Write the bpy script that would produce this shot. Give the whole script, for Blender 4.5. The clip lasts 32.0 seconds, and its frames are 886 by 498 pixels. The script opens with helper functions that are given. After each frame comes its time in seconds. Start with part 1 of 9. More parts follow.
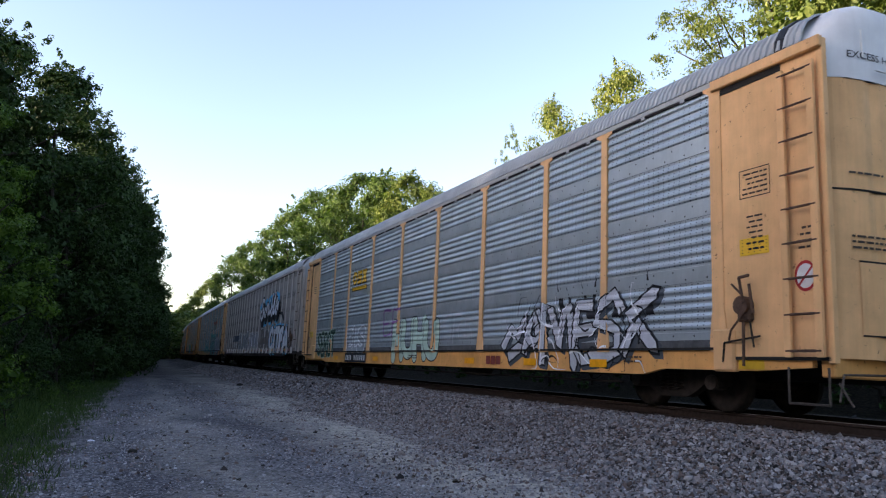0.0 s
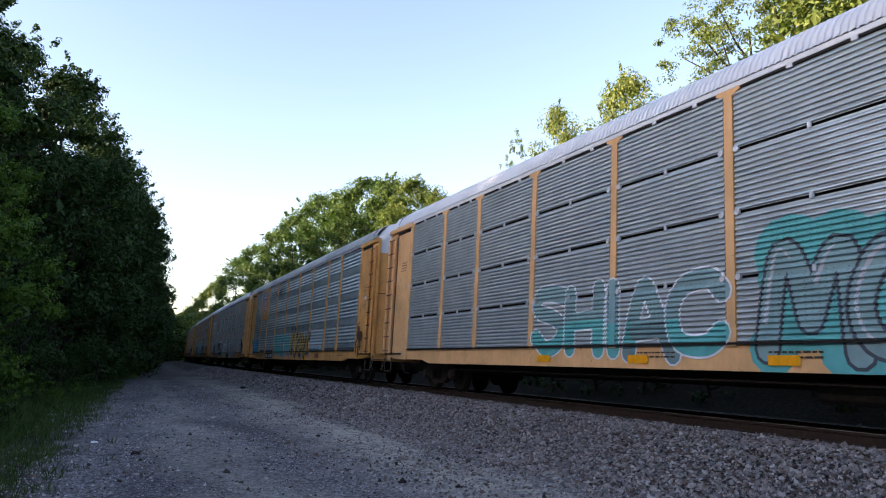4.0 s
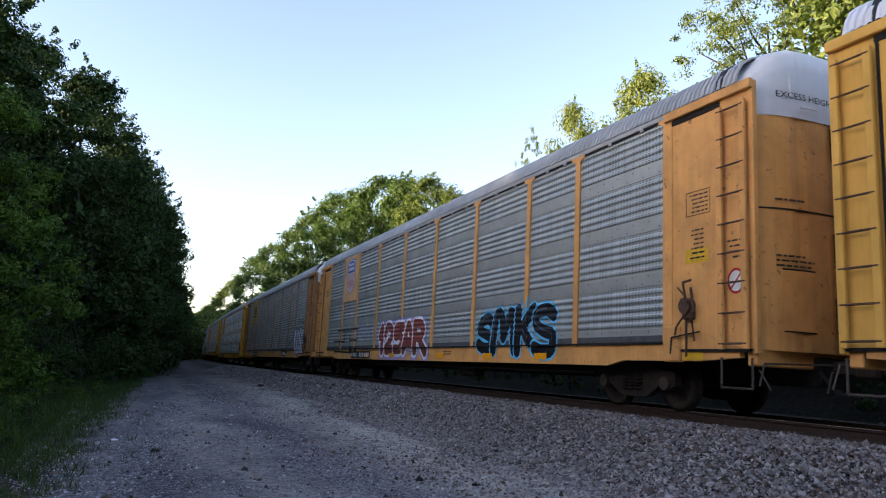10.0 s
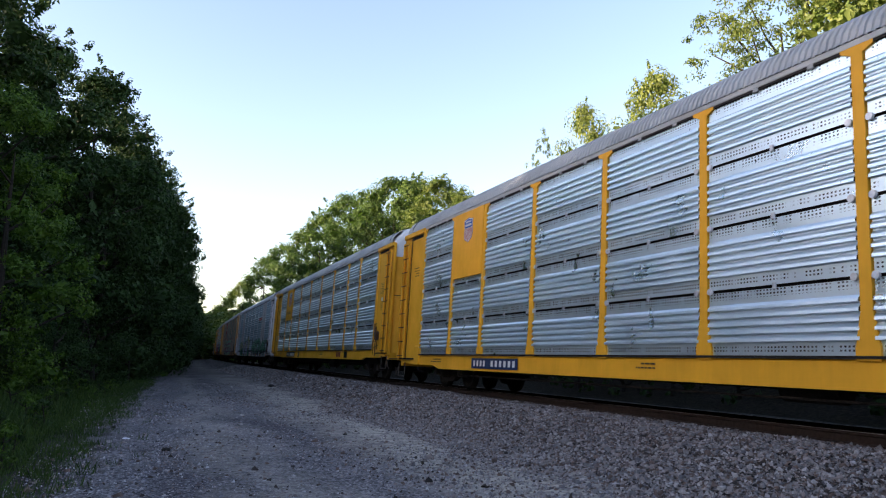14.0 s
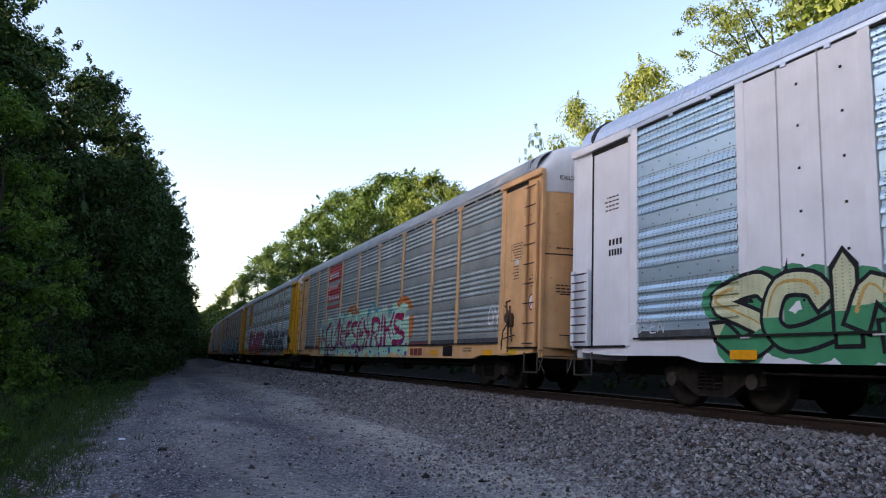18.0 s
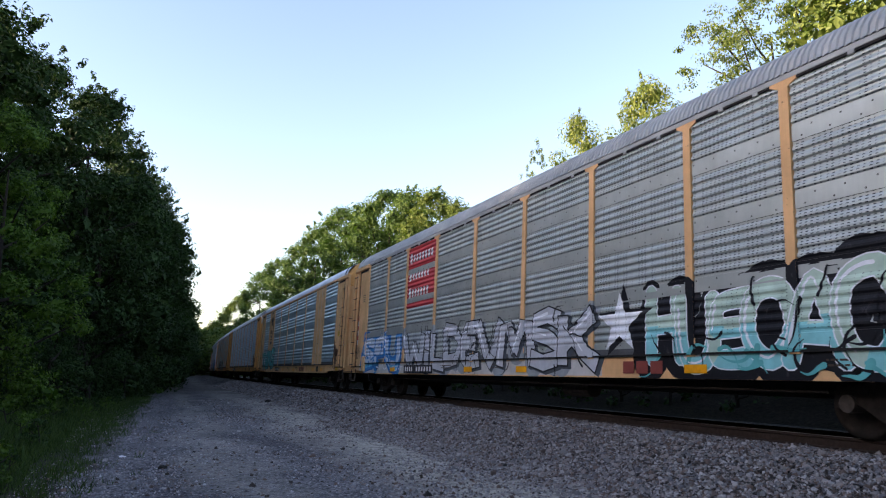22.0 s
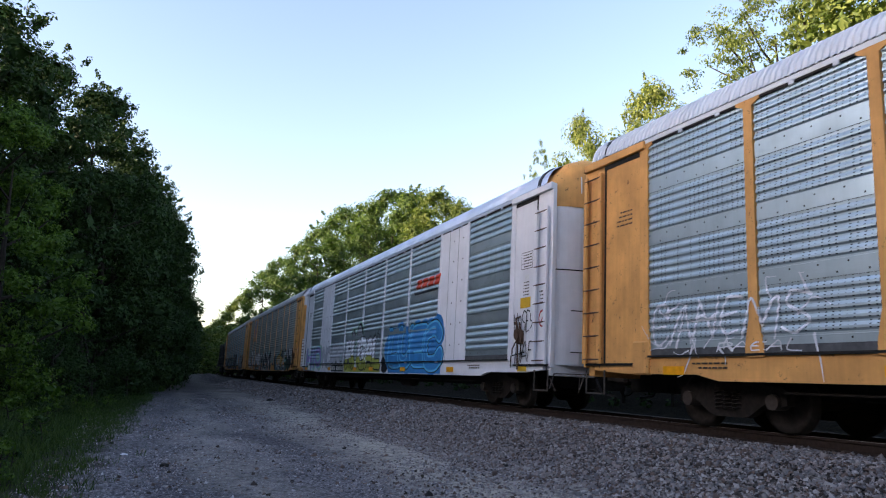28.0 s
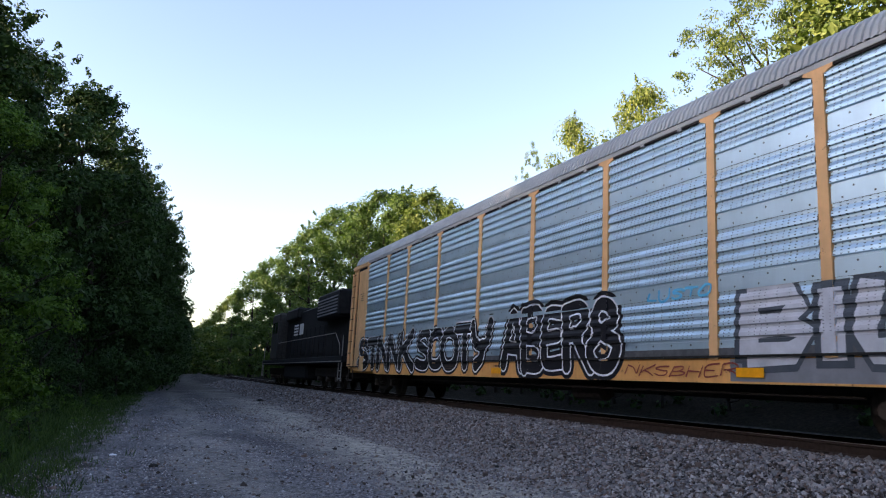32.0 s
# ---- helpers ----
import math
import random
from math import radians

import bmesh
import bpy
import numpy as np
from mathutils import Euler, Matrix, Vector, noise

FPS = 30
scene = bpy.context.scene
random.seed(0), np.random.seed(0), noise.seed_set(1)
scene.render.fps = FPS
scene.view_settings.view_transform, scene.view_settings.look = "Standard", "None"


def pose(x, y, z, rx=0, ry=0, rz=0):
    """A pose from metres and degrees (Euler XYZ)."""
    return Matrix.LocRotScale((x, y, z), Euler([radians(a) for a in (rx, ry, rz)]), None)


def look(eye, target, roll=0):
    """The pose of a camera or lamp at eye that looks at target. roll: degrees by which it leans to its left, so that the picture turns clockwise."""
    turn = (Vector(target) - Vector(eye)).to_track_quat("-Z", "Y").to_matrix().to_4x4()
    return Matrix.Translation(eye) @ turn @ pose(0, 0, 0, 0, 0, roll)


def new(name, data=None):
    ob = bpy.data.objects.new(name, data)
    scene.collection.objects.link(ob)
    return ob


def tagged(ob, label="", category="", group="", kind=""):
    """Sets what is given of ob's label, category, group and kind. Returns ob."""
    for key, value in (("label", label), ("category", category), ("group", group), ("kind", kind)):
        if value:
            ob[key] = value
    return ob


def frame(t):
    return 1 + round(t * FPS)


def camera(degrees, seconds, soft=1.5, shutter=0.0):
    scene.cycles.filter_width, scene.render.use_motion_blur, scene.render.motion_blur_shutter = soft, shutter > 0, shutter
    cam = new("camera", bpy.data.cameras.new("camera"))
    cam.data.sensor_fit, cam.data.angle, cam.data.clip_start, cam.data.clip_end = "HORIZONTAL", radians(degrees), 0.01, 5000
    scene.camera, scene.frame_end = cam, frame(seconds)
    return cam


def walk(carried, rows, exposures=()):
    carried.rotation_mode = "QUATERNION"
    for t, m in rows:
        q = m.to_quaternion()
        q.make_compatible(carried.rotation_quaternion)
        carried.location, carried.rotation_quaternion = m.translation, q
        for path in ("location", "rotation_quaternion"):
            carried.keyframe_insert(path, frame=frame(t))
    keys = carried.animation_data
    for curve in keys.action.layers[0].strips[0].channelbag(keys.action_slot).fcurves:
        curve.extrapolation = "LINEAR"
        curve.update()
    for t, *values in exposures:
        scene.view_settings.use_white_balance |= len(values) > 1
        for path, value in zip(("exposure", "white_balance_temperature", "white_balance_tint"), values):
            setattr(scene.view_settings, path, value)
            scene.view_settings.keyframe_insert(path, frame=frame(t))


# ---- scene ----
cam = camera(63.38, 32.0, soft=1.1, shutter=0.03)
# seconds, then the camera's rx, ry, rz; it stands on one spot and is turned by hand
EYE = (0.0, 0.0, 1.55)
TURNS = (
    (0, 98.36, -0.21, -25.37), (0.5, 98.50, -0.21, -25.46), (1, 98.45, -0.58, -25.50), (1.5, 98.30, -1.02, -25.49),
    (2, 98.63, -0.59, -25.39), (2.5, 98.77, -0.14, -25.30), (3, 98.81, -0.52, -25.28), (3.5, 98.70, -0.72, -25.19),
    (5.5, 98.81, -0.59, -24.44), (6, 98.78, -0.72, -24.16), (6.5, 98.65, -0.54, -23.94), (7, 98.56, -0.79, -23.70),
    (7.5, 98.35, -0.74, -23.62), (8, 98.37, -0.38, -23.60), (8.5, 98.29, -0.61, -23.72), (9, 98.55, -0.62, -23.78),
    (9.5, 98.56, -0.64, -23.82), (10, 98.55, -0.63, -23.82), (10.5, 98.40, -0.85, -23.78), (11, 98.37, -1.13, -23.54),
    (11.5, 98.41, -1.20, -23.46), (12, 98.36, -0.73, -23.33), (12.5, 98.37, -0.67, -23.18), (13, 98.50, -0.92, -23.07),
    (13.5, 98.56, -1.09, -23.05), (15.5, 98.98, -0.65, -22.94), (16, 98.85, -0.87, -22.86), (16.5, 98.79, -0.37, -22.94),
    (17, 98.47, -0.17, -23.37), (17.5, 98.37, -0.23, -23.35), (18, 98.31, -0.15, -23.40), (18.5, 98.40, -0.07, -23.41),
    (19, 98.26, -0.09, -23.33), (19.5, 98.28, -0.21, -23.29), (20, 98.41, -0.83, -22.59), (20.5, 98.47, -0.70, -22.87),
    (21, 99.27, 0.23, -23.20), (21.5, 99.55, 0.04, -23.22), (22, 99.62, -0.15, -23.24), (22.5, 99.33, -0.28, -23.18),
    (23, 99.41, -0.65, -23.10), (23.5, 99.60, -0.78, -22.96), (24, 99.70, -0.83, -22.87), (24.5, 99.61, -0.89, -22.78),
    (25, 99.63, -0.99, -22.59), (25.5, 99.70, -0.86, -22.65), (27.5, 99.59, -0.43, -22.91), (28, 99.62, -0.53, -23.09),
    (28.5, 99.53, -0.61, -22.98), (29, 99.47, -0.68, -22.60), (29.5, 99.74, -0.47, -22.36), (30, 99.91, -0.50, -23.17),
    (30.5, 99.83, -0.28, -23.56), (31, 99.68, -0.08, -23.69), (31.5, 99.62, -0.37, -23.74), (32, 99.69, -0.69, -23.80))
walk(cam, [(t, pose(*EYE, rx, ry, rz)) for t, rx, ry, rz in TURNS], exposures=((0, 1.95, 6650, 25), (32, 1.95, 6650, 25)))

# ---- daylight: a low evening sun over the trees beside the lane ----
SUN_EL, SUN_AZ = 11.0, -84.0
world = bpy.data.worlds.new("evening_sky")
world.use_nodes = True
scene.world = world
sky = world.node_tree.nodes.new("ShaderNodeTexSky")
sky.sky_type, sky.sun_disc = "NISHITA", False
sky.sun_elevation, sky.sun_rotation = radians(SUN_EL), radians(SUN_AZ)
sky.air_density, sky.dust_density, sky.ozone_density = 1.0, 1.1, 1.2
background = world.node_tree.nodes["Background"]
world.node_tree.links.new(sky.outputs[0], background.inputs[0])
background.inputs[1].default_value = 0.14
sun = new("sun", bpy.data.lights.new("sun", "SUN"))
sun.data.energy, sun.data.angle, sun.data.color = 4.5, radians(0.6), (1.0, 0.83, 0.62)
sun.matrix_basis = look((0, 0, 60), (math.sin(radians(-SUN_AZ)) * 60, -math.cos(radians(SUN_AZ)) * 60, 60 - 60 * math.tan(radians(SUN_EL))))

# ---- the plan: a track on a wide curve; u is the distance across from the camera, s the way along ----
D_SIDE, RADIUS, LEAN = 8.36, 1866.5, 2.52      # near side of the cars, curve, banking in degrees
CENTRE = D_SIDE + 1.55                        # middle of the track
RAIL_Z = 0.62                                 # rail heads at the middle of the banked track
SPEED, PITCH, LEAD, GAIN = 17.1139, 28.6, 6.153, 0.0052
BODY = 27.2


def along(u, s, z=0.0):
    """The place u across and s along the curve."""
    a, r = s / RADIUS, RADIUS + D_SIDE - u
    return Vector((D_SIDE + RADIUS - r * math.cos(a), r * math.sin(a), z))


def on_track(s):
    """The pose of the banked track at s: x across, y along, z up from the rail heads."""
    return Matrix.Translation(along(CENTRE, s, RAIL_Z)) @ pose(0, 0, 0, 0, 0, -math.degrees(s / RADIUS)) @ pose(0, 0, 0, 0, LEAN, 0)


# ---- materials ----
MATS = {}


def nodes_of(name):
    m = bpy.data.materials.new(name)
    m.use_nodes = True
    t = m.node_tree
    t.nodes["Principled BSDF"].inputs["Specular IOR Level"].default_value = 0.16       # dusty surfaces, unless set again
    return m, t, t.nodes["Principled BSDF"]


def link(t, a, b):
    t.links.new(a, b)


def noise_node(t, scale, detail=4.0, rough=0.6, coords=None, stretch=(1, 1, 1)):
    n = t.nodes.new("ShaderNodeTexNoise")
    n.inputs["Scale"].default_value, n.inputs["Detail"].default_value, n.inputs["Roughness"].default_value = scale, detail, rough
    c = t.nodes.new("ShaderNodeTexCoord")
    mp = t.nodes.new("ShaderNodeMapping")
    mp.inputs["Scale"].default_value = stretch
    info = t.nodes.new("ShaderNodeObjectInfo")
    shift = t.nodes.new("ShaderNodeVectorMath")
    shift.operation = "MULTIPLY_ADD"
    link(t, info.outputs["Random"], shift.inputs[0])
    shift.inputs[1].default_value = (37, 23, 0 if coords == "level" else 41)
    link(t, c.outputs["Object"], shift.inputs[2])
    link(t, shift.outputs[0], mp.inputs[0])
    link(t, mp.outputs[0], n.inputs["Vector"])
    return n


def ramp_node(t, source, stops):
    r = t.nodes.new("ShaderNodeValToRGB")
    els = r.color_ramp.elements
    els[0].position, els[0].color = stops[0][0], (*stops[0][1], 1)
    els[1].position, els[1].color = stops[1][0], (*stops[1][1], 1)
    for p, c in stops[2:]:
        e = els.new(p)
        e.color = (*c, 1)
    link(t, source, r.inputs[0])
    return r


def mix_node(t, fac, a, b, blend="MIX"):
    m = t.nodes.new("ShaderNodeMix")
    m.data_type, m.blend_type = "RGBA", blend
    for value, k in ((fac, 0), (a, 6), (b, 7)):
        if hasattr(value, "is_linked"):
            link(t, value, m.inputs[k])
        else:
            m.inputs[k].default_value = value if k == 0 else (*value, 1)
    return m.outputs[2]


def bump(t, b, height, strength=0.3, distance=0.01):
    n = t.nodes.new("ShaderNodeBump")
    n.inputs["Strength"].default_value, n.inputs["Distance"].default_value = strength, distance
    link(t, height, n.inputs["Height"])
    link(t, n.outputs[0], b.inputs["Normal"])
    return n


def scaled(c, k):
    return tuple(min(1.0, v * k) for v in c)


def paint(name, colour, rough=0.5, metal=0.0, wear=0.5, rust=(0.16, 0.075, 0.035), rust_at=0.66, holes=False, hx=0.15, hole_bands=((0.26, 1.2),), bolts=True, hole_w=0.013, hole_h=0.0075, open_at=0.40, hole_y=None):
    """Weathered paint or sheet metal: mottling, streaks that run down, rust spots, and rows of small holes for rack panels."""
    if name in MATS:
        return MATS[name]
    m, t, b = nodes_of(name)
    mottle = noise_node(t, 1.3, 6)
    streak = noise_node(t, 2.2, 5, 0.65, stretch=(6, 6, 0.35))
    fine = noise_node(t, 38, 3)
    c = ramp_node(t, mottle.outputs[0], ((0.3, scaled(colour, 1 - 0.35 * wear)), (0.7, scaled(colour, 1 + 0.18 * wear)))).outputs[0]
    s = ramp_node(t, streak.outputs[0], ((0.35, (1 - 0.12 * wear,) * 3), (0.62, (1, 1, 1)))).outputs[0]
    c = mix_node(t, 1.0, c, s, "MULTIPLY")
    spot = noise_node(t, 8.0, 8, 0.75)
    mask = ramp_node(t, spot.outputs[0], ((rust_at, (0, 0, 0)), (rust_at + 0.07, (1, 1, 1)))).outputs[0]
    c = mix_node(t, mask, c, rust)
    if holes:
        # columns of punched holes, dark inside, some columns closed by dirt
        tc = t.nodes.new("ShaderNodeTexCoord")
        sep = t.nodes.new("ShaderNodeSeparateXYZ")
        link(t, tc.outputs["Object"], sep.inputs[0])

        def calc(op, a, k, q=None):
            n = t.nodes.new("ShaderNodeMath")
            n.operation = op
            for v_, j in ((a, 0), (k, 1), (q, 2)):
                if hasattr(v_, "is_linked"):
                    link(t, v_, n.inputs[j])
                elif v_ is not None:
                    n.inputs[j].default_value = v_
            return n.outputs[0]

        def saw(src, period, half):
            return calc("GREATER_THAN", calc("PINGPONG", src, period / 2), period / 2 - half)
        both = calc("MULTIPLY", saw(sep.outputs[1], hx, hole_w), saw(sep.outputs[2], holes, hole_h))
        zone = None
        for lo, hi in hole_bands:
            one = calc("COMPARE", sep.outputs[2], (lo + hi) / 2, (hi - lo) / 2)
            zone = one if zone is None else calc("MAXIMUM", zone, one)
        if hole_y:
            zone = calc("MULTIPLY", zone, calc("COMPARE", sep.outputs[1], (hole_y[0] + hole_y[1]) / 2, (hole_y[1] - hole_y[0]) / 2))
        column = noise_node(t, 1.0, 2, 0.7, stretch=(0, 6.5, 0.25))
        few = ramp_node(t, column.outputs[0], ((open_at, (0, 0, 0)), (open_at + 0.10, (1, 1, 1)))).outputs[0]
        c = mix_node(t, calc("MULTIPLY", calc("MULTIPLY", both, zone), few), c, (0.035, 0.037, 0.042))
        if bolts:
            # bolt heads in two staggered rows along the lapped band
            low_row = calc("MULTIPLY", saw(sep.outputs[1], 0.46, 0.013), calc("COMPARE", sep.outputs[2], 0.055, 0.013))
            high_row = calc("MULTIPLY", saw(calc("ADD", sep.outputs[1], 0.17), 0.46, 0.013), calc("COMPARE", sep.outputs[2], 0.185, 0.013))
            c = mix_node(t, calc("MAXIMUM", low_row, high_row), c, (0.03, 0.026, 0.024))
    link(t, c, b.inputs["Base Color"])
    b.inputs["Metallic"].default_value = metal
    if metal > 0.4:
        b.inputs["Specular IOR Level"].default_value = 0.45
    r = ramp_node(t, mottle.outputs[0], ((0.3, (min(1, rough + 0.15),) * 3), (0.75, (max(0.05, rough - 0.1),) * 3))).outputs[0]
    link(t, r, b.inputs["Roughness"])
    bump(t, b, fine.outputs[0], 0.12, 0.006)
    MATS[name] = m
    return m


def plain(name, colour, rough=0.5, metal=0.0, vary=0.25, scale=9.0, relief=0.2):
    if name in MATS:
        return MATS[name]
    m, t, b = nodes_of(name)
    n = noise_node(t, scale, 5)
    c = ramp_node(t, n.outputs[0], ((0.28, scaled(colour, 1 - vary)), (0.72, scaled(colour, 1 + vary)))).outputs[0]
    link(t, c, b.inputs["Base Color"])
    b.inputs["Roughness"].default_value, b.inputs["Metallic"].default_value = rough, metal
    bump(t, b, n.outputs[0], relief, 0.01)
    MATS[name] = m
    return m


def stone(name, dark, light, relief=0.3):
    """Stones that differ one from another, by island."""
    if name in MATS:
        return MATS[name]
    m, t, b = nodes_of(name)
    g = t.nodes.new("ShaderNodeNewGeometry")
    mid = tuple((a + c) / 2 for a, c in zip(dark, light))
    c = ramp_node(t, g.outputs["Random Per Island"], ((0.0, dark), (1.0, light), (0.28, scaled((mid[0] * 0.8, mid[1] * 0.6, mid[2] * 0.5), 1)), (0.34, scaled((mid[0] * 0.62, mid[1] * 0.64, mid[2] * 0.72), 1)), (0.62, mid), (0.82, scaled((mid[0] * 1.3, mid[1] * 1.16, mid[2] * 1.1), 1)), (0.9, scaled(light, 0.8)))).outputs[0]
    n = noise_node(t, 55, 4)
    s = ramp_node(t, n.outputs[0], ((0.3, (0.72,) * 3), (0.7, (1.1,) * 3))).outputs[0]
    link(t, mix_node(t, 1.0, c, s, "MULTIPLY"), b.inputs["Base Color"])
    b.inputs["Roughness"].default_value, b.inputs["Specular IOR Level"].default_value = 0.85, 0.25
    bump(t, b, n.outputs[0], relief, 0.008)
    MATS[name] = m
    return m


def gravel(name, dark, light, scale, patch_dark, big=0.35, dust=None):
    """A gravel surface: a cell pattern of stones with mottled, dusty patches."""
    if name in MATS:
        return MATS[name]
    m, t, b = nodes_of(name)
    tc = t.nodes.new("ShaderNodeTexCoord")
    v = t.nodes.new("ShaderNodeTexVoronoi")
    v.inputs["Scale"].default_value = scale
    link(t, tc.outputs["Object"], v.inputs["Vector"])
    v2 = t.nodes.new("ShaderNodeTexVoronoi")
    v2.inputs["Scale"].default_value = scale * 2.7
    link(t, tc.outputs["Object"], v2.inputs["Vector"])
    sep = t.nodes.new("ShaderNodeSeparateColor")
    link(t, v.outputs["Color"], sep.inputs[0])
    c = ramp_node(t, sep.outputs[0], ((0.0, dark), (1.0, light))).outputs[0]
    edge = ramp_node(t, v.outputs["Distance"], ((0.2, (1, 1, 1)), (0.75, (0.45, 0.45, 0.45)))).outputs[0]
    c = mix_node(t, 0.9, c, edge, "MULTIPLY")
    large = noise_node(t, big, 6, 0.65, stretch=(1.6, 0.35, 1))
    pm = ramp_node(t, large.outputs[0], ((0.38, (0, 0, 0)), (0.62, (1, 1, 1)))).outputs[0]
    c = mix_node(t, pm, c, mix_node(t, 1.0, c, patch_dark, "MULTIPLY"))
    if dust:
        # pale dust in the wheel tracks: the way across follows the curve of the track
        xyz = t.nodes.new("ShaderNodeSeparateXYZ")
        link(t, tc.outputs["Object"], xyz.inputs[0])

        def calc(op, a, k, q=None):
            n = t.nodes.new("ShaderNodeMath")
            n.operation = op
            for v_, j in ((a, 0), (k, 1), (q, 2)):
                if v_ is None:
                    continue
                if hasattr(v_, "is_linked"):
                    link(t, v_, n.inputs[j])
                else:
                    n.inputs[j].default_value = v_
            return n.outputs[0]
        y2 = calc("MULTIPLY", xyz.outputs[1], xyz.outputs[1])
        u = calc("MULTIPLY_ADD", y2, -0.5 / 1866.5, xyz.outputs[0])
        wob = noise_node(t, 0.5, 4, 0.6, stretch=(1, 0.6, 1))
        u = calc("ADD", u, calc("MULTIPLY_ADD", wob.outputs[0], 3.6, -1.8))
        u = calc("ADD", u, calc("MULTIPLY", calc("MINIMUM", xyz.outputs[1], 34.0), -0.03))
        grit = noise_node(t, 6, 6, 0.7)
        total = None
        for mid, half, amount in ((4.1, 1.7, 1.0), (1.2, 0.8, 0.4)):
            d = calc("ABSOLUTE", calc("SUBTRACT", u, mid), 0.0)
            k_ = calc("MULTIPLY", ramp_node(t, calc("DIVIDE", d, half), ((0.15, (1, 1, 1)), (1.0, (0, 0, 0)))).outputs[0], amount)
            total = k_ if total is None else calc("MAXIMUM", total, k_)
        spread = ramp_node(t, grit.outputs[0], ((0.36, (0.15,) * 3), (0.58, (1, 1, 1)))).outputs[0]
        c = mix_node(t, calc("MULTIPLY", total, spread), c, dust)
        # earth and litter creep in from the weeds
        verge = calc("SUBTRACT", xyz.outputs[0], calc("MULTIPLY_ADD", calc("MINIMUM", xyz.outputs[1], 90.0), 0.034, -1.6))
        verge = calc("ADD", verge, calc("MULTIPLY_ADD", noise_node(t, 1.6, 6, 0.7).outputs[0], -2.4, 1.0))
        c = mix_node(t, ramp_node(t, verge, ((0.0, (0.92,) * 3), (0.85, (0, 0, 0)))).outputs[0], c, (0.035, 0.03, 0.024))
        # past the first stretch the colour blends to a dark brown with distance
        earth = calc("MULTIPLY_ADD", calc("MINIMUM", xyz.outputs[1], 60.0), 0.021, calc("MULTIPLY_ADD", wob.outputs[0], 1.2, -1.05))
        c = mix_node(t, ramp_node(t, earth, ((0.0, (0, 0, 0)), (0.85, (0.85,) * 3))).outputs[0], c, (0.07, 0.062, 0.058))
    link(t, c, b.inputs["Base Color"])
    b.inputs["Roughness"].default_value, b.inputs["Specular IOR Level"].default_value = 0.95, 0.1
    add = t.nodes.new("ShaderNodeMath")
    add.operation = "ADD"
    link(t, v.outputs["Distance"], add.inputs[0])
    link(t, v2.outputs["Distance"], add.inputs[1])
    n = bump(t, b, add.outputs[0], 0.7, 0.03)
    n.invert = True
    MATS[name] = m
    return m


def leaf_mat(name, dark, light, shine=0.4):
    if name in MATS:
        return MATS[name]
    m, t, b = nodes_of(name)
    g = t.nodes.new("ShaderNodeNewGeometry")
    c = ramp_node(t, g.outputs["Random Per Island"], ((0.0, dark), (1.0, light))).outputs[0]
    n = noise_node(t, 0.45, 3)
    s = ramp_node(t, n.outputs[0], ((0.3, (0.7, 0.75, 0.7)), (0.7, (1.15, 1.1, 0.9)))).outputs[0]
    c = mix_node(t, 1.0, c, s, "MULTIPLY")
    link(t, c, b.inputs["Base Color"])
    b.inputs["Roughness"].default_value = 0.55
    b.inputs["Specular IOR Level"].default_value = shine
    tr = t.nodes.new("ShaderNodeBsdfTranslucent")
    link(t, mix_node(t, 1.0, c, (1.0, 1.25, 0.45), "MULTIPLY"), tr.inputs[0])
    mx = t.nodes.new("ShaderNodeMixShader")
    mx.inputs[0].default_value = 0.25 if shine > 0.1 else 0.1
    link(t, b.outputs[0], mx.inputs[1])
    link(t, tr.outputs[0], mx.inputs[2])
    link(t, mx.outputs[0], t.nodes["Material Output"].inputs[0])
    MATS[name] = m
    return m


# ---- mesh helpers ----
def part(name, data, mat, parent=None, label="", at=None):
    """Link a bmesh or a mesh as one object under a thing or a part."""
    if isinstance(data, bmesh.types.BMesh):
        me = bpy.data.meshes.new(name)
        data.to_mesh(me)
        data.free()
        me.materials.append(mat)
        ob = new(name, me)
    else:
        if not data.materials:
            data.materials.append(mat)
        ob = new(name, data)
        if data.materials[0] != mat:
            ob.material_slots[0].link = "OBJECT"
            ob.material_slots[0].material = mat
    if parent is not None:
        ob.parent = parent
    if at is not None:
        ob.matrix_basis = at
    if label:
        ob["label"] = label
    return ob


CACHE = {}


def cached(key, build):
    if key not in CACHE:
        bm = build()
        me = bpy.data.meshes.new(str(key[0]))
        bm.to_mesh(me)
        bm.free()
        CACHE[key] = me
    return CACHE[key]


def add_box(bm, x0, x1, y0, y1, z0, z1, c=0.0):
    made = bmesh.ops.create_cube(bm, size=1.0, matrix=Matrix.LocRotScale(((x0 + x1) / 2, (y0 + y1) / 2, (z0 + z1) / 2), None, (x1 - x0, y1 - y0, z1 - z0)))
    if c:
        edges = list({e for v in made["verts"] for e in v.link_edges})
        bmesh.ops.bevel(bm, geom=edges, offset=c, segments=1, affect="EDGES")
    return bm


def add_rod(bm, a, b, r, sides=8, r2=None):
    a, b = Vector(a), Vector(b)
    d = b - a
    m = Matrix.Translation((a + b) / 2) @ d.to_track_quat("Z", "Y").to_matrix().to_4x4()
    bmesh.ops.create_cone(bm, cap_ends=True, segments=sides, radius1=r, radius2=r if r2 is None else r2, depth=d.length, matrix=m)
    return bm


def box_mesh(name, x0, x1, y0, y1, z0, z1, c=0.0):
    return cached((name, x0, x1, y0, y1, z0, z1, c), lambda: add_box(bmesh.new(), x0, x1, y0, y1, z0, z1, c))


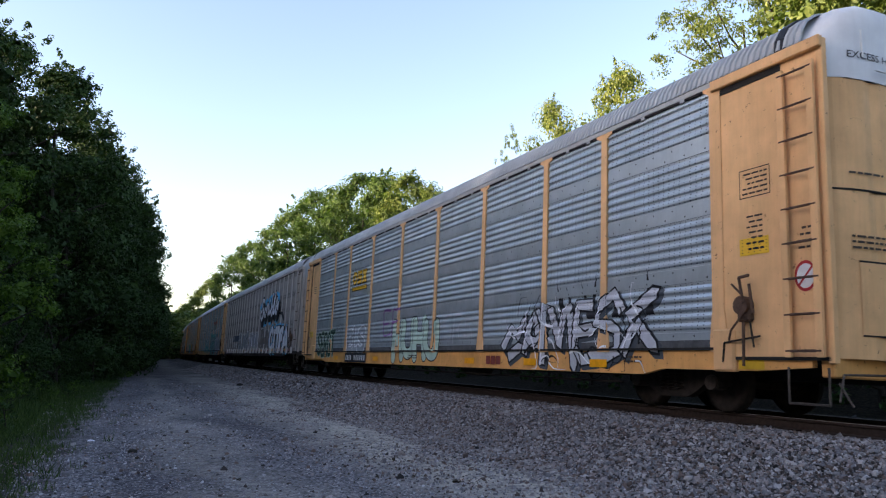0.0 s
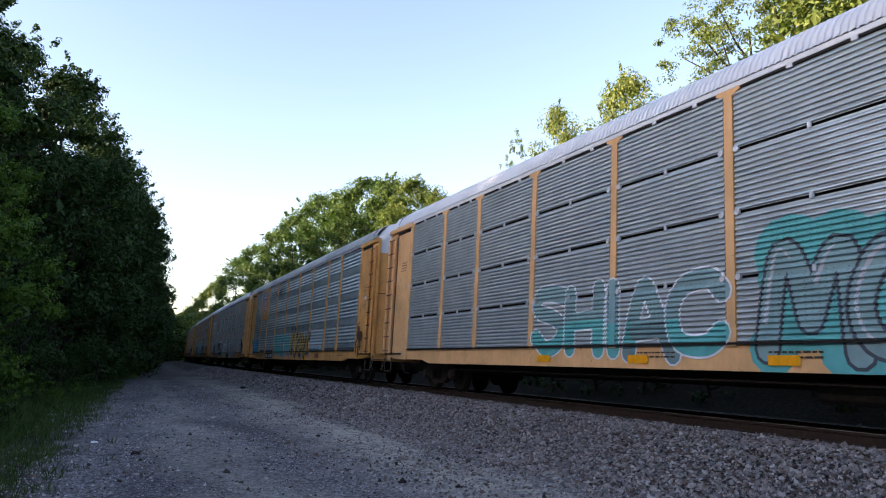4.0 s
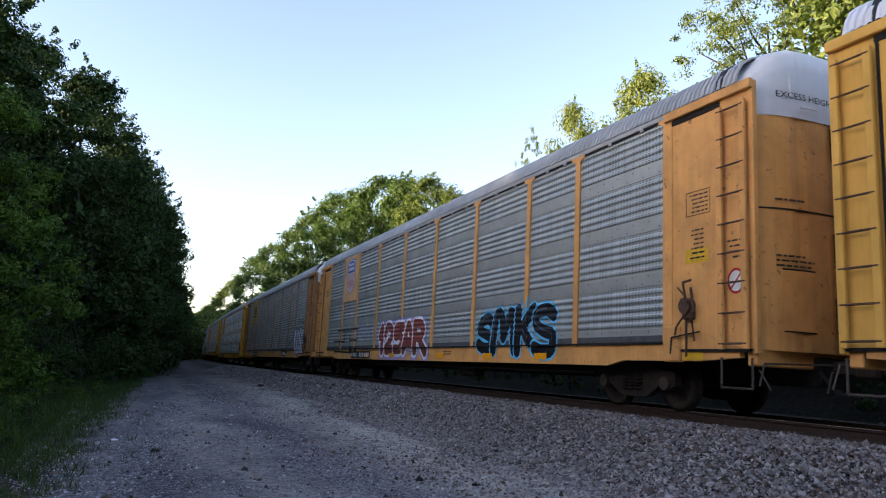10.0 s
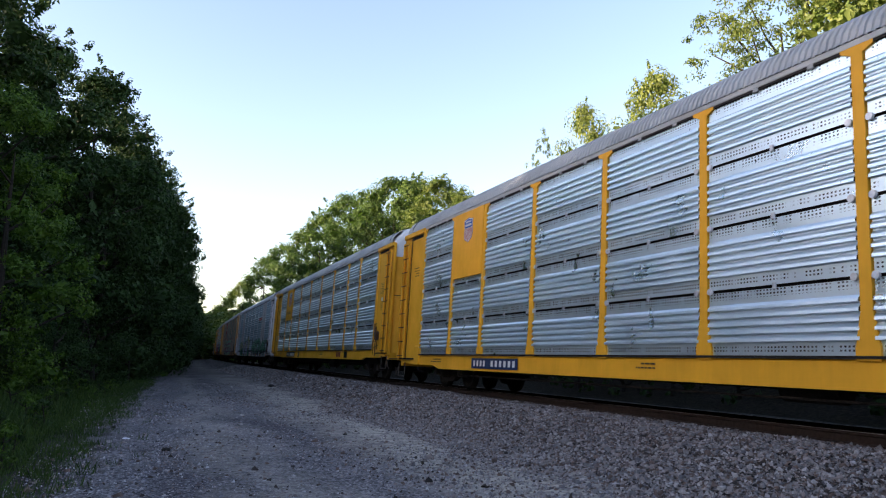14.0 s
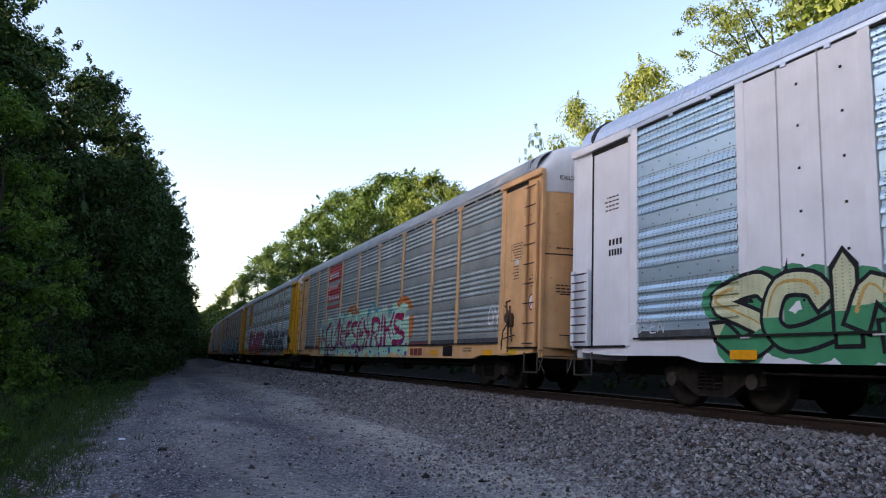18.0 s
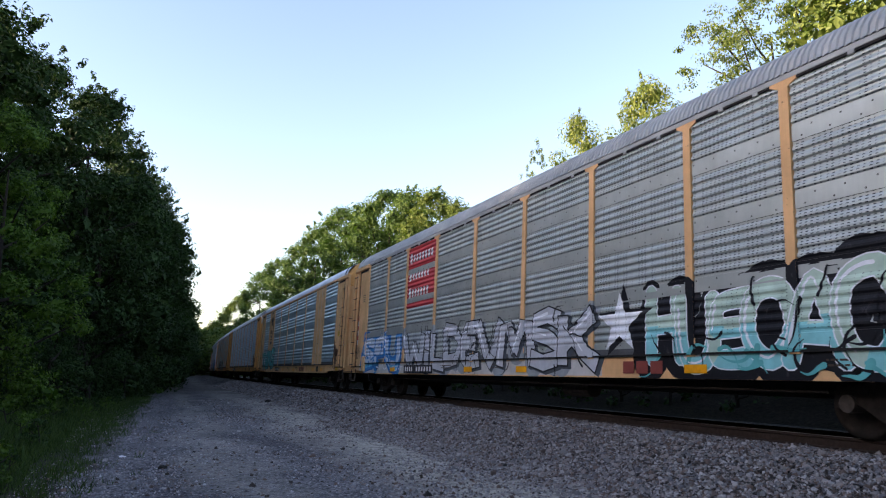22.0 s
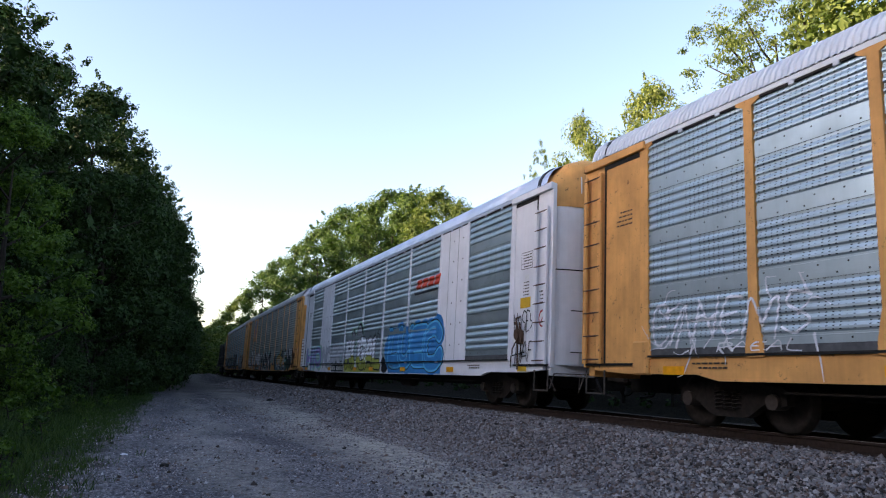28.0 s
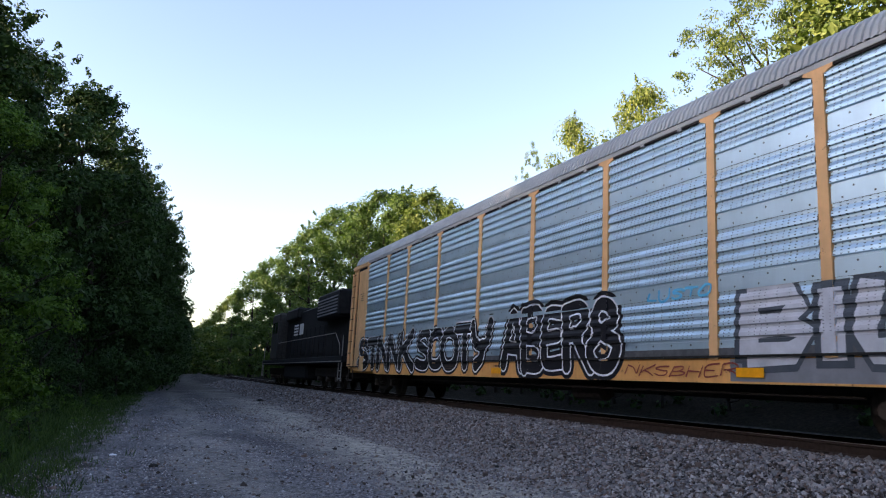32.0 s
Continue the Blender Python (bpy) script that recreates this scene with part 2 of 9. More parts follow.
def profile_mesh(name, pts, y0, y1, closed=False, cuts=1, smooth=False):
    """A profile of (x, z) pairs drawn out along y."""
    def build():
        bm = bmesh.new()
        rows = [[bm.verts.new((x, y0 + (y1 - y0) * k / cuts, z)) for x, z in pts] for k in range(cuts + 1)]
        n = len(pts)
        for k in range(cuts):
            for i in range(n if closed else n - 1):
                j = (i + 1) % n
                f = bm.faces.new((rows[k][i], rows[k + 1][i], rows[k + 1][j], rows[k][j]))
                f.smooth = smooth
        if closed:
            bm.faces.new(rows[0])
            bm.faces.new(list(reversed(rows[-1])))
        return bm
    return cached((name, tuple(pts), y0, y1, closed, cuts), build)


def np_mesh(name, verts, faces):
    """A mesh from arrays: verts (n, 3), faces (m, k) with k corners each."""
    me = bpy.data.meshes.new(name)
    k = faces.shape[1]
    me.vertices.add(len(verts))
    me.vertices.foreach_set("co", verts.astype(np.float32).ravel())
    me.loops.add(faces.size)
    me.loops.foreach_set("vertex_index", faces.astype(np.int32).ravel())
    me.polygons.add(len(faces))
    me.polygons.foreach_set("loop_start", np.arange(0, faces.size, k, dtype=np.int32))
    me.polygons.foreach_set("loop_total", np.full(len(faces), k, dtype=np.int32))
    me.update(calc_edges=True)
    return me


def thing(name, label, category, group="", at=None):
    ob = new(name)
    ob.empty_display_size = 0.3
    if at is not None:
        ob.matrix_basis = at
    return tagged(ob, label, category, group)


def setting(ob, label, category):
    return tagged(ob, label, category, kind="structure")


# ---- ground ----
def toe_of(s):
    """Where the ballast begins beside the lane."""
    return 4.9 + 1.4 * min(1.0, max(0.0, s) / 22)


def ground_height(u, s):
    """Lane level, with the ballast bank and the ground behind the track."""
    toe = toe_of(s)
    k = [(-400, 1.2), (-30, 0.6), (-8, 0.25), (-1.2, 0.0), (toe, 0.0), (7.75, 0.46), (8.3, 0.48), (11.7, 0.42), (13.2, 0.1), (16.5, 0.9), (18, 1.2), (40, 2.5), (400, 6)]
    for (a, za), (b, zb) in zip(k, k[1:]):
        if a <= u <= b:
            return za + (zb - za) * (u - a) / (b - a)
    return 1.0


def lane_edges(k, s):
    """From the weeds to the foot of the ballast, k from 0 to 1."""
    left = -1.6 + 0.034 * max(0.0, min(s, 90)) + 0.45 * noise.noise((s * 0.3, 0, 9.3)) + 0.2 * noise.noise((s * 1.3, 0, 2.3))
    right = toe_of(s) + 0.25 + 0.4 * noise.noise((s * 0.35, 4.0, 1.3)) + 0.2 * noise.noise((s * 1.5, 4.0, 7.3))
    return left + (right - left) * k


def strip(name, us, ss, lift, wave, mat, edges=None):
    """A sheet over the plan, with a little unevenness."""
    pts = []
    for s in ss:
        for k in us:
            u = edges(k, s) if edges else k
            z = ground_height(u, s) + lift
            if wave:
                z += wave * (noise.noise((u * 0.5, s * 0.25, 1.7)) + 0.4 * noise.noise((u * 2.1, s * 1.9, 4.1)))
            pts.append(along(u, s, z))
    n = len(us)
    verts = np.array(pts)
    faces = np.array([(j * n + i, j * n + i + 1, (j + 1) * n + i + 1, (j + 1) * n + i) for j in range(len(ss) - 1) for i in range(n - 1)])
    me = np_mesh(name, verts, faces)
    me.polygons.foreach_set("use_smooth", np.ones(len(faces), dtype=bool))
    me.materials.append(mat)
    return new(name, me)


GRASS_SOIL = gravel("soil", (0.012, 0.010, 0.008), (0.042, 0.035, 0.026), 14, (0.7, 0.72, 0.55))
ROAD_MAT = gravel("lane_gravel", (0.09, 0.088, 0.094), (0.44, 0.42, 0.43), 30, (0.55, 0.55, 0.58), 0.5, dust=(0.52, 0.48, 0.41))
BALLAST_MAT = gravel("ballast_bed", (0.03, 0.028, 0.028), (0.25, 0.232, 0.222), 30, (0.8, 0.76, 0.72))
us = [-560, -200, -90, -45, -25, -14, -8, -5, -3.4, -2.4, -1.6, -1.0, -0.4, 1, 3, 4.4, 4.8, 5.1, 5.4, 5.7, 6.0, 6.3, 6.6, 7.1, 7.75, 11.7, 12.8, 14, 18, 24, 40, 80, 200, 540]
ss = [-820, -400, -160, -70] + list(range(-40, 60, 2)) + list(range(60, 200, 10)) + [220, 300, 500, 820]
setting(strip("ground", us, ss, -0.03, 0.0, GRASS_SOIL), "dark earth with weeds and leaf litter under the trees", "ground")
ss_near = [-30, -20, -12, -8, -4] + [x * 0.5 for x in range(-4, 80)] + list(range(40, 90, 2)) + list(range(90, 260, 6))
lane_u = [0.04 * i for i in range(26)]
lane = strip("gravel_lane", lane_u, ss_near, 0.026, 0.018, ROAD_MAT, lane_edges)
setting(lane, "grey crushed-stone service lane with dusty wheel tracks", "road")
bank_u = [3.9 + 0.25 * i for i in range(17)] + [8.3, 8.9, 9.9, 10.9, 11.6, 12.2, 13, 14]
bank = strip("ballast_bed", bank_u, ss_near, 0.02, 0.02, BALLAST_MAT)
setting(bank, "sloped bed of grey crushed-stone railway ballast", "ballast")


def scatter_stones(name, count, u_range, s_range, size, mat, label, seed, sink=0.35, near=0.0, shape=0, thin=1.0):
    """Loose angular stones, joined into one mesh."""
    rng = np.random.default_rng(seed)
    u = u_range[1] - (u_range[1] - u_range[0]) * rng.uniform(0, 1, count) ** thin
    f = rng.uniform(0, 1, count)
    s = s_range[0] + (s_range[1] - s_range[0]) * (f ** (1 + near))
    if shape == 0:
        base = np.array([(-1, -1, -1), (1, -1, -1), (1, 1, -1), (-1, 1, -1), (-1, -1, 1), (1, -1, 1), (1, 1, 1), (-1, 1, 1)], float) * 0.62
        tri = np.array([(0, 1, 5), (0, 5, 4), (1, 2, 6), (1, 6, 5), (2, 3, 7), (2, 7, 6), (3, 0, 4), (3, 4, 7), (4, 5, 6), (4, 6, 7)])
    else:
        base = np.array([(1, 0, 0), (0, 1, 0), (-1, 0, 0), (0, -1, 0), (0, 0, 1)], float)
        tri = np.array([(0, 1, 4), (1, 2, 4), (2, 3, 4), (3, 0, 4)])
    k = len(base)
    r = rng.uniform(*size, count) * (1 + 0.8 * (rng.uniform(0, 1, count) > 0.93))
    v = base[None] * (1 + rng.uniform(-0.42, 0.42, (count, k, 3)))
    v *= (r[:, None] * rng.uniform(0.65, 1.15, (count, 3)))[:, None, :]
    ang = rng.uniform(-0.7, 0.7, (count, 2))
    yaw = rng.uniform(0, 6.283, count)
    for a, (i, j) in ((ang[:, 0], (1, 2)), (ang[:, 1], (0, 2)), (yaw, (0, 1))):
        ca, sa = np.cos(a)[:, None], np.sin(a)[:, None]
        p, q = v[:, :, i].copy(), v[:, :, j].copy()
        v[:, :, i], v[:, :, j] = ca * p - sa * q, sa * p + ca * q
    z = np.array([ground_height(a, b) for a, b in zip(u, s)])
    th, rad = s / RADIUS, RADIUS + D_SIDE - u
    at = np.stack([D_SIDE + RADIUS - rad * np.cos(th), rad * np.sin(th), z + 0.02 + r * (0.5 - sink)], 1)
    v += at[:, None, :]
    faces = (tri[None] + (np.arange(count) * k)[:, None, None]).reshape(-1, 3)
    me = np_mesh(name, v.reshape(-1, 3), faces)
    me.materials.append(mat)
    return tagged(new(name, me), label, "stones", kind="stuff")


STONE = stone("ballast_stone", (0.025, 0.022, 0.021), (0.44, 0.405, 0.385))
DARK_STONE = stone("dark_ballast_stone", (0.02, 0.019, 0.018), (0.13, 0.125, 0.12))
PEBBLE = stone("lane_pebble", (0.09, 0.087, 0.092), (0.54, 0.52, 0.52))
scatter_stones("ballast_stones", 26000, (5.2, 8.9), (1.5, 22), (0.016, 0.031), STONE, "loose angular grey and pinkish ballast stones", 3, near=0.45)
scatter_stones("ballast_stones", 30000, (5.0, 8.9), (1.5, 22), (0.015, 0.028), STONE, "smaller sharp chips among the ballast stones", 13, near=0.45, shape=1)
scatter_stones("ballast_stones", 22000, (6.0, 8.9), (20, 75), (0.028, 0.05), STONE, "loose angular grey ballast stones farther along", 4, near=0.5, shape=1)
scatter_stones("ballast_stones", 6000, (9.3, 13.5), (0, 40), (0.03, 0.05), DARK_STONE, "loose dark ballast stones between the rails", 5, shape=1)
scatter_stones("lane_pebbles", 38000, (-1.3, 5.8), (4, 26), (0.007, 0.02), PEBBLE, "small loose pebbles strewn on the lane", 6, near=0.8, shape=1)
scatter_stones("leaf_litter", 1100, (-1.0, 4.4), (4.5, 40), (0.012, 0.03), plain("dry_litter", (0.05, 0.04, 0.03), 0.9, 0, 0.5, 30), "dark twigs, clods and dry leaf litter on the lane", 17, near=0.5, shape=1)
scatter_stones("ballast_stones", 14000, (2.8, 6.3), (3, 40), (0.014, 0.03), STONE, "stray ballast stones thinning out over the lane", 19, near=0.5, shape=1, thin=1.9)
scatter_stones("lane_stones", 1500, (-1.1, 5.6), (5, 40), (0.018, 0.04), STONE, "scattered larger stones kicked onto the lane", 7, near=0.4)

# ---- rails and sleepers ----
RUST = plain("rail_rust", (0.042, 0.028, 0.022), 0.85, 0.0, 0.3, 14)
SHINE = plain("rail_head", (0.30, 0.27, 0.25), 0.35, 0.9, 0.2, 10)
TIE = plain("sleeper_wood", (0.06, 0.048, 0.038), 0.9, 0, 0.35, 16)
RAIL_PROFILE = [(-0.07, -0.17), (0.07, -0.17), (0.07, -0.155), (0.012, -0.14), (0.012, -0.05), (0.036, -0.035), (0.036, -0.004), (0.03, 0.0), (-0.03, 0.0),
                (-0.036, -0.004), (-0.036, -0.035), (-0.012, -0.05), (-0.012, -0.14), (-0.07, -0.155)]


def sweep(name, profile, x_off, s0, s1, step, mat):
    bm = bmesh.new()
    rows, s = [], s0
    while s <= s1:
        m = on_track(s)
        rows.append([bm.verts.new(m @ Vector((x_off + x, 0, z))) for x, z in profile])
        s += step
    n = len(profile)
    for a, b in zip(rows, rows[1:]):
        for i in range(n):
            bm.faces.new((a[i], b[i], b[(i + 1) % n], a[(i + 1) % n]))
    return part(name, bm, mat)


for off, who in ((-0.753, "near the lane"), (0.753, "on the far side")):
    rail = sweep("rail", RAIL_PROFILE, off, -60, 260, 4, RUST)
    tagged(rail, "rusty brown steel rail on the banked curve, " + who, "rail", "rails of the track", "structure")
    part("running_surface", sweep("running_surface", [(-0.03, -0.006), (0.03, -0.006), (0.028, 0.003), (-0.028, 0.003)], off, -60, 260, 4, SHINE).data, SHINE, rail, "polished strip on the rail head")
for o in [o for o in scene.objects if o.name.startswith("running_surface") and o.parent is None]:
    bpy.data.objects.remove(o)
tie_mesh = cached(("sleeper",), lambda: add_box(bmesh.new(), -1.3, 1.3, -0.11, 0.11, -0.36, -0.17, 0.012))
ties = setting(new("sleepers"), "dark creosoted timber sleepers sunk in the ballast", "sleepers")
for i in range(-20, 120):
    part("sleeper", tie_mesh, TIE, ties, at=on_track(i * 0.53 + 0.04 * math.sin(i * 5.1)) @ pose(0, 0, 0, 0, 0, 1.5 * math.sin(i * 2.3)))
far_ties = bmesh.new()
for i in range(120, 400):
    m = on_track(i * 0.53)
    bmesh.ops.create_cube(far_ties, size=1.0, matrix=m @ Matrix.LocRotScale((0, 0, -0.265), None, (2.6, 0.22, 0.19)))
tagged(part("far_sleepers", far_ties, TIE, ties), kind="stuff")


# ---- a few odd scraps on the lane ----
def clod(name, x, y, r, flat, mat, label, category, seed):
    rng = np.random.default_rng(seed)
    bm = bmesh.new()
    bmesh.ops.create_icosphere(bm, subdivisions=2, radius=r)
    for v in bm.verts:
        v.co *= 1 + rng.uniform(-0.3, 0.3)
        v.co.z *= flat
        v.co.z = max(v.co.z, -r * flat * 0.3)
    ob = part(name, bm, mat)
    ob.matrix_basis = Matrix.Translation((x, y, ground_height(x, y) + 0.02 + r * flat * 0.25)) @ pose(0, 0, 0, 0, 0, seed * 40)
    return tagged(ob, label, category)


clod("litter_scrap", -0.03, 14.3, 0.06, 0.45, plain("white_wrapper", (0.75, 0.76, 0.78), 0.45, 0, 0.1), "crumpled white wrapper lying on the lane", "litter", 1)
clod("clod", 0.57, 12.5, 0.07, 0.55, plain("dark_clod", (0.03, 0.026, 0.022), 0.95, 0, 0.4), "dark clump of earth on the gravel lane", "clod", 2)
clod("clod", 6.2, 35.9, 0.16, 0.6, plain("dark_clod", (0.03, 0.026, 0.022), 0.95, 0, 0.4), "dark clump of earth at the foot of the ballast", "clod", 3)


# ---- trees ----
# sun and shade put into the greens: dark shaded trees, pale sunlit ones
LEAF_SHADE_TONE = leaf_mat("leaf_shade_tone", (0.016, 0.037, 0.013), (0.042, 0.082, 0.029), 0.08)
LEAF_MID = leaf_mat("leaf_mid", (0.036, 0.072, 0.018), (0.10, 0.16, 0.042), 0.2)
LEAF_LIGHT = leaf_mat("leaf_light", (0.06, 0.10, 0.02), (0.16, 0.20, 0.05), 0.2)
LEAF_SUN_TONE = leaf_mat("leaf_sun_tone", (0.10, 0.15, 0.03), (0.24, 0.27, 0.075), 0.2)
LEAF_SAP = leaf_mat("leaf_sapling", (0.035, 0.08, 0.012), (0.10, 0.18, 0.03), 0.15)
BARK = plain("bark", (0.026, 0.021, 0.017), 0.9, 0, 0.35, 7, 0.5)


def leaf_cloud(rng, centres, radii, per, size, squash=0.8, shell=0.55):
    """Folded leaves spread over the outer part of clumps: arrays of verts and triangles."""
    n = len(centres) * per
    c = np.repeat(centres, per, 0)
    r = np.repeat(radii, per)
    d = rng.normal(size=(n, 3))
    d /= np.linalg.norm(d, axis=1)[:, None]
    p = c + d * (r * rng.uniform(shell, 1.08, n) ** 0.7)[:, None] * np.array([1, 1, squash])
    nrm = d * 0.85 + rng.normal(size=(n, 3)) * 0.38 + np.array([0, 0, 0.4])
    nrm /= np.linalg.norm(nrm, axis=1)[:, None]
    a = np.cross(nrm, rng.normal(size=(n, 3)))
    a /= np.linalg.norm(a, axis=1)[:, None]
    b = np.cross(nrm, a)
    L = rng.uniform(*size, n)[:, None]
    v = np.stack([p - a * L * 0.5, p + b * L * 0.27 + nrm * L * 0.1, p + a * L * 0.5 - nrm * L * 0.06, p - b * L * 0.27 + nrm * L * 0.1], 1)
    base = (np.arange(n) * 4)[:, None]
    f = np.concatenate([base + np.array([[0, 1, 2]]), base + np.array([[0, 2, 3]])])
    return v.reshape(-1, 3), f


def branch(bm, pts, r0, r1, sides=6):
    rings = []
    for i, q in enumerate(pts):
        q = Vector(q)
        d = (Vector(pts[min(i + 1, len(pts) - 1)]) - Vector(pts[max(i - 1, 0)])).normalized()
        x = d.orthogonal().normalized()
        y = d.cross(x)
        r = r0 + (r1 - r0) * i / (len(pts) - 1)
        rings.append([bm.verts.new(q + (x * math.cos(6.283 * k / sides) + y * math.sin(6.283 * k / sides)) * r) for k in range(sides)])
    for a, b in zip(rings, rings[1:]):
        for k in range(sides):
            bm.faces.new((a[k], a[(k + 1) % sides], b[(k + 1) % sides], b[k]))


def tree_kind(seed, height, spread, low, clumps, per, leaf, airy=0.0, limbs=9, squash=0.75, shell=0.5, core=0, sprigs=0):
    """Meshes of one tree: trunk with limbs, and crown. low: where the crown begins, as a share of the height."""
    rng = np.random.default_rng(seed)
    bm = bmesh.new()
    bend = rng.uniform(-0.4, 0.4, 2)
    trunk = [(bend[0] * k * k, bend[1] * k * k, height * 0.82 * k) for k in (0, 0.15, 0.35, 0.6, 0.8, 1.0)]
    branch(bm, trunk, height * 0.017 + 0.05, 0.03, 8)
    ends = []
    for i in range(limbs):
        k = rng.uniform(max(low * 0.8, 0.12), 0.9)
        z = height * 0.82 * k
        a = i * 2.4 + rng.uniform(-0.5, 0.5)
        out = spread * rng.uniform(0.55, 0.95) * (1.05 - 0.5 * abs(k - 0.45))
        up = out * rng.uniform(0.25, 0.8)
        o = Vector((bend[0] * k * k, bend[1] * k * k, z))
        e = o + Vector((math.cos(a) * out, math.sin(a) * out, up))
        m = (o + e) / 2 + Vector((0, 0, -0.1 * out))
        branch(bm, [o, m, e], 0.05 + 0.006 * height * (1 - k), 0.02, 5)
        ends.append(e)
    centres, radii = [], []
    for i in range(clumps):
        k = rng.uniform(0, 1)
        z = height * (low + (1 - low) * k)
        prof = math.sin(math.pi * min(1, (0.16 + 0.84 * k) ** 0.85)) ** 0.6
        a = rng.uniform(0, 6.283)
        rr = spread * prof * rng.uniform(0.35, 1.0) ** 0.6
        if airy and i % 2:
            e = ends[int(rng.integers(len(ends)))]
            centres.append((e.x + rng.normal() * 0.6, e.y + rng.normal() * 0.6, e.z + rng.normal() * 0.5))
        else:
            centres.append((math.cos(a) * rr, math.sin(a) * rr, z))
        radii.append(rng.uniform(0.45, 1.0) * (1 - 0.42 * airy) * spread * 0.3)
    v, f = leaf_cloud(rng, np.array(centres), np.array(radii), per, leaf, squash, shell)
    if core:
        # big leaves deep inside each clump close the gaps
        v2, f2 = leaf_cloud(rng, np.array(centres), np.array(radii) * 0.5, core, (0.4, 0.7), squash, 0.1)
        v, f = np.concatenate([v, v2]), np.concatenate([f, f2 + len(v)])
    if sprigs:
        # leafy shoots that stand out of the crown's outline
        pick = rng.integers(len(centres), size=sprigs)
        c0, r0 = np.array(centres)[pick], np.array(radii)[pick]
        d = rng.normal(size=(sprigs, 3)) * np.array([1, 1, 0.5]) + np.array([0, 0, 0.9])
        d /= np.linalg.norm(d, axis=1)[:, None]
        steps = np.linspace(0.75, 1.0, 7)[None, :, None]
        reach = (r0 + rng.uniform(0.25, 0.8, sprigs))[:, None, None]
        pts = (c0[:, None, :] + d[:, None, :] * reach * steps * np.array([1, 1, squash + 0.2])).reshape(-1, 3)
        v3, f3 = leaf_cloud(rng, pts, np.full(len(pts), 0.14), 4, leaf, 1.0, 0.2)
        v, f = np.concatenate([v, v3]), np.concatenate([f, f3 + len(v)])
    crown = np_mesh("crown", v, f)
    trunk_me = bpy.data.meshes.new("trunk")
    bm.to_mesh(trunk_me)
    bm.free()
    trunk_me.materials.append(BARK)
    return trunk_me, crown


def plant(kind, mat, u, s, turn, size, label, category, group, z=None):
    trunk_me, crown_me = kind
    if not crown_me.materials:
        crown_me.materials.append(mat)
    ob = thing("tree" if category == "tree" else "bush", label, category, group, at=Matrix.Translation(along(u, s, (ground_height(u, s) if z is None else z) - 0.1)) @ pose(0, 0, 0, 0, 0, turn) @ Matrix.Scale(size, 4))
    part("trunk", trunk_me, BARK, ob)
    part("crown", crown_me, mat, ob)
    return ob


rt = random.Random(11)
LEFT_KINDS = [tree_kind(20 + i, 14.0, 3.5, 0.04, 100, 150, (0.11, 0.22), squash=0.65, shell=0.6, core=10, sprigs=110) for i in range(4)]
FILL_KINDS = [tree_kind(30 + i, 14.0, 4.0, 0.02, 60, 27, (0.65, 1.2), shell=0.3) for i in range(3)]
WALL_KINDS = [tree_kind(35 + i, 14.0, 4.2, 0.02, 56, 11, (1.3, 2.2), shell=0.3) for i in range(2)]
BUSH_KINDS = [tree_kind(40 + i, 3.0, 1.6, 0.02, 30, 120, (0.06, 0.12), limbs=2) for i in range(3)]
WEED_KINDS = [tree_kind(50 + i, 3.0, 1.6, 0.02, 14, 22, (0.2, 0.4), limbs=4) for i in range(2)]
FAR_KINDS = [tree_kind(25 + i, 14.0, 3.5, 0.04, 70, 80, (0.22, 0.4), squash=0.6, shell=0.3) for i in range(2)]
RIGHT_KINDS = [tree_kind(60 + i, 15.0, 4.2, 0.06, 100, 115, (0.14, 0.26), squash=0.65, shell=0.72, core=14, sprigs=24) for i in range(4)]
OPEN_KINDS = [tree_kind(70 + i, 15.0, 4.2, 0.10, 100, 210, (0.13, 0.24), squash=0.7, shell=0.5, limbs=16, sprigs=24, core=4) for i in range(2)]
AIRY_KINDS = [tree_kind(80 + i, 15.0, 4.0, 0.12, 380, 70, (0.08, 0.15), airy=1.25, limbs=30, squash=0.42, shell=0.2) for i in range(2)]


def woods(name, kinds, mat, places, label):
    """Many deep-standing trees joined into one thicket: each place is a pose with its size."""
    verts, faces, start = [], [], 0
    for k, m in enumerate(places):
        trunk_me, crown_me = kinds[k % len(kinds)]
        co = np.empty(len(crown_me.vertices) * 3, np.float32)
        crown_me.vertices.foreach_get("co", co)
        idx = np.empty(len(crown_me.loops), np.int32)
        crown_me.loops.foreach_get("vertex_index", idx)
        a = np.array(m)
        verts.append(co.reshape(-1, 3) @ a[:3, :3].T + a[:3, 3])
        faces.append(idx.reshape(-1, 3) + start)
        start += len(crown_me.vertices)
    me = np_mesh(name, np.concatenate(verts), np.concatenate(faces))
    me.materials.append(mat)
    return tagged(new(name, me), label, "woods", kind="stuff")


def between(table, x):
    for (a, va), (b, vb) in zip(table, table[1:]):
        if x <= b:
            return va + (vb - va) * max(0.0, (x - a) / (b - a))
    return table[-1][1]


# the dark wall of trees beside the lane, from behind the camera to the bend
LEFT_EDGE = ((20, -6.5), (32, -4.6), (36, -3.2), (40, -0.6), (45, 0.8), (59, 2.3), (97, 3.8), (199, 5.0))
LEFT_TALL = ((27, 1.33), (31, 1.25), (36, 1.17), (42, 1.12), (52, 1.1), (68, 1.12), (100, 1.0))
i, s = 0, 27.0
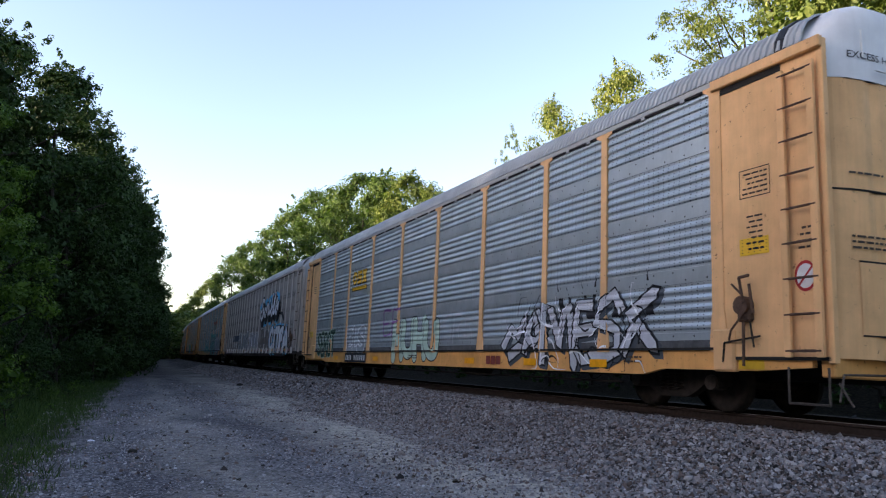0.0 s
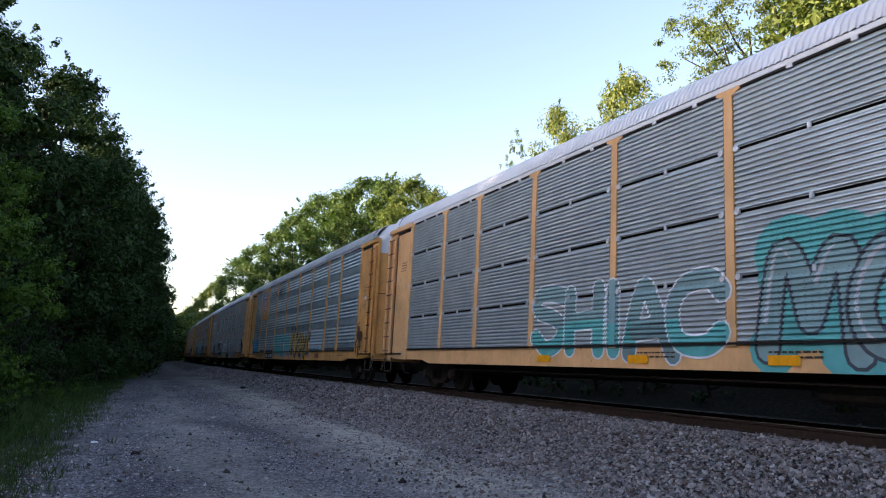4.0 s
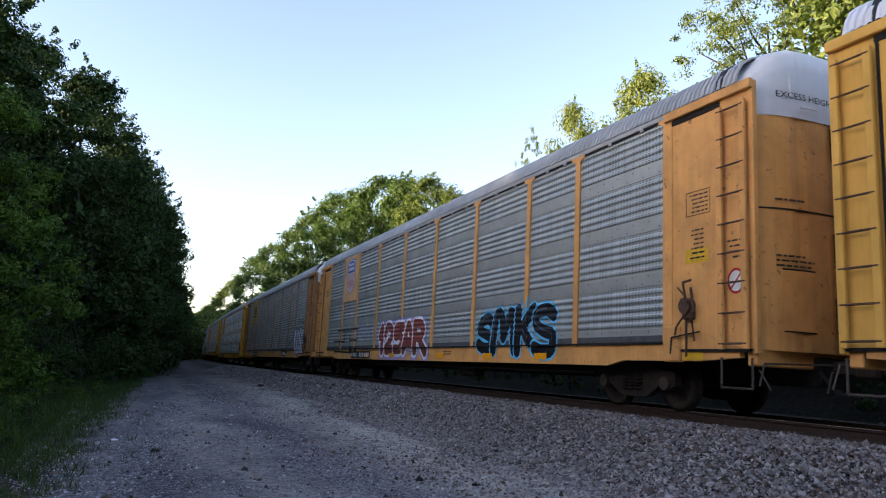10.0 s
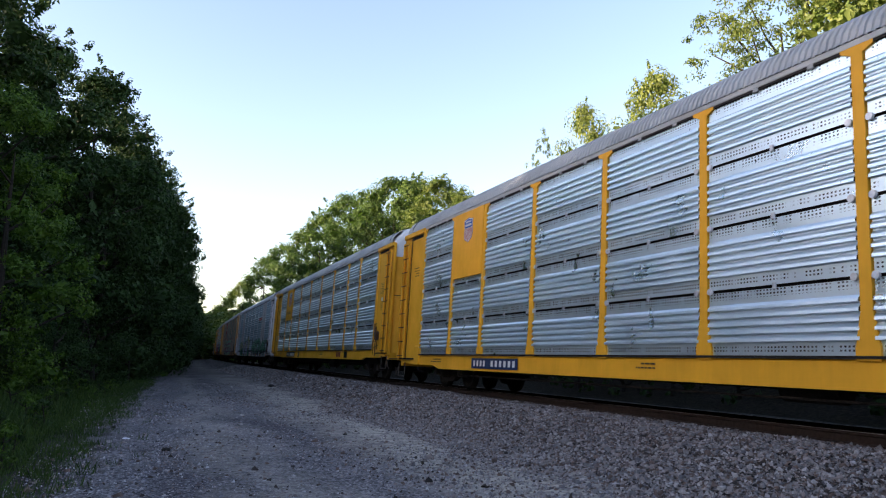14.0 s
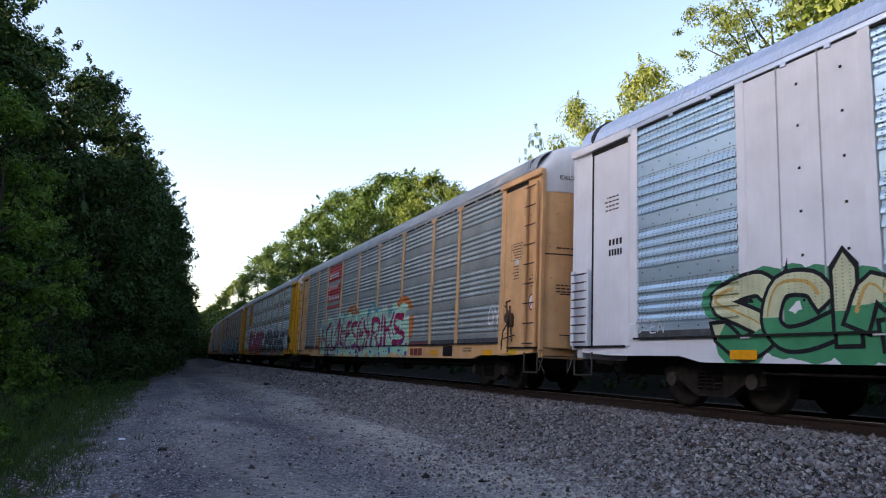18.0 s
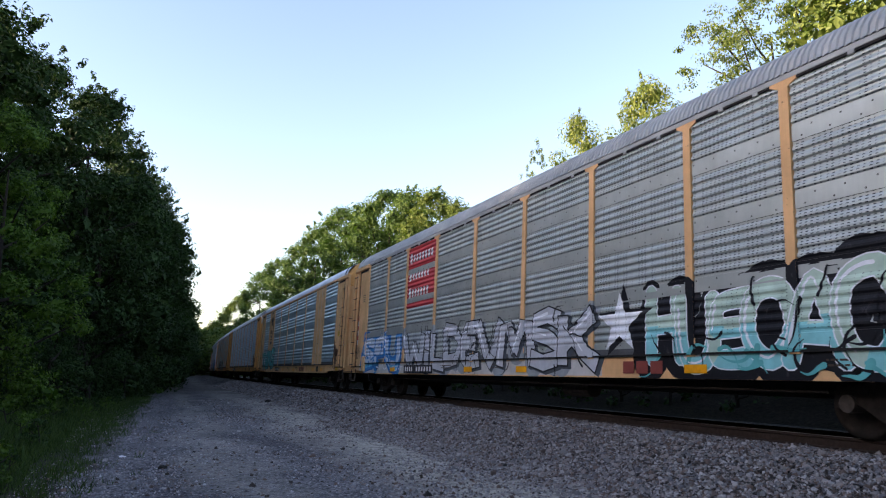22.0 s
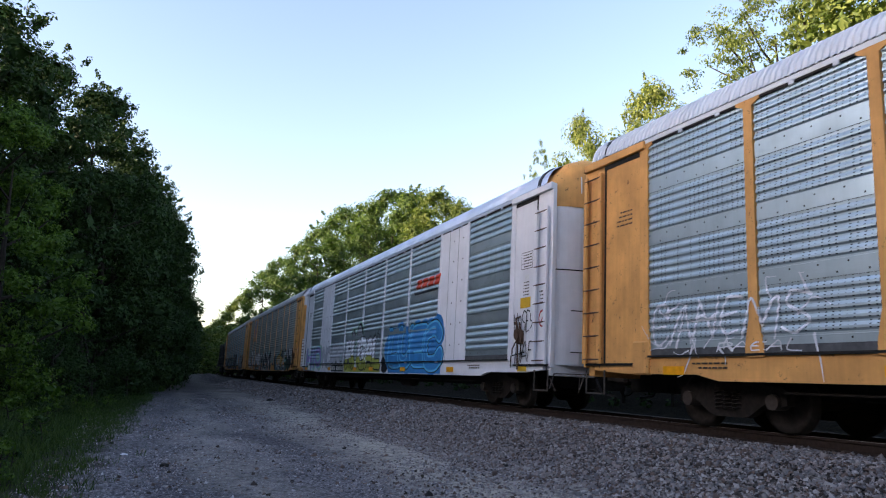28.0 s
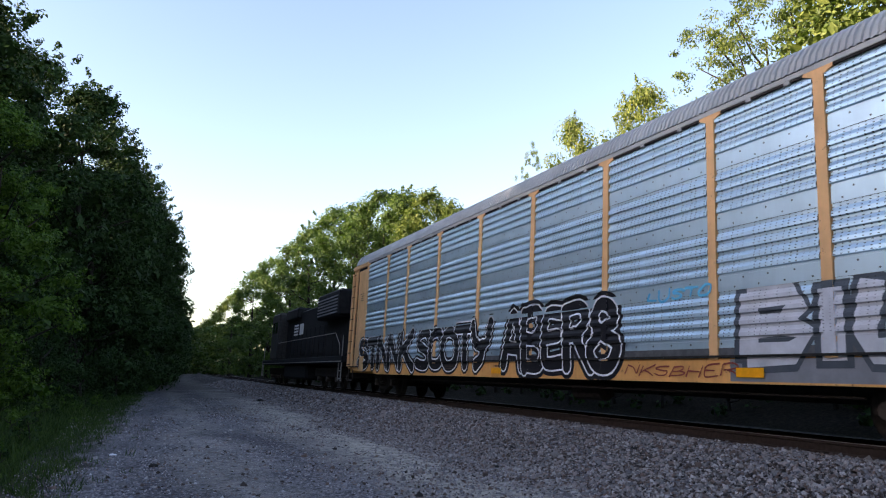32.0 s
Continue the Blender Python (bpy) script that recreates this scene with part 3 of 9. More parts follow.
while s < 100:
    plant(LEFT_KINDS[i % 4], LEAF_SHADE_TONE, between(LEFT_EDGE, s) - 2.9 + rt.uniform(-0.5, 0.3), s, rt.uniform(0, 360), rt.uniform(0.96, 1.04) * between(LEFT_TALL, s),
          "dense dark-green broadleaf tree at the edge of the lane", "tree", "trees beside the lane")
    i += 1
    s += rt.uniform(3.0, 4.2)
while s < 240:
    plant(FAR_KINDS[i % 2], LEAF_SHADE_TONE, between(LEFT_EDGE, s) - 2.7 + rt.uniform(-0.5, 0.3), s, rt.uniform(0, 360), rt.uniform(1.0, 1.18),
          "dense dark-green broadleaf tree at the edge of the lane", "tree", "trees beside the lane")
    i += 1
    s += rt.uniform(4.4, 5.4)
# unseen rows added to hold back the low sun; others thicken the wall
deep = []
for off, s0, s1, step, tall in ((-5.5, 55, 220, 4.0, 1.05), (-7.0, 30, 220, 4.2, 0.98), (-12.0, 24, 220, 4.6, 1.0), (-18.0, 40, 200, 7.0, 1.1), (-12.5, -14, 21, 3.0, 0.5), (-17.0, -14, 30, 2.9, 0.78), (-22.0, -14, 34, 3.1, 0.87), (-27.0, -14, 40, 3.3, 0.96), (-32.0, -14, 44, 3.5, 1.02), (-25.0, 44, 230, 6.0, 1.12), (-32.0, 48, 230, 6.5, 1.15)):
    s = s0
    while s < s1:
        u = (between(LEFT_EDGE, s) * 0.9 if s > 26 else 0) + off + rt.uniform(-0.6, 0.6)
        # lower tops leave a gap for a sun patch on the cars
        size = tall * rt.uniform(0.93, 1.05) * (0.945 if off < -15 and 17.5 < s < 22.5 else 1.0)
        if off < -15 or s < 22:
            deep.append(Matrix.Translation(along(u, s, ground_height(u, s) - 0.1)) @ pose(0, 0, 0, 0, 0, rt.uniform(0, 360)) @ Matrix.Scale(size, 4))
        else:
            plant(FILL_KINDS[i % 3], LEAF_SHADE_TONE, u, s, rt.uniform(0, 360), size, "broadleaf tree deeper in the woods beside the lane", "tree", "trees beside the lane")
        i += 1
        s += step * rt.uniform(0.85, 1.15)
s = 24.0
while s < 130:
    u = between(LEFT_EDGE, s) * 0.55 - 0.9 + rt.uniform(-0.5, 0.4)
    plant(BUSH_KINDS[i % 3], LEAF_SAP if i % 11 == 0 else LEAF_SHADE_TONE, u, s, rt.uniform(0, 360), rt.uniform(0.7, 1.3), "leafy undergrowth bush along the lane's edge", "bush", "bushes beside the lane")
    i += 1
    s += rt.uniform(1.9, 3.0)
for u, s, size in ((-5.4, 21.5, 1.1), (-4.6, 24.0, 0.7), (-3.4, 18.5, 0.35)):
    plant(BUSH_KINDS[i % 3], LEAF_SAP, u, s, rt.uniform(0, 360), size, "bright green leafy sapling in front of the dark trees", "bush", "bushes beside the lane")
    i += 1


plant(LEFT_KINDS[1], LEAF_SAP, -4.0, 24.5, 70, 0.66, "lighter green young tree in front of the dark trees", "tree", "trees beside the lane")
WEEDS = ("small leafy weed in the grass beside the lane", "weed", "weeds beside the lane")
for k in range(60):
    s = rt.uniform(8.5, 34)
    u = -1.6 + 0.034 * s - rt.uniform(0.15, 1.0) ** 1.4 * 3.2
    ob = plant(WEED_KINDS[k % 2], LEAF_SAP if k % 3 else LEAF_SHADE_TONE, u, s, rt.uniform(0, 360), rt.uniform(0.09, 0.2) * (1 + max(0.0, -u - 1.2) * 0.35), *WEEDS)
    ob.name = "weed"

# trees across the track: bearing from the lane's middle line, distance, height, width
def plant_at(kinds, mat, bearing, far, height, wide, label):
    global i
    x, y = far * math.sin(radians(bearing)), far * math.cos(radians(bearing))
    trunk_me, crown_me = kinds[i % len(kinds)]
    k = height / 15.0
    ob = thing("tree", label, "tree", "trees across the track", at=Matrix.Translation((x, y, -0.1)) @ pose(0, 0, 0, 0, 0, rt.uniform(0, 360)) @ Matrix.Diagonal((k * wide, k * wide, k, 1)))
    if not crown_me.materials:
        crown_me.materials.append(mat)
    part("trunk", trunk_me, BARK, ob)
    part("crown", crown_me, mat, ob)
    i += 1


WOOD = "sunlit broadleaf tree in the woods behind the track"
for bearing, far, height, wide in ((5.6, 215, 15, 1.3), (6.4, 180, 15.5, 1.2), (7.4, 140, 15, 1.2), (8.9, 112, 16, 1), (10.2, 99, 16.6, 1), (11.7, 90, 16.8, 1), (13.2, 82, 17.4, 1),
                                  (15.0, 74, 18, 1), (16.8, 68, 17.4, 1), (18.7, 63, 17.3, 1), (20.5, 60, 16.4, 1), (22.5, 56, 15.6, 0.9), (24.6, 53, 14.2, 0.85), (26.4, 50, 12.4, 0.8)):
    # sunlight put into the leaf colour: a paler green on the brighter trees
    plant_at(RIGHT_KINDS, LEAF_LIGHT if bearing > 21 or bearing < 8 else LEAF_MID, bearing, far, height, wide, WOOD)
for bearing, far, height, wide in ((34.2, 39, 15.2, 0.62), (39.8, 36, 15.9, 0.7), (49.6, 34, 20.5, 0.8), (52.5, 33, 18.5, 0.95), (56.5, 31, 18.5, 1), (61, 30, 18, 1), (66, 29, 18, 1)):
    # the palest green carries the sun on the open crowns
    plant_at(OPEN_KINDS if bearing < 40 else (AIRY_KINDS if bearing < 56 else RIGHT_KINDS), LEAF_SUN_TONE if bearing < 40 else LEAF_LIGHT, bearing, far, height, wide, "tall sunlit tree with an open crown behind the track")
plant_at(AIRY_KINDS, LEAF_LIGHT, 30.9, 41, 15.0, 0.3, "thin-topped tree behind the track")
for bearing, far, height in ((10, 125, 15), (13, 110, 16), (17, 95, 15), (21, 80, 14), (25, 72, 12), (29, 60, 9), (32, 52, 9), (36, 50, 10), (41, 46, 11), (48, 44, 14), (56, 40, 14), (65, 38, 14), (75, 36, 14), (88, 34, 14), (100, 34, 14), (115, 34, 14), (130, 36, 14)):
    plant_at(FILL_KINDS, LEAF_MID, bearing, far, height, 1.2, "broadleaf tree deeper in the woods behind the track")

for bearing, far, height in ((3.2, 235, 15), (4.2, 215, 14), (5.2, 230, 15), (6.2, 240, 15), (7.2, 225, 14), (8.2, 170, 13), (9.4, 150, 13), (6.0, 165, 11), (7.0, 150, 11), (5.2, 190, 12)):
    plant_at(FILL_KINDS, LEAF_MID, bearing, far, height, 1.5, "broadleaf tree in the far woods at the bend")
# added rows hidden behind the cars: block the sky, darken the view underneath
s = -6.0
while s < 100:
    plant(FILL_KINDS[i % 3], LEAF_SHADE_TONE, 18.0 + rt.uniform(-0.8, 0.8), s, rt.uniform(0, 360), rt.uniform(0.36, 0.42), "added young tree hidden behind the train, blocks sky light", "tree", "trees across the track")
    plant(WEED_KINDS[i % 2], LEAF_SHADE_TONE, 15.6 + rt.uniform(-0.5, 0.6), s + 1.3, rt.uniform(0, 360), rt.uniform(0.55, 0.8), "added low undergrowth that darkens the bank behind the track", "bush", "bushes behind the track")
    i += 1
    s += rt.uniform(2.2, 2.8)


# unseen woods added behind the camera, beside lane and track, to block sky
for k in range(16):
    u = -9.0 - 3.0 * (k % 4) if k < 8 else 17.0 + 2.5 * (k % 4)
    q = -9.0 - 6.0 * (k % 8) * (0.6 if k < 8 else 0.8)
    deep.append(Matrix.Translation(along(u, q, ground_height(u, q) - 0.1)) @ pose(0, 0, 0, 0, 0, rt.uniform(0, 360)) @ Matrix.Scale(rt.uniform(0.7, 0.85), 4))
woods("deep_woods", WALL_KINDS, LEAF_SHADE_TONE, deep, "unseen dark woods added to block sun and sky light")


def grass(name, count, u_range, s_range, h, mat, label, seed):
    """Thin blades, three corners each, joined into one mesh."""
    rng = np.random.default_rng(seed)
    u, s = rng.uniform(*u_range, count), rng.uniform(*s_range, count)
    edge = -1.9 + 0.034 * np.clip(s, 0, 90)
    u = edge - np.abs(u) ** 1.3 + rng.normal(size=count) * 0.22
    z = np.array([ground_height(a, b) for a, b in zip(u, s)])
    th, rad = s / RADIUS, RADIUS + D_SIDE - u
    p = np.stack([D_SIDE + RADIUS - rad * np.cos(th), rad * np.sin(th), z - 0.03], 1)
    a = rng.uniform(0, 6.283, count)
    w = np.stack([np.cos(a), np.sin(a), np.zeros(count)], 1) * rng.uniform(0.006, 0.014, count)[:, None]
    H = rng.uniform(*h, count) * np.clip(0.35 + (edge - u) * 0.6, 0.35, 1.2) * (0.6 + 0.4 * rng.uniform(0, 1, count))
    lean = rng.normal(size=(count, 3)) * 0.3
    lean[:, 2] = 1
    tip = p + lean * H[:, None]
    mid = p + lean * H[:, None] * 0.55 * np.array([0.6, 0.6, 1])
    v = np.stack([p - w, p + w, mid + w * 0.8, tip, mid - w * 0.8], 1).reshape(-1, 3)
    b = (np.arange(count) * 5)[:, None]
    f = np.concatenate([b + np.array([[0, 1, 2]]), b + np.array([[0, 2, 4]]), b + np.array([[4, 2, 3]])])
    me = np_mesh(name, v, f)
    me.materials.append(mat)
    return tagged(new(name, me), label, "grass", kind="stuff")


def tufts(name, count, s_range, mat, label, seed):
    """Small tufts of grass that stray onto the lane's edge: a few blades each, joined into one mesh."""
    rng = np.random.default_rng(seed)
    s0 = rng.uniform(*s_range, count)
    u0 = -1.65 + 0.034 * np.clip(s0, 0, 90) + rng.normal(size=count) * 0.4 + 0.1
    n = 14
    u = np.repeat(u0, n) + rng.normal(size=count * n) * 0.07
    s = np.repeat(s0, n) + rng.normal(size=count * n) * 0.07
    th, rad = s / RADIUS, RADIUS + D_SIDE - u
    p = np.stack([D_SIDE + RADIUS - rad * np.cos(th), rad * np.sin(th), np.full(len(u), 0.0)], 1)
    a = rng.uniform(0, 6.283, len(u))
    w = np.stack([np.cos(a), np.sin(a), np.zeros(len(u))], 1) * 0.007
    lean = rng.normal(size=(len(u), 3)) * 0.45
    lean[:, 2] = 1
    tip = p + lean * (rng.uniform(0.06, 0.24, len(u)) * np.repeat(rng.uniform(0.4, 1.2, count), n))[:, None]
    v = np.stack([p - w, p + w, tip], 1).reshape(-1, 3)
    me = np_mesh(name, v, (np.arange(len(u)) * 3)[:, None] + np.array([[0, 1, 2]]))
    me.materials.append(mat)
    return tagged(new(name, me), label, "grass", kind="stuff")


GRASS = leaf_mat("grass_blade", (0.02, 0.045, 0.012), (0.075, 0.12, 0.035), 0.15)
grass("grass", 34000, (0, 3.2), (8, 34), (0.10, 0.5), GRASS, "uneven green grass and weeds along the lane", 5)
tufts("grass", 1500, (8, 45), GRASS, "stray tufts of grass on the edge of the lane", 9)
grass("grass", 12000, (0, 1.6), (30, 70), (0.15, 0.5), GRASS, "taller weeds at the foot of the trees", 8)


# ---- the train: rack cars for motor vehicles ----
ORANGE = paint("weathered_orange", (0.78, 0.39, 0.125), 0.5, 0, 0.7, rust_at=0.6)
TAN = paint("faded_tan_orange", (0.80, 0.465, 0.215), 0.5, 0, 0.6, rust_at=0.62)
YELLOW = paint("bright_yellow", (0.87, 0.42, 0.03), 0.42, 0, 0.35, rust_at=0.72)
AMBER = paint("faded_amber_yellow", (0.74, 0.42, 0.09), 0.5, 0, 0.45)
WHITE = paint("white_rack_paint", (0.80, 0.80, 0.82), 0.5, 0, 0.3, rust_at=0.7)
BROWN = paint("brown_grey_rack", (0.47, 0.415, 0.37), 0.42, 0.12, 0.4)
BROWN_P = paint("perforated_brown_sheet", (0.43, 0.385, 0.345), 0.5, 0.12, 0.6, rust_at=0.7, holes=0.058, hx=0.05, hole_bands=((0.06, 0.46), (1.14, 1.42), (1.90, 2.16), (2.64, 2.92), (3.66, 3.94)), bolts=False, hole_w=0.015, hole_h=0.014, open_at=-1.0, hole_y=(0.14, 1.0))
# brown sill, darkened in colour for the shaded recesses between the posts
SHADED_SILL = paint("shaded_brown_sill", (0.075, 0.062, 0.055), 0.6, 0.1, 0.5)
BROWN_POST = paint("pale_brown_grey_post", (0.58, 0.53, 0.48), 0.5, 0.1, 0.4, rust_at=0.74)
SLAT = paint("louvred_grey_sheet", (0.42, 0.475, 0.495), 0.42, 0.6, 0.4, rust_at=0.7)
SLAT_DARK = paint("grimy_louvred_sheet", (0.36, 0.345, 0.33), 0.48, 0.45, 0.5, rust_at=0.64)
GALV = paint("galvanised_sheet", (0.52, 0.69, 0.79), 0.37, 0.74, 0.3, rust_at=0.76, holes=0.046, hx=0.105, hole_w=0.014)
GREYGALV = paint("grey_galvanised_sheet", (0.45, 0.555, 0.59), 0.37, 0.75, 0.35, rust_at=0.76, holes=0.046, hx=0.105, hole_w=0.016)
BLUEGALV = paint("pale_blue_galvanised_sheet", (0.66, 0.80, 0.92), 0.42, 0.5, 0.25, rust_at=0.8, holes=0.046, hx=0.105, hole_w=0.014)
DULL = paint("dull_galvanised_sheet", (0.44, 0.475, 0.45), 0.43, 0.6, 0.4, rust_at=0.7, holes=0.044, hx=0.092, hole_w=0.021)
DARKGALV = paint("grimy_galvanised_sheet", (0.35, 0.395, 0.375), 0.46, 0.5, 0.5, rust_at=0.66, holes=0.052, hx=0.12)
BLUEGREY = paint("blue_grey_galvanised_sheet", (0.42, 0.485, 0.515), 0.40, 0.65, 0.45, rust_at=0.7, holes=0.052, hx=0.125)
BRIGHT = paint("bright_galvanised_sheet", (0.76, 0.90, 0.97), 0.31, 0.82, 0.15, rust_at=0.85, holes=0.05, hx=0.062, hole_bands=((0.045, 0.155), (0.83, 0.935)), bolts=False, hole_w=0.014, hole_h=0.012)
RUSTY = paint("weathered_brown_orange", (0.47, 0.225, 0.088), 0.55, 0, 1.0, rust=(0.20, 0.085, 0.045), rust_at=0.615)
ROOF = paint("grey_roof_sheet", (0.41, 0.425, 0.425), 0.5, 0.15, 0.45, rust_at=0.68)
ROOF_STEEL = paint("smooth_steel_roof", (0.58, 0.64, 0.73), 0.35, 0.5, 0.3, rust_at=0.78)
ROOF_WHITE = paint("pale_roof_sheet", (0.74, 0.76, 0.79), 0.45, 0.1, 0.3, rust_at=0.75)
CAP_WHITE = paint("white_end_cap", (0.68, 0.69, 0.70), 0.5, 0, 0.4, rust_at=0.72)
# underframe grime; the same black paints shade into gap strips
GRIME_GAP_SHADE = plain("black_grime_gap_shade", (0.022, 0.02, 0.018), 0.8, 0.1, 0.4, 8)
CAST = plain("cast_steel", (0.030, 0.024, 0.020), 0.8, 0.1, 0.4, 10)
STEEL = plain("worn_steel", (0.085, 0.07, 0.06), 0.55, 0.4, 0.3, 12)
RAIL_GREY = plain("grimy_rail_steel", (0.10, 0.105, 0.11), 0.55, 0.3, 0.35, 6)
STEEL_PALE = plain("pale_steel_clip", (0.62, 0.64, 0.66), 0.45, 0.4, 0.25, 12)
RUNG = plain("rusty_rung", (0.10, 0.06, 0.042), 0.7, 0.3, 0.3, 20)
BLACK = plain("black_paint", (0.018, 0.018, 0.02), 0.5, 0, 0.3, 14)
LEDGER = plain("white_stencil", (0.72, 0.72, 0.70), 0.6, 0, 0.15)
YPATCH = plain("reflective_orange", (0.85, 0.36, 0.012), 0.35, 0, 0.15)
RED = plain("sign_red", (0.42, 0.035, 0.035), 0.5, 0, 0.15)
BLUE = plain("sign_blue", (0.02, 0.09, 0.36), 0.5, 0, 0.15)

SPECS = {}
LOW = Matrix.Translation((0, 0, 5.1 * (1 - 1.045))) @ Matrix.Diagonal((1, 1, 1.045, 1))      # cars with a lower deck
POSTS = (1.85, 4.65, 6.7, 9.55, 12.4, 15.2, 18.05, 20.75, 22.85, 25.35)
SIDE_X, SILL_LOW, SILL_TOP = -1.55, 0.74, 1.12
Y0 = -BODY / 2


def panel_profile(style, h):
    """(x, z) of one rack panel: x outward is negative."""
    if style in ("ribbed", "deep"):            # a flat bolted band that laps over the sheet below, with pressed ribs above it
        n, out = (5, 0.021) if style == "ribbed" else (4, 0.036)
        pts, z = [(-0.014, 0.0), (-0.014, 0.235), (0.0, 0.24)], 0.27
        step = (h - 0.29) / n
        for k in range(n):
            if style == "ribbed":
                pts += [(0.0, z), (-out, z + step * 0.22), (-out * 0.95, z + step * 0.46), (0.0, z + step * 0.80)]
            else:
                pts += [(0.0, z), (-out, z + step * 0.08), (-out * 0.9, z + step * 0.40), (0.0, z + step * 0.76)]
            z += step
        pts += [(0.0, h)]
    elif style == "slatted":         # fine louvres, with an open slot above each panel
        pts, z = [(0.0, 0.0)], 0.02
        n = 11
        step = (h - 0.07) / n
        for k in range(n):
            pts += [(0.0, z), (-0.032, z + step * 0.06), (-0.027, z + step * 0.4), (0.0, z + step * 0.72)]
            z += step
        pts += [(0.0, h - 0.045)]
    elif style == "banded":          # broad ribs between two punched flat bands, with an open slot above
        pts, z = [(0.0, 0.0), (0.0, 0.19)], 0.19
        n = 5
        step = (h - 0.40) / n
        for k in range(n):
            pts += [(0.0, z), (-0.045, z + step * 0.08), (-0.040, z + step * 0.42), (0.0, z + step * 0.78)]
            z += step
        pts += [(0.0, h - 0.2), (0.0, h - 0.045)]
    else:                            # smooth sheets
        pts = [(0.0, 0.0), (-0.008, 0.01), (-0.008, h - 0.02), (0.0, h - 0.01)]
    return pts


def roof_mesh(smooth=False):
    def build():
        bm = bmesh.new()
        half = [(-0.035, 5.19), (0.015, 5.36), (0.12, 5.52), (0.30, 5.65), (0.62, 5.76), (1.05, 5.83), (1.55, 5.85)]
        prof = [(-1.55 + x, z) for x, z in half] + [(1.55 - x, z) for x, z in reversed(half[:-1])]
        rows = []
        y = Y0 + 0.25
        k = 0
        while y < -Y0 - 0.2:
            d = (0.006 if smooth else 0.026) if k % 4 in (1, 2) else 0.0
            rows.append([bm.verts.new((x * (1 + d * 0.62), y, z + d * max(0.0, min(1.0, (z - 5.25) / 0.4)))) for x, z in prof])
            y += 0.012 if k % 2 == 0 else 0.046
            k += 1
        for a, b in zip(rows, rows[1:]):
            for i in range(len(prof) - 1):
                bm.faces.new((a[i], b[i], b[i + 1], a[i + 1]))
        return bm
    return cached(("roof", smooth), build)


def cap_mesh(sign):
    """Rounded closing piece of the roof over one end door."""
    def build():
        bm = bmesh.new()
        rows = []
        for k in range(9):
            x = -1.52 + 3.04 * k / 8
            e = abs(x) / 1.52
            top = 5.85 - 0.62 * e ** 5
            out = 0.24 * (1 - e ** 4)
            y = Y0 + 0.06 - out
            rows.append([bm.verts.new(q) for q in ((x, Y0 + 0.75, top + 0.012), (x, y + 0.18, top - 0.01), (x, y + 0.02, top - 0.14), (x, y, top - 0.4), (x, y, 4.62))])
        for a, b in zip(rows, rows[1:]):
            for i in range(4):
                f = bm.faces.new((a[i], a[i + 1], b[i + 1], b[i]))
                f.smooth = True
        if sign > 0:
            bmesh.ops.rotate(bm, verts=bm.verts, matrix=Matrix.Rotation(math.pi, 3, "Z"))
        return bm
    return cached(("end_cap", sign), build)


def door_mesh(sign):
    """Two bowed leaves of an end door, with a centre seam and stiffening folds."""
    def build():
        bm = bmesh.new()
        n = 20
        rows = []
        for k in range(n + 1):
            x = -1.5 + 3.0 * k / n
            e = abs(x) / 1.5
            y = Y0 + 0.07 - 0.23 * (1 - e ** 4) + (0.03 if k in (5, 10, 15) else 0)
            rows.append((bm.verts.new((x, y, 1.02)), bm.verts.new((x, y, 4.64))))
        for a, b in zip(rows, rows[1:]):
            bm.faces.new((a[0], b[0], b[1], a[1]))
        ends = [bm.verts.new((x, Y0 + 0.3, z)) for x in (-1.5, 1.5) for z in (1.02, 4.64)]
        bm.faces.new((rows[0][0], rows[0][1], ends[1], ends[0]))
        bm.faces.new((rows[-1][1], rows[-1][0], ends[2], ends[3]))
        if sign > 0:
            bmesh.ops.rotate(bm, verts=bm.verts, matrix=Matrix.Rotation(math.pi, 3, "Z"))
        return bm
    return cached(("end_door", sign), build)


def gap_arch_mesh(sign):
    """Dark strip for the shaded gap, arched over the joint of roof and end cap."""
    def build():
        bm = bmesh.new()
        half = [(-0.05, 5.10), (-0.01, 5.36), (0.10, 5.55), (0.29, 5.69), (0.62, 5.80), (1.05, 5.87), (1.55, 5.895)]
        prof = [(-1.55 + x, z) for x, z in half] + [(1.55 - x, z) for x, z in reversed(half[:-1])]
        rows = [[bm.verts.new((x * k, Y0 + y, z - d)) for x, z in prof] for y, k, d in ((0.52, 0.985, 0.05), (0.56, 1.0, 0.0), (0.70, 1.0, 0.0), (0.74, 0.985, 0.05))]
        for a, b in zip(rows, rows[1:]):
            for i in range(len(prof) - 1):
                bm.faces.new((a[i], b[i], b[i + 1], a[i + 1]))
        if sign > 0:
            bmesh.ops.rotate(bm, verts=bm.verts, matrix=Matrix.Rotation(math.pi, 3, "Z"))
        return bm
    return cached(("roof_seal", sign), build)


def seam_mesh(sign, z0, z1, x0=-1.45, x1=1.45, out=0.012):
    """A strip that follows the bow of the end door."""
    def build():
        bm = bmesh.new()
        rows = []
        for k in range(13):
            x = x0 + (x1 - x0) * k / 12
            y = Y0 + 0.07 - 0.23 * (1 - (abs(x) / 1.5) ** 4) - out
            rows.append((bm.verts.new((x, y, z0)), bm.verts.new((x, y, z1)), bm.verts.new((x, y + 0.04, z1)), bm.verts.new((x, y + 0.04, z0))))
        for a, b in zip(rows, rows[1:]):
            for i in range(4):
                bm.faces.new((a[i], b[i], b[(i + 1) % 4], a[(i + 1) % 4]))
        if sign > 0:
            bmesh.ops.rotate(bm, verts=bm.verts, matrix=Matrix.Rotation(math.pi, 3, "Z"))
        return bm
    return cached(("door_strip", sign, z0, z1, x0, x1), build)


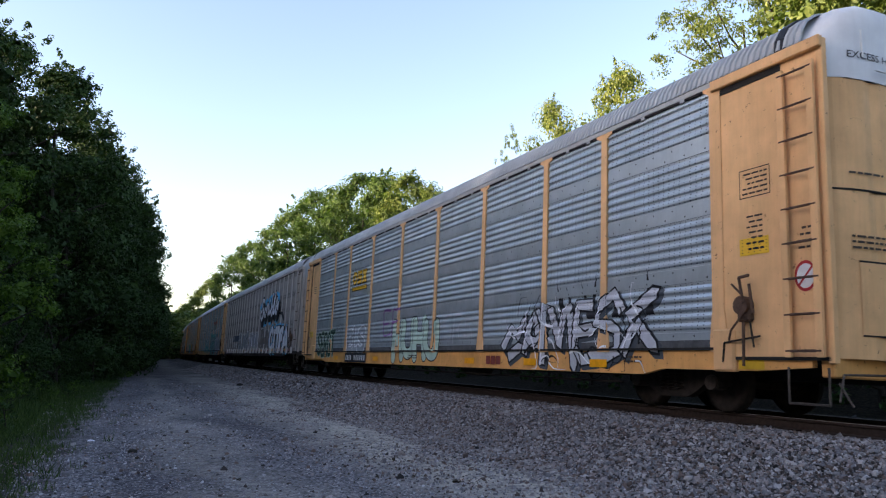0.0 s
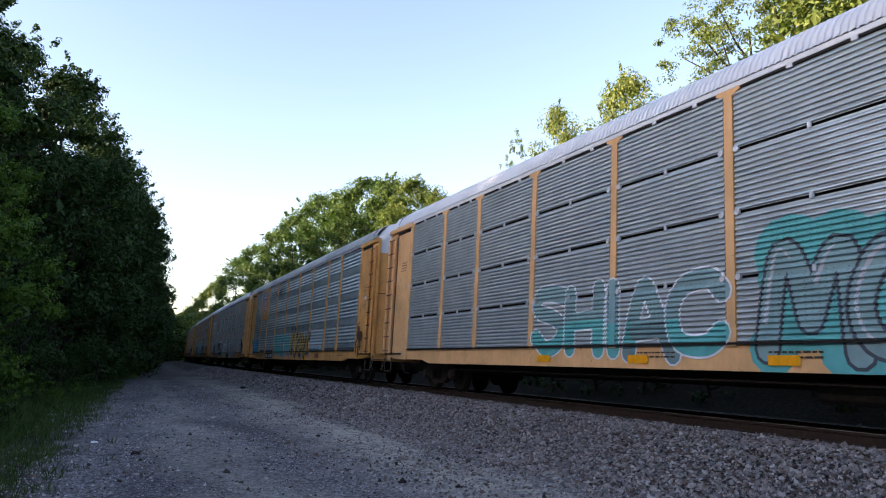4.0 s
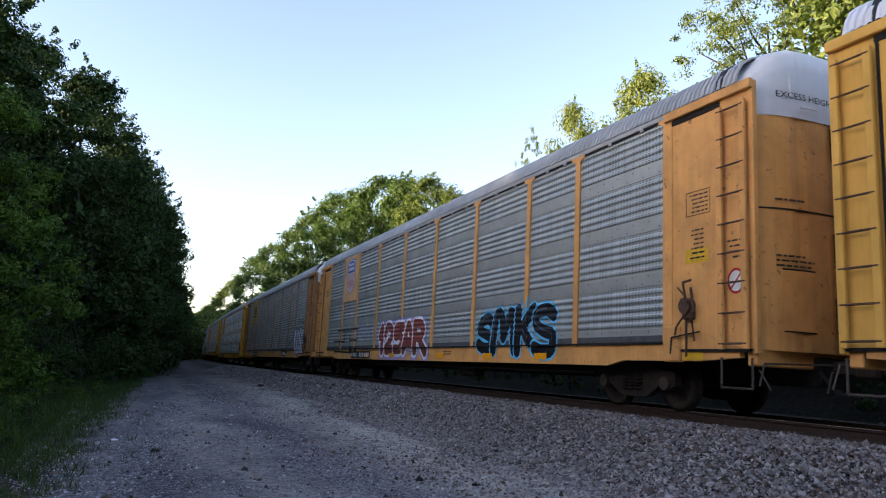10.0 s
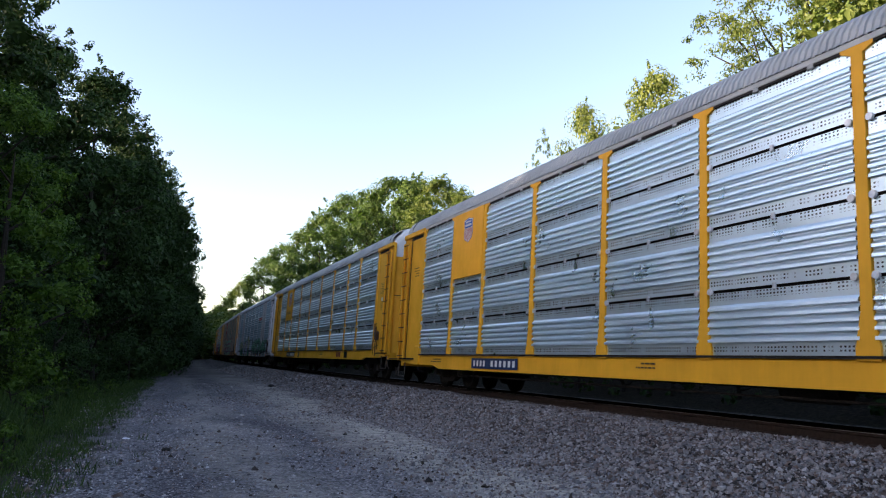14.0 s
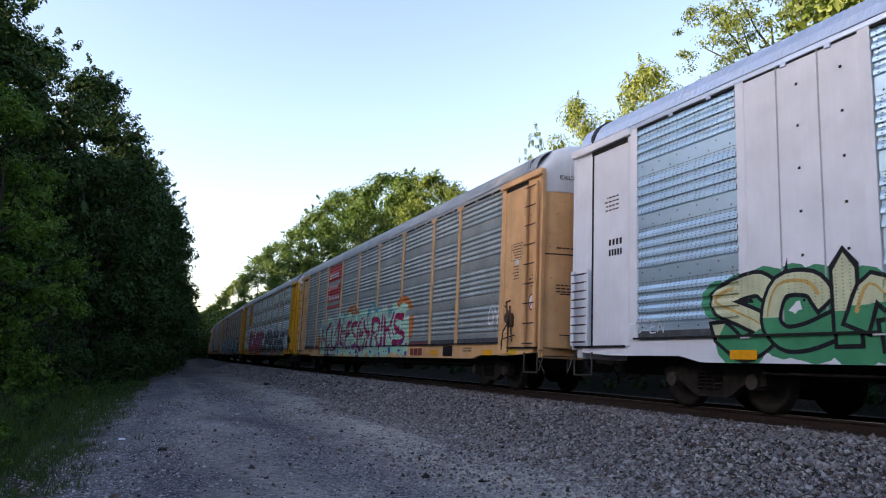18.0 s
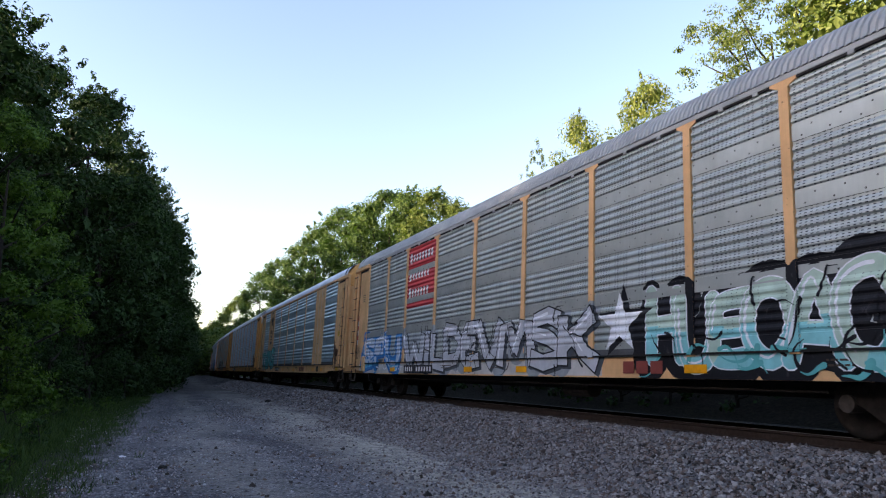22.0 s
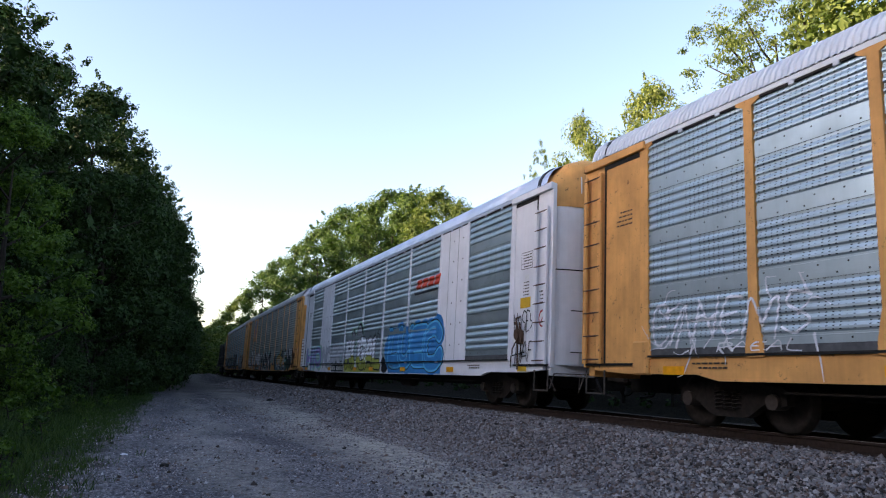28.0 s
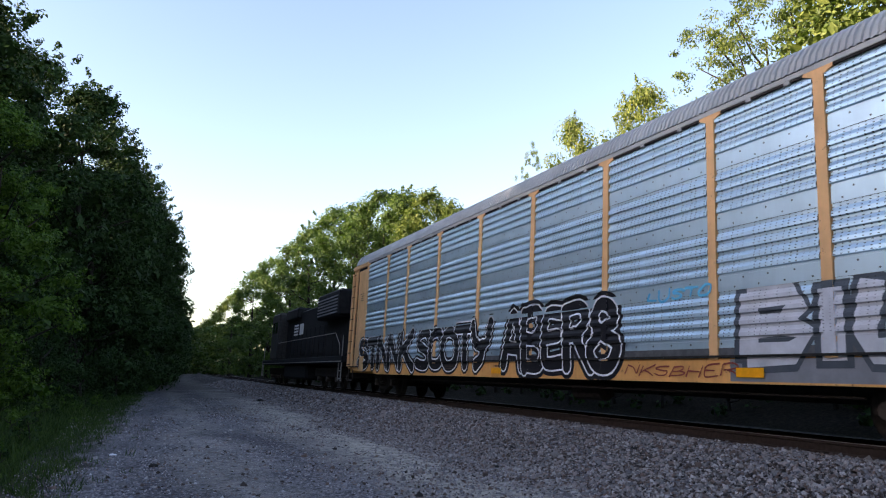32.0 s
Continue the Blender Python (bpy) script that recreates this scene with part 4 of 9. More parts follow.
def post_mesh(w, cap=True, flare=False):
    def build():
        bm = bmesh.new()
        foot, top = (0.17, 1.66) if flare else (w / 2 + 0.004, 1.4)
        o = [(-foot, SILL_TOP - 0.02), (foot, SILL_TOP - 0.02), (foot, SILL_TOP + 0.14), (w / 2 + 0.015, top - 0.05), (w / 2, top + 0.02), (w / 2, 4.98)]
        o += [(0.24, 5.05), (0.24, 5.15), (-0.24, 5.15), (-0.24, 5.05)] if cap else [(w / 2, 5.15), (-w / 2, 5.15)]
        o += [(-w / 2, 4.98), (-w / 2, top + 0.02), (-w / 2 - 0.015, top - 0.05), (-foot, SILL_TOP + 0.14)]
        a = [bm.verts.new((-0.036, y, z)) for y, z in o]
        b = [bm.verts.new((0.03, y, z)) for y, z in o]
        bm.faces.new(a)
        for i in range(len(o)):
            j = (i + 1) % len(o)
            bm.faces.new((a[j], a[i], b[i], b[j]))
        bmesh.ops.recalc_face_normals(bm, faces=bm.faces)
        return bm
    return cached(("post", w, cap, flare), build)


def sill_mesh():
    def build():
        bm = bmesh.new()
        L = -Y0
        o = [(-L + 0.3, SILL_TOP), (-L + 0.3, 0.9), (-L + 1.2, 0.84), (-L + 3.1, 0.84), (-L + 3.6, SILL_LOW), (L - 3.6, SILL_LOW), (L - 3.1, 0.84), (L - 1.2, 0.84), (L - 0.3, 0.9), (L - 0.3, SILL_TOP)]
        a = [bm.verts.new((-0.05, y, z)) for y, z in o]
        b = [bm.verts.new((0.04, y, z)) for y, z in o]
        bm.faces.new(a)
        bm.faces.new(list(reversed(b)))
        for i in range(len(o)):
            j = (i + 1) % len(o)
            bm.faces.new((a[j], a[i], b[i], b[j]))
        bmesh.ops.recalc_face_normals(bm, faces=bm.faces)
        return bm
    return cached(("side_sill",), build)


def ladder(parent, y, mat, z0=1.02, z1=4.85, w=0.48):
    lad = part("ladder", box_mesh("ladder_rail", -0.03, 0.025, -0.055, 0.055, z0, z1, 0.008), mat, parent, at=Matrix.Translation((SIDE_X - 0.10, y - w / 2, 0)))
    part("ladder_rail", box_mesh("ladder_rail", -0.03, 0.025, -0.055, 0.055, z0, z1, 0.008), mat, lad, at=Matrix.Translation((0, w, 0)))
    rung = cached(("rung", w), lambda: add_rod(bmesh.new(), (-0.02, -0.03, 0), (-0.02, w + 0.03, 0), 0.017, 6))
    n = 9
    for k in range(n):
        part("rung", rung, RUNG, lad, at=Matrix.Translation((0, 0, z0 + 0.08 + (z1 - z0 - 0.16) * k / (n - 1))))
    return lad


def wheel_mesh():
    def build():
        bm = bmesh.new()
        prof = [(-0.09, 0.0), (-0.09, 0.11), (-0.04, 0.14), (-0.02, 0.34), (-0.065, 0.37), (-0.065, 0.455), (0.045, 0.46), (0.05, 0.485), (0.075, 0.485), (0.075, 0.36), (0.03, 0.33), (0.06, 0.1), (0.06, 0)]
        n = 28
        rings = [[bm.verts.new((x, r * math.cos(6.28318 * k / n), r * math.sin(6.28318 * k / n))) for k in range(n)] for x, r in prof if r > 0]
        for a, b in zip(rings, rings[1:]):
            for k in range(n):
                f = bm.faces.new((a[k], b[k], b[(k + 1) % n], a[(k + 1) % n]))
                f.smooth = True
        bm.faces.new(list(reversed(rings[0])))
        bm.faces.new(rings[-1])
        bmesh.ops.recalc_face_normals(bm, faces=bm.faces)
        return bm
    return cached(("wheel",), build)


def frame_mesh():
    """Cast side frame of a truck: arched top, window for the spring nest, pedestals over the bearings."""
    def build():
        bm = bmesh.new()
        o = [(-1.12, 0.62), (-1.05, 0.68), (-0.75, 0.70), (-0.42, 0.80), (0.42, 0.80), (0.75, 0.70), (1.05, 0.68), (1.12, 0.62), (1.12, 0.42), (0.98, 0.38), (0.74, 0.44), (0.42, 0.24), (0.30, 0.20), (-0.30, 0.20), (-0.42, 0.24), (-0.74, 0.44), (-0.98, 0.38), (-1.12, 0.42)]
        a = [bm.verts.new((-0.10, y, z)) for y, z in o]
        b = [bm.verts.new((0.06, y, z)) for y, z in o]
        bm.faces.new(a)
        bm.faces.new(list(reversed(b)))
        for i in range(len(o)):
            j = (i + 1) % len(o)
            bm.faces.new((a[j], a[i], b[i], b[j]))
        bmesh.ops.recalc_face_normals(bm, faces=bm.faces)
        return bm
    return cached(("side_frame",), build)


def spring_mesh():
    """A coil spring: one tube wound upward."""
    def build():
        bm = bmesh.new()
        n, turns, rings = 10, 5, []
        for k in range(n * turns + 1):
            a = 6.28318 * k / n
            c = Vector((-0.13 + 0.065 * math.cos(a), 0.065 * math.sin(a), 0.31 + 0.30 * k / (n * turns)))
            out = Vector((math.cos(a), math.sin(a), 0))
            rings.append([bm.verts.new(c + out * 0.02 * math.cos(q) + Vector((0, 0, 0.02 * math.sin(q)))) for q in (0, 2.1, 4.2)])
        for a, b in zip(rings, rings[1:]):
            for k in range(3):
                bm.faces.new((a[k], b[k], b[(k + 1) % 3], a[(k + 1) % 3]))
        return bm
    return cached(("spring",), build)


WHEELSETS = []


def truck(parent, y, roll=True):
    t = part("truck", cached(("bolster",), lambda: add_box(bmesh.new(), -0.95, 0.95, -0.2, 0.2, 0.5, 0.78, 0.03)), CAST, parent, at=Matrix.Translation((0, y, 0)))
    for sx in (-1, 1):
        part("side_frame", frame_mesh(), CAST, t, at=Matrix.Translation((sx * 1.0, 0, 0)) @ (pose(0, 0, 0) if sx < 0 else pose(0, 0, 0, 0, 0, 180)))
    for y_ in (-0.18, 0.0, 0.18):
        part("spring", spring_mesh(), CAST, t, at=Matrix.Translation((-1.0, y_, 0)))
    for wy in (-0.89, 0.89):
        part("bearing", cached(("bearing",), lambda: add_rod(bmesh.new(), (-1.16, 0, 0), (-0.9, 0, 0), 0.12, 12)), STEEL, t, at=Matrix.Translation((0, wy, 0.46)))
        axle = part("wheelset", wheelset_axle(), CAST, parent, at=Matrix.Translation((0, y + wy, 0.457)))
        WHEELSETS.append((parent, axle, y + wy))
    return t


def wheelset_axle():
    """One axle with its two wheels."""
    def build():
        bm = bmesh.new()
        add_rod(bm, (-0.72, 0, 0), (0.72, 0, 0), 0.08, 10)
        for sx in (-1, 1):
            tmp = bmesh.new()
            tmp.from_mesh(wheel_mesh())
            if sx > 0:
                bmesh.ops.rotate(tmp, verts=tmp.verts, matrix=Matrix.Rotation(math.pi, 3, "Z"))
            bmesh.ops.translate(tmp, verts=tmp.verts, vec=(sx * 0.77, 0, 0))
            me = bpy.data.meshes.new("tmp")
            tmp.to_mesh(me)
            tmp.free()
            bm.from_mesh(me)
            bpy.data.meshes.remove(me)
        return bm
    return cached(("wheelset",), build)


def rods(key, *pairs, r=0.012, sides=6):
    def build():
        bm = bmesh.new()
        for a, b in pairs:
            add_rod(bm, a, b, r, sides)
        return bm
    return cached(key, build)


def autorack(label, panels, posts, sill, ends, roof=None, style="ribbed", rows=4, plain_bays=(), post_w=0.17, cap=None, eave=None, slim=False, door=None, low=False, spots=POSTS, gap=0.018, end_w=1.85, flare=False):
    """One long rack car. plain_bays: bays closed by smooth sheets in the post colour."""
    roof, cap, eave, door = roof or ROOF, cap or CAP_WHITE, eave or roof or ROOF, door or ends
    car = thing("autorack_car", label, "railway car", "cars of the train")
    SPECS[car] = {"style": style, "rows": rows, "plain": tuple(plain_bays), "w": post_w, "posts": tuple(spots), "low": low}
    part("deck", box_mesh("deck", -1.46, 1.46, Y0 + 0.2, -Y0 - 0.2, 0.98, 1.05), GRIME_GAP_SHADE, car)
    part("centre_sill", box_mesh("centre_sill", -0.38, 0.38, Y0 - 0.1, -Y0 + 0.1, 0.52, 0.96, 0.02), GRIME_GAP_SHADE, car)
    for sx in (-1, 1):
        part("side_sill", sill_mesh(), sill, car, at=Matrix.Translation((sx * 1.5, 0, 0)) @ pose(0, 0, 0, 0, 0, 0 if sx < 0 else 180))
    z0, z1 = 1.15, 5.11
    h = (z1 - z0) / rows
    for i, (a, b) in enumerate(zip(spots, spots[1:])):
        if i in plain_bays:
            part("smooth_panel", profile_mesh("smooth_panel", [(-0.02, z0), (-0.03, z0 + 0.02), (-0.03, z1 - 0.02), (-0.02, z1)], 0, round(b - a, 3)), posts, car, at=Matrix.Translation((SIDE_X, Y0 + a, 0)))
            for k in (1, 2):
                part("panel_seam", box_mesh("panel_seam", -0.036, -0.02, -0.012, 0.012, z0, z1), ROOF, car, at=Matrix.Translation((SIDE_X, Y0 + a + (b - a) * k / 3, 0)))
                for q in range(6):
                    part("rivet", box_mesh("rivet", -0.042, -0.025, -0.02, 0.02, -0.02, 0.02, 0.006), GRIME_GAP_SHADE, car, at=Matrix.Translation((SIDE_X, Y0 + a + (b - a) * (k - 0.5) / 3, z0 + 0.45 + 0.62 * q)))
            continue
        edge = 0.05 if style == "smooth" else post_w / 2 + gap
        me = profile_mesh("panel", panel_profile(style, h), edge, round(b - a - edge, 3))
        for k in range(rows):
            part("panel", me, panels, car, at=Matrix.Translation((SIDE_X, Y0 + a, z0 + k * h)))
    if style in ("slatted", "banded"):
        # steel clips that tie the panels together over the open slots
        round_clip = cached(("round_clip",), lambda: add_rod(bmesh.new(), (-0.052, 0, -0.02), (-0.01, 0, -0.02), 0.052, 10))
        square_clip = box_mesh("panel_clip", -0.05, -0.01, -0.03, 0.03, -0.07, 0.025, 0.008)
        for a, b in zip(spots, spots[1:]):
            for k in range(1, rows):
                for y in (a + 0.15, (a + b) / 2, b - 0.15):
                    part("clip", square_clip if a + 0.2 < y < b - 0.2 else round_clip, STEEL_PALE, car, at=Matrix.Translation((SIDE_X, Y0 + y, z0 + k * h)))
    part("far_side", box_mesh("far_side", 1.5, 1.55, Y0 + 0.2, -Y0 - 0.2, z0, z1), panels, car)
    # added black sheet: stands for the dark inside, seen through slots and gaps
    part("inner_lining", box_mesh("inner_lining", -1.46, -1.44, Y0 + 0.3, -Y0 - 0.3, z0, z1), GRIME_GAP_SHADE, car)
    for p in spots:
        part("post", post_mesh(post_w if 2 < p < 25 else post_w + 0.06, not slim, flare), posts, car, at=Matrix.Translation((SIDE_X, Y0 + p, 0)))
    part("top_rail", profile_mesh("top_rail", [(-0.03, 5.09), (-0.04, 5.1), (-0.04, 5.17), (-0.01, 5.2), (0.02, 5.2), (0.02, 5.09)], Y0 + 0.25, -Y0 - 0.25, True), eave, car, at=Matrix.Translation((SIDE_X, 0, 0)))
    # raised dark strip painted as the shade under the eave
    part("eave_gap", box_mesh("eave_gap", -0.034, 0.0, Y0 + 1.9, -Y0 - 1.9, 5.055, 5.09), GRIME_GAP_SHADE, car, at=Matrix.Translation((SIDE_X, 0, 0)))
    if style != "smooth":
        # the slot's shade is a dark strip in front of the sheets
        part("sill_slot", box_mesh("sill_slot", -0.048, 0.0, Y0 + 1.95, -Y0 - 1.95, 1.124, 1.158), GRIME_GAP_SHADE, car, "dark strip painted as the slot's shade above the sill", at=Matrix.Translation((SIDE_X, 0, 0)))
        if style in ("ribbed", "deep"):
            part("bottom_rail", box_mesh("bottom_rail", -0.0155, 0.0, Y0 + 1.9, -Y0 - 1.9, 1.158, 1.27), RAIL_GREY, car, "dark steel rail under the sheets", at=Matrix.Translation((SIDE_X, 0, 0)))
        for p, q in zip(spots, spots[1:]):
            for k in (0.25, 0.6):
                part("eave_clip", box_mesh("eave_clip", -0.05, -0.01, -0.05, 0.05, 5.03, 5.1, 0.008), eave, car, at=Matrix.Translation((SIDE_X, Y0 + p + (q - p) * k, 0)))
    part("roof", roof_mesh(slim and style != "smooth"), roof, car)
    for sign in (-1, 1):
        e = sign * -Y0
        part("end_cap", cap_mesh(sign), cap, car)
        leaf = part("end_door", door_mesh(sign), door, car)
        # the gap's shade is a raised black strip
        part("roof_seal", gap_arch_mesh(sign), BLACK, car, "black strip painted as the shaded gap between roof and end cap")
        part("door_seam", seam_mesh(sign, 3.14, 3.165), GRIME_GAP_SHADE, leaf)
        part("door_hatch", seam_mesh(sign, 1.32, 2.22, -1.1, -0.5), door, leaf)
        part("hatch_edge", seam_mesh(sign, 2.22, 2.245, -1.1, -0.5), GRIME_GAP_SHADE, leaf)
        part("hatch_edge", seam_mesh(sign, 1.3, 1.32, -1.1, -0.5), GRIME_GAP_SHADE, leaf)
        part("latch_rod", rods(("latch_rod",), ((0.0, Y0 - 0.19, 1.05), (0.0, Y0 - 0.19, 5.6)), r=0.022), BLACK, leaf, "black locking rod", at=pose(0, 0, 0, 0, 0, 0 if sign < 0 else 180))
        for z in (1.6, 2.6, 4.3):
            part("latch", box_mesh("door_latch", -0.07, 0.07, Y0 - 0.23, Y0 - 0.14, -0.28, 0.28, 0.015), BLACK, leaf, at=pose(0, 0, 0, 0, 0, 0 if sign < 0 else 180) @ Matrix.Translation((0, 0, z)))
        part("grab_iron", rods(("grab_iron",), ((-0.75, Y0 - 0.22, 4.78), (-0.45, Y0 - 0.24, 4.78)), ((-0.9, Y0 - 0.16, 4.95), (-0.9, Y0 - 0.14, 5.35)), r=0.014), LEDGER, car, at=pose(0, 0, 0, 0, 0, 0 if sign < 0 else 180))
        ya = e if sign < 0 else e - end_w
        part("end_panel", box_mesh("end_panel", -0.02, 0.02, 0.04, end_w - 0.04, 1.0, 5.1, 0.01), ends, car, at=Matrix.Translation((SIDE_X, ya, 0)))
        part("corner_post", box_mesh("corner_post", -0.05, 0.05, -0.05, 0.05, 0.95, 5.14, 0.012), ends, car, at=Matrix.Translation((SIDE_X + 0.02, e, 0)))
        part("door_track", box_mesh("door_track", -0.09, 0.0, 0.0, end_w + 0.1, 5.0, 5.16, 0.015), ends, car, at=Matrix.Translation((SIDE_X, ya - 0.05, 0)))
        if end_w > 1:
            # three dark strips stand proud as the shade of track, door and sill gaps
            part("track_slot", box_mesh("track_slot", -0.034, -0.02, 0.0, 1.15, 4.9, 4.99), GRIME_GAP_SHADE, car, at=Matrix.Translation((SIDE_X, e + 0.62 if sign < 0 else e - 1.77, 0)))
            part("door_gap", box_mesh("door_gap", -0.032, -0.018, 0.0, 0.045, 1.02, 4.9), GRIME_GAP_SHADE, car, at=Matrix.Translation((SIDE_X, e - sign * 0.66 - 0.02, 0)))
            part("sill_gap", box_mesh("sill_gap", -0.03, -0.018, 0.0, 1.7, 0.985, 1.03), GRIME_GAP_SHADE, car, at=Matrix.Translation((SIDE_X, e if sign < 0 else e - 1.7, 0)))
        if slim and style != "smooth":
            ladder(car, e - sign * 0.33, ends, z1=2.55 if sign > 0 else 4.6)
        else:
            ladder(car, e - sign * 0.33, ends)
        # jacking pad, step and uncoupling lever
        if end_w > 1 and not slim:
            part("jacking_pad", box_mesh("jacking_pad", -0.09, 0.05, -0.21, 0.21, 0.82, 1.42, 0.03), ends, car, at=Matrix.Translation((SIDE_X + 0.03, e - sign * 1.75, 0)))
        part("step", rods(("step",), ((-0.02, -0.3, 0.9), (-0.02, -0.3, 0.45)), ((-0.02, 0.3, 0.9), (-0.02, 0.3, 0.45)), ((-0.02, -0.3, 0.45), (-0.02, 0.3, 0.45)), r=0.018), STEEL, car, at=Matrix.Translation((SIDE_X, e - sign * 0.35, 0)))
        part("end_sill", box_mesh("end_sill", -1.5, 1.5, -0.1, 0.1, 0.78, 1.04, 0.02), sill, car, at=Matrix.Translation((0, e - sign * 0.12, 0)))
        part("coupler", cached(("coupler",), lambda: add_box(add_box(bmesh.new(), -0.12, 0.12, -0.75, 0.1, 0.72, 0.92, 0.02), -0.2, 0.2, -0.8, -0.5, 0.66, 0.98, 0.05)), CAST, car, at=Matrix.Translation((0, e, 0)) @ pose(0, 0, 0, 0, 0, 0 if sign < 0 else 180))
        part("air_hose", rods(("air_hose",), ((-0.45, -0.15, 0.75), (-0.45, -0.4, 0.45)), ((-0.45, -0.4, 0.45), (-0.3, -0.65, 0.4)), r=0.025), BLACK, car, at=Matrix.Translation((0, e, 0)) @ pose(0, 0, 0, 0, 0, 0 if sign < 0 else 180))
        part("uncoupling_lever", rods(("lever",), ((-1.5, -0.1, 0.82), (-0.4, -0.35, 0.85)), ((-1.5, -0.1, 0.82), (-1.62, -0.12, 0.5)), ((-1.62, -0.12, 0.72), (-1.55, -0.25, 0.45)), r=0.014), STEEL, car, at=Matrix.Translation((0, e, 0)) @ (pose(0, 0, 0) if sign < 0 else Matrix.Scale(-1, 4, (0, 1, 0))))
        truck(car, sign * (-Y0 - 3.35))
    brake = part("hand_brake", cached(("hand_brake",), lambda: add_box(add_rod(bmesh.new(), (-0.16, 0.02, 1.72), (-0.02, 0.02, 1.72), 0.13, 14), -0.12, 0.0, -0.11, 0.13, 1.5, 1.72, 0.03)), RUNG, car, at=Matrix.Translation((SIDE_X, Y0 + 1.3, 0)))
    part("brake_lever", rods(("brake_lever",), ((-0.17, -0.05, 1.75), (-0.17, 0.02, 2.1)), ((-0.17, 0.02, 2.1), (-0.17, -0.16, 2.12)), ((-0.17, -0.16, 2.0), (-0.17, -0.22, 1.6)), ((-0.12, 0, 1.5), (-0.1, 0.03, 0.9)), r=0.022), RUNG, brake)
    part("brake_hose", rods(("brake_hose",), *[((-0.13 - 0.03 * math.sin(k), 0.16 * math.cos(k * 0.9) + 0.1, 1.25 + 0.13 * k), (-0.13 - 0.03 * math.sin(k + 1), 0.16 * math.cos((k + 1) * 0.9) + 0.1, 1.25 + 0.13 * (k + 1))) for k in range(6)], r=0.016), RUNG, brake)
    part("brake_pipe", rods(("brake_pipe",), ((-0.08, -0.25, 1.3), (-0.08, 0.4, 1.22)), ((-0.08, 0.4, 1.22), (-0.06, 0.45, 0.95)), ((-0.1, -0.1, 1.5), (-0.1, -0.16, 1.15)), r=0.014), CAST, brake)
    part("brake_cylinder", cached(("brake_cylinder",), lambda: add_rod(bmesh.new(), (-0.9, -3.2, 0.52), (-0.9, -2.2, 0.52), 0.18, 14)), CAST, car)
    part("brake_rod", rods(("brake_rod",), ((-1.3, -9.2, 0.6), (-1.3, 9.0, 0.6)), r=0.02), CAST, car)
    for k in range(-4, 5):
        part("cross_bearer", box_mesh("cross_bearer", -1.45, 1.45, -0.06, 0.06, 0.74, 0.97), GRIME_GAP_SHADE, car, at=Matrix.Translation((0, k * 1.5, 0)))
    if low:
        for o in car.children:
            if o.name.split(".")[0] not in ("truck", "wheelset", "coupler", "roof", "end_cap", "air_hose", "centre_sill", "brake_cylinder"):
                o.matrix_basis = LOW @ o.matrix_basis
    return car



# ---- painted marks on the sides: they follow the ribs, posts and sill ----
def spray(name, colour, rough=0.5):
    """Sprayed paint: cloudy cover, a little overspray grain, and the punched holes of the sheets left open."""
    key = "spray_" + name
    if key in MATS:
        return MATS[key]
    m, t, b = nodes_of(key)
    cloud = noise_node(t, 2.2, 5, 0.65)
    grain = noise_node(t, 60, 2)
    c = ramp_node(t, cloud.outputs[0], ((0.3, scaled(colour, 0.80)), (0.7, scaled(colour, 1.16)))).outputs[0]
    worn = ramp_node(t, noise_node(t, 9, 7, 0.75, stretch=(1, 1, 0.4)).outputs[0], ((0.60, (0, 0, 0)), (0.72, (0.55,) * 3))).outputs[0]
    c = mix_node(t, worn, c, tuple(0.55 * v + 0.45 * g for v, g in zip(colour, (0.26, 0.26, 0.26))))
    tc = t.nodes.new("ShaderNodeTexCoord")
    sep = t.nodes.new("ShaderNodeSeparateXYZ")
    link(t, tc.outputs["Object"], sep.inputs[0])

    def calc(op, a, k, q=None):
        n = t.nodes.new("ShaderNodeMath")
        n.operation = op
        for v_, j in ((a, 0), (k, 1), (q, 2)):
            if hasattr(v_, "is_linked"):
                link(t, v_, n.inputs[j])
            elif v_ is not None:
                n.inputs[j].default_value = v_
        return n.outputs[0]
    hole = calc("MULTIPLY", calc("GREATER_THAN", calc("PINGPONG", sep.outputs[1], 0.0525), 0.041), calc("GREATER_THAN", calc("PINGPONG", sep.outputs[2], 0.023), 0.0165))
    column = ramp_node(t, noise_node(t, 1.0, 2, 0.7, stretch=(0, 6.5, 0.25)).outputs[0], ((0.44, (0, 0, 0)), (0.54, (0.7,) * 3))).outputs[0]
    ribbed = calc("COMPARE", calc("MODULO", calc("ADD", sep.outputs[2], -1.15), 0.99), 0.62, 0.36)
    shut = calc("MULTIPLY", calc("MULTIPLY", hole, column), calc("MULTIPLY", ribbed, calc("GREATER_THAN", sep.outputs[2], 1.16)))
    link(t, mix_node(t, shut, c, (0.03, 0.03, 0.034)), b.inputs["Base Color"])
    b.inputs["Roughness"].default_value = rough
    bump(t, b, grain.outputs[0], 0.08, 0.006)
    MATS[key] = m
    return m


INK = spray("black", (0.012, 0.012, 0.015))
NAVY = spray("navy", (0.02, 0.035, 0.09))
SNOW = spray("white", (0.80, 0.82, 0.85))
SILVER = spray("silver", (0.50, 0.52, 0.56))
GREY = spray("grey", (0.20, 0.21, 0.23))
SLATE = spray("slate", (0.07, 0.085, 0.10))
MINT = spray("mint", (0.42, 0.72, 0.55))
PALE = spray("pale_mint", (0.45, 0.60, 0.50))
TEAL = spray("teal", (0.10, 0.42, 0.42))
AQUA = spray("aqua", (0.22, 0.58, 0.60))
FADED = spray("faded_teal", (0.22, 0.36, 0.38))
CYAN = spray("cyan", (0.02, 0.38, 0.70))
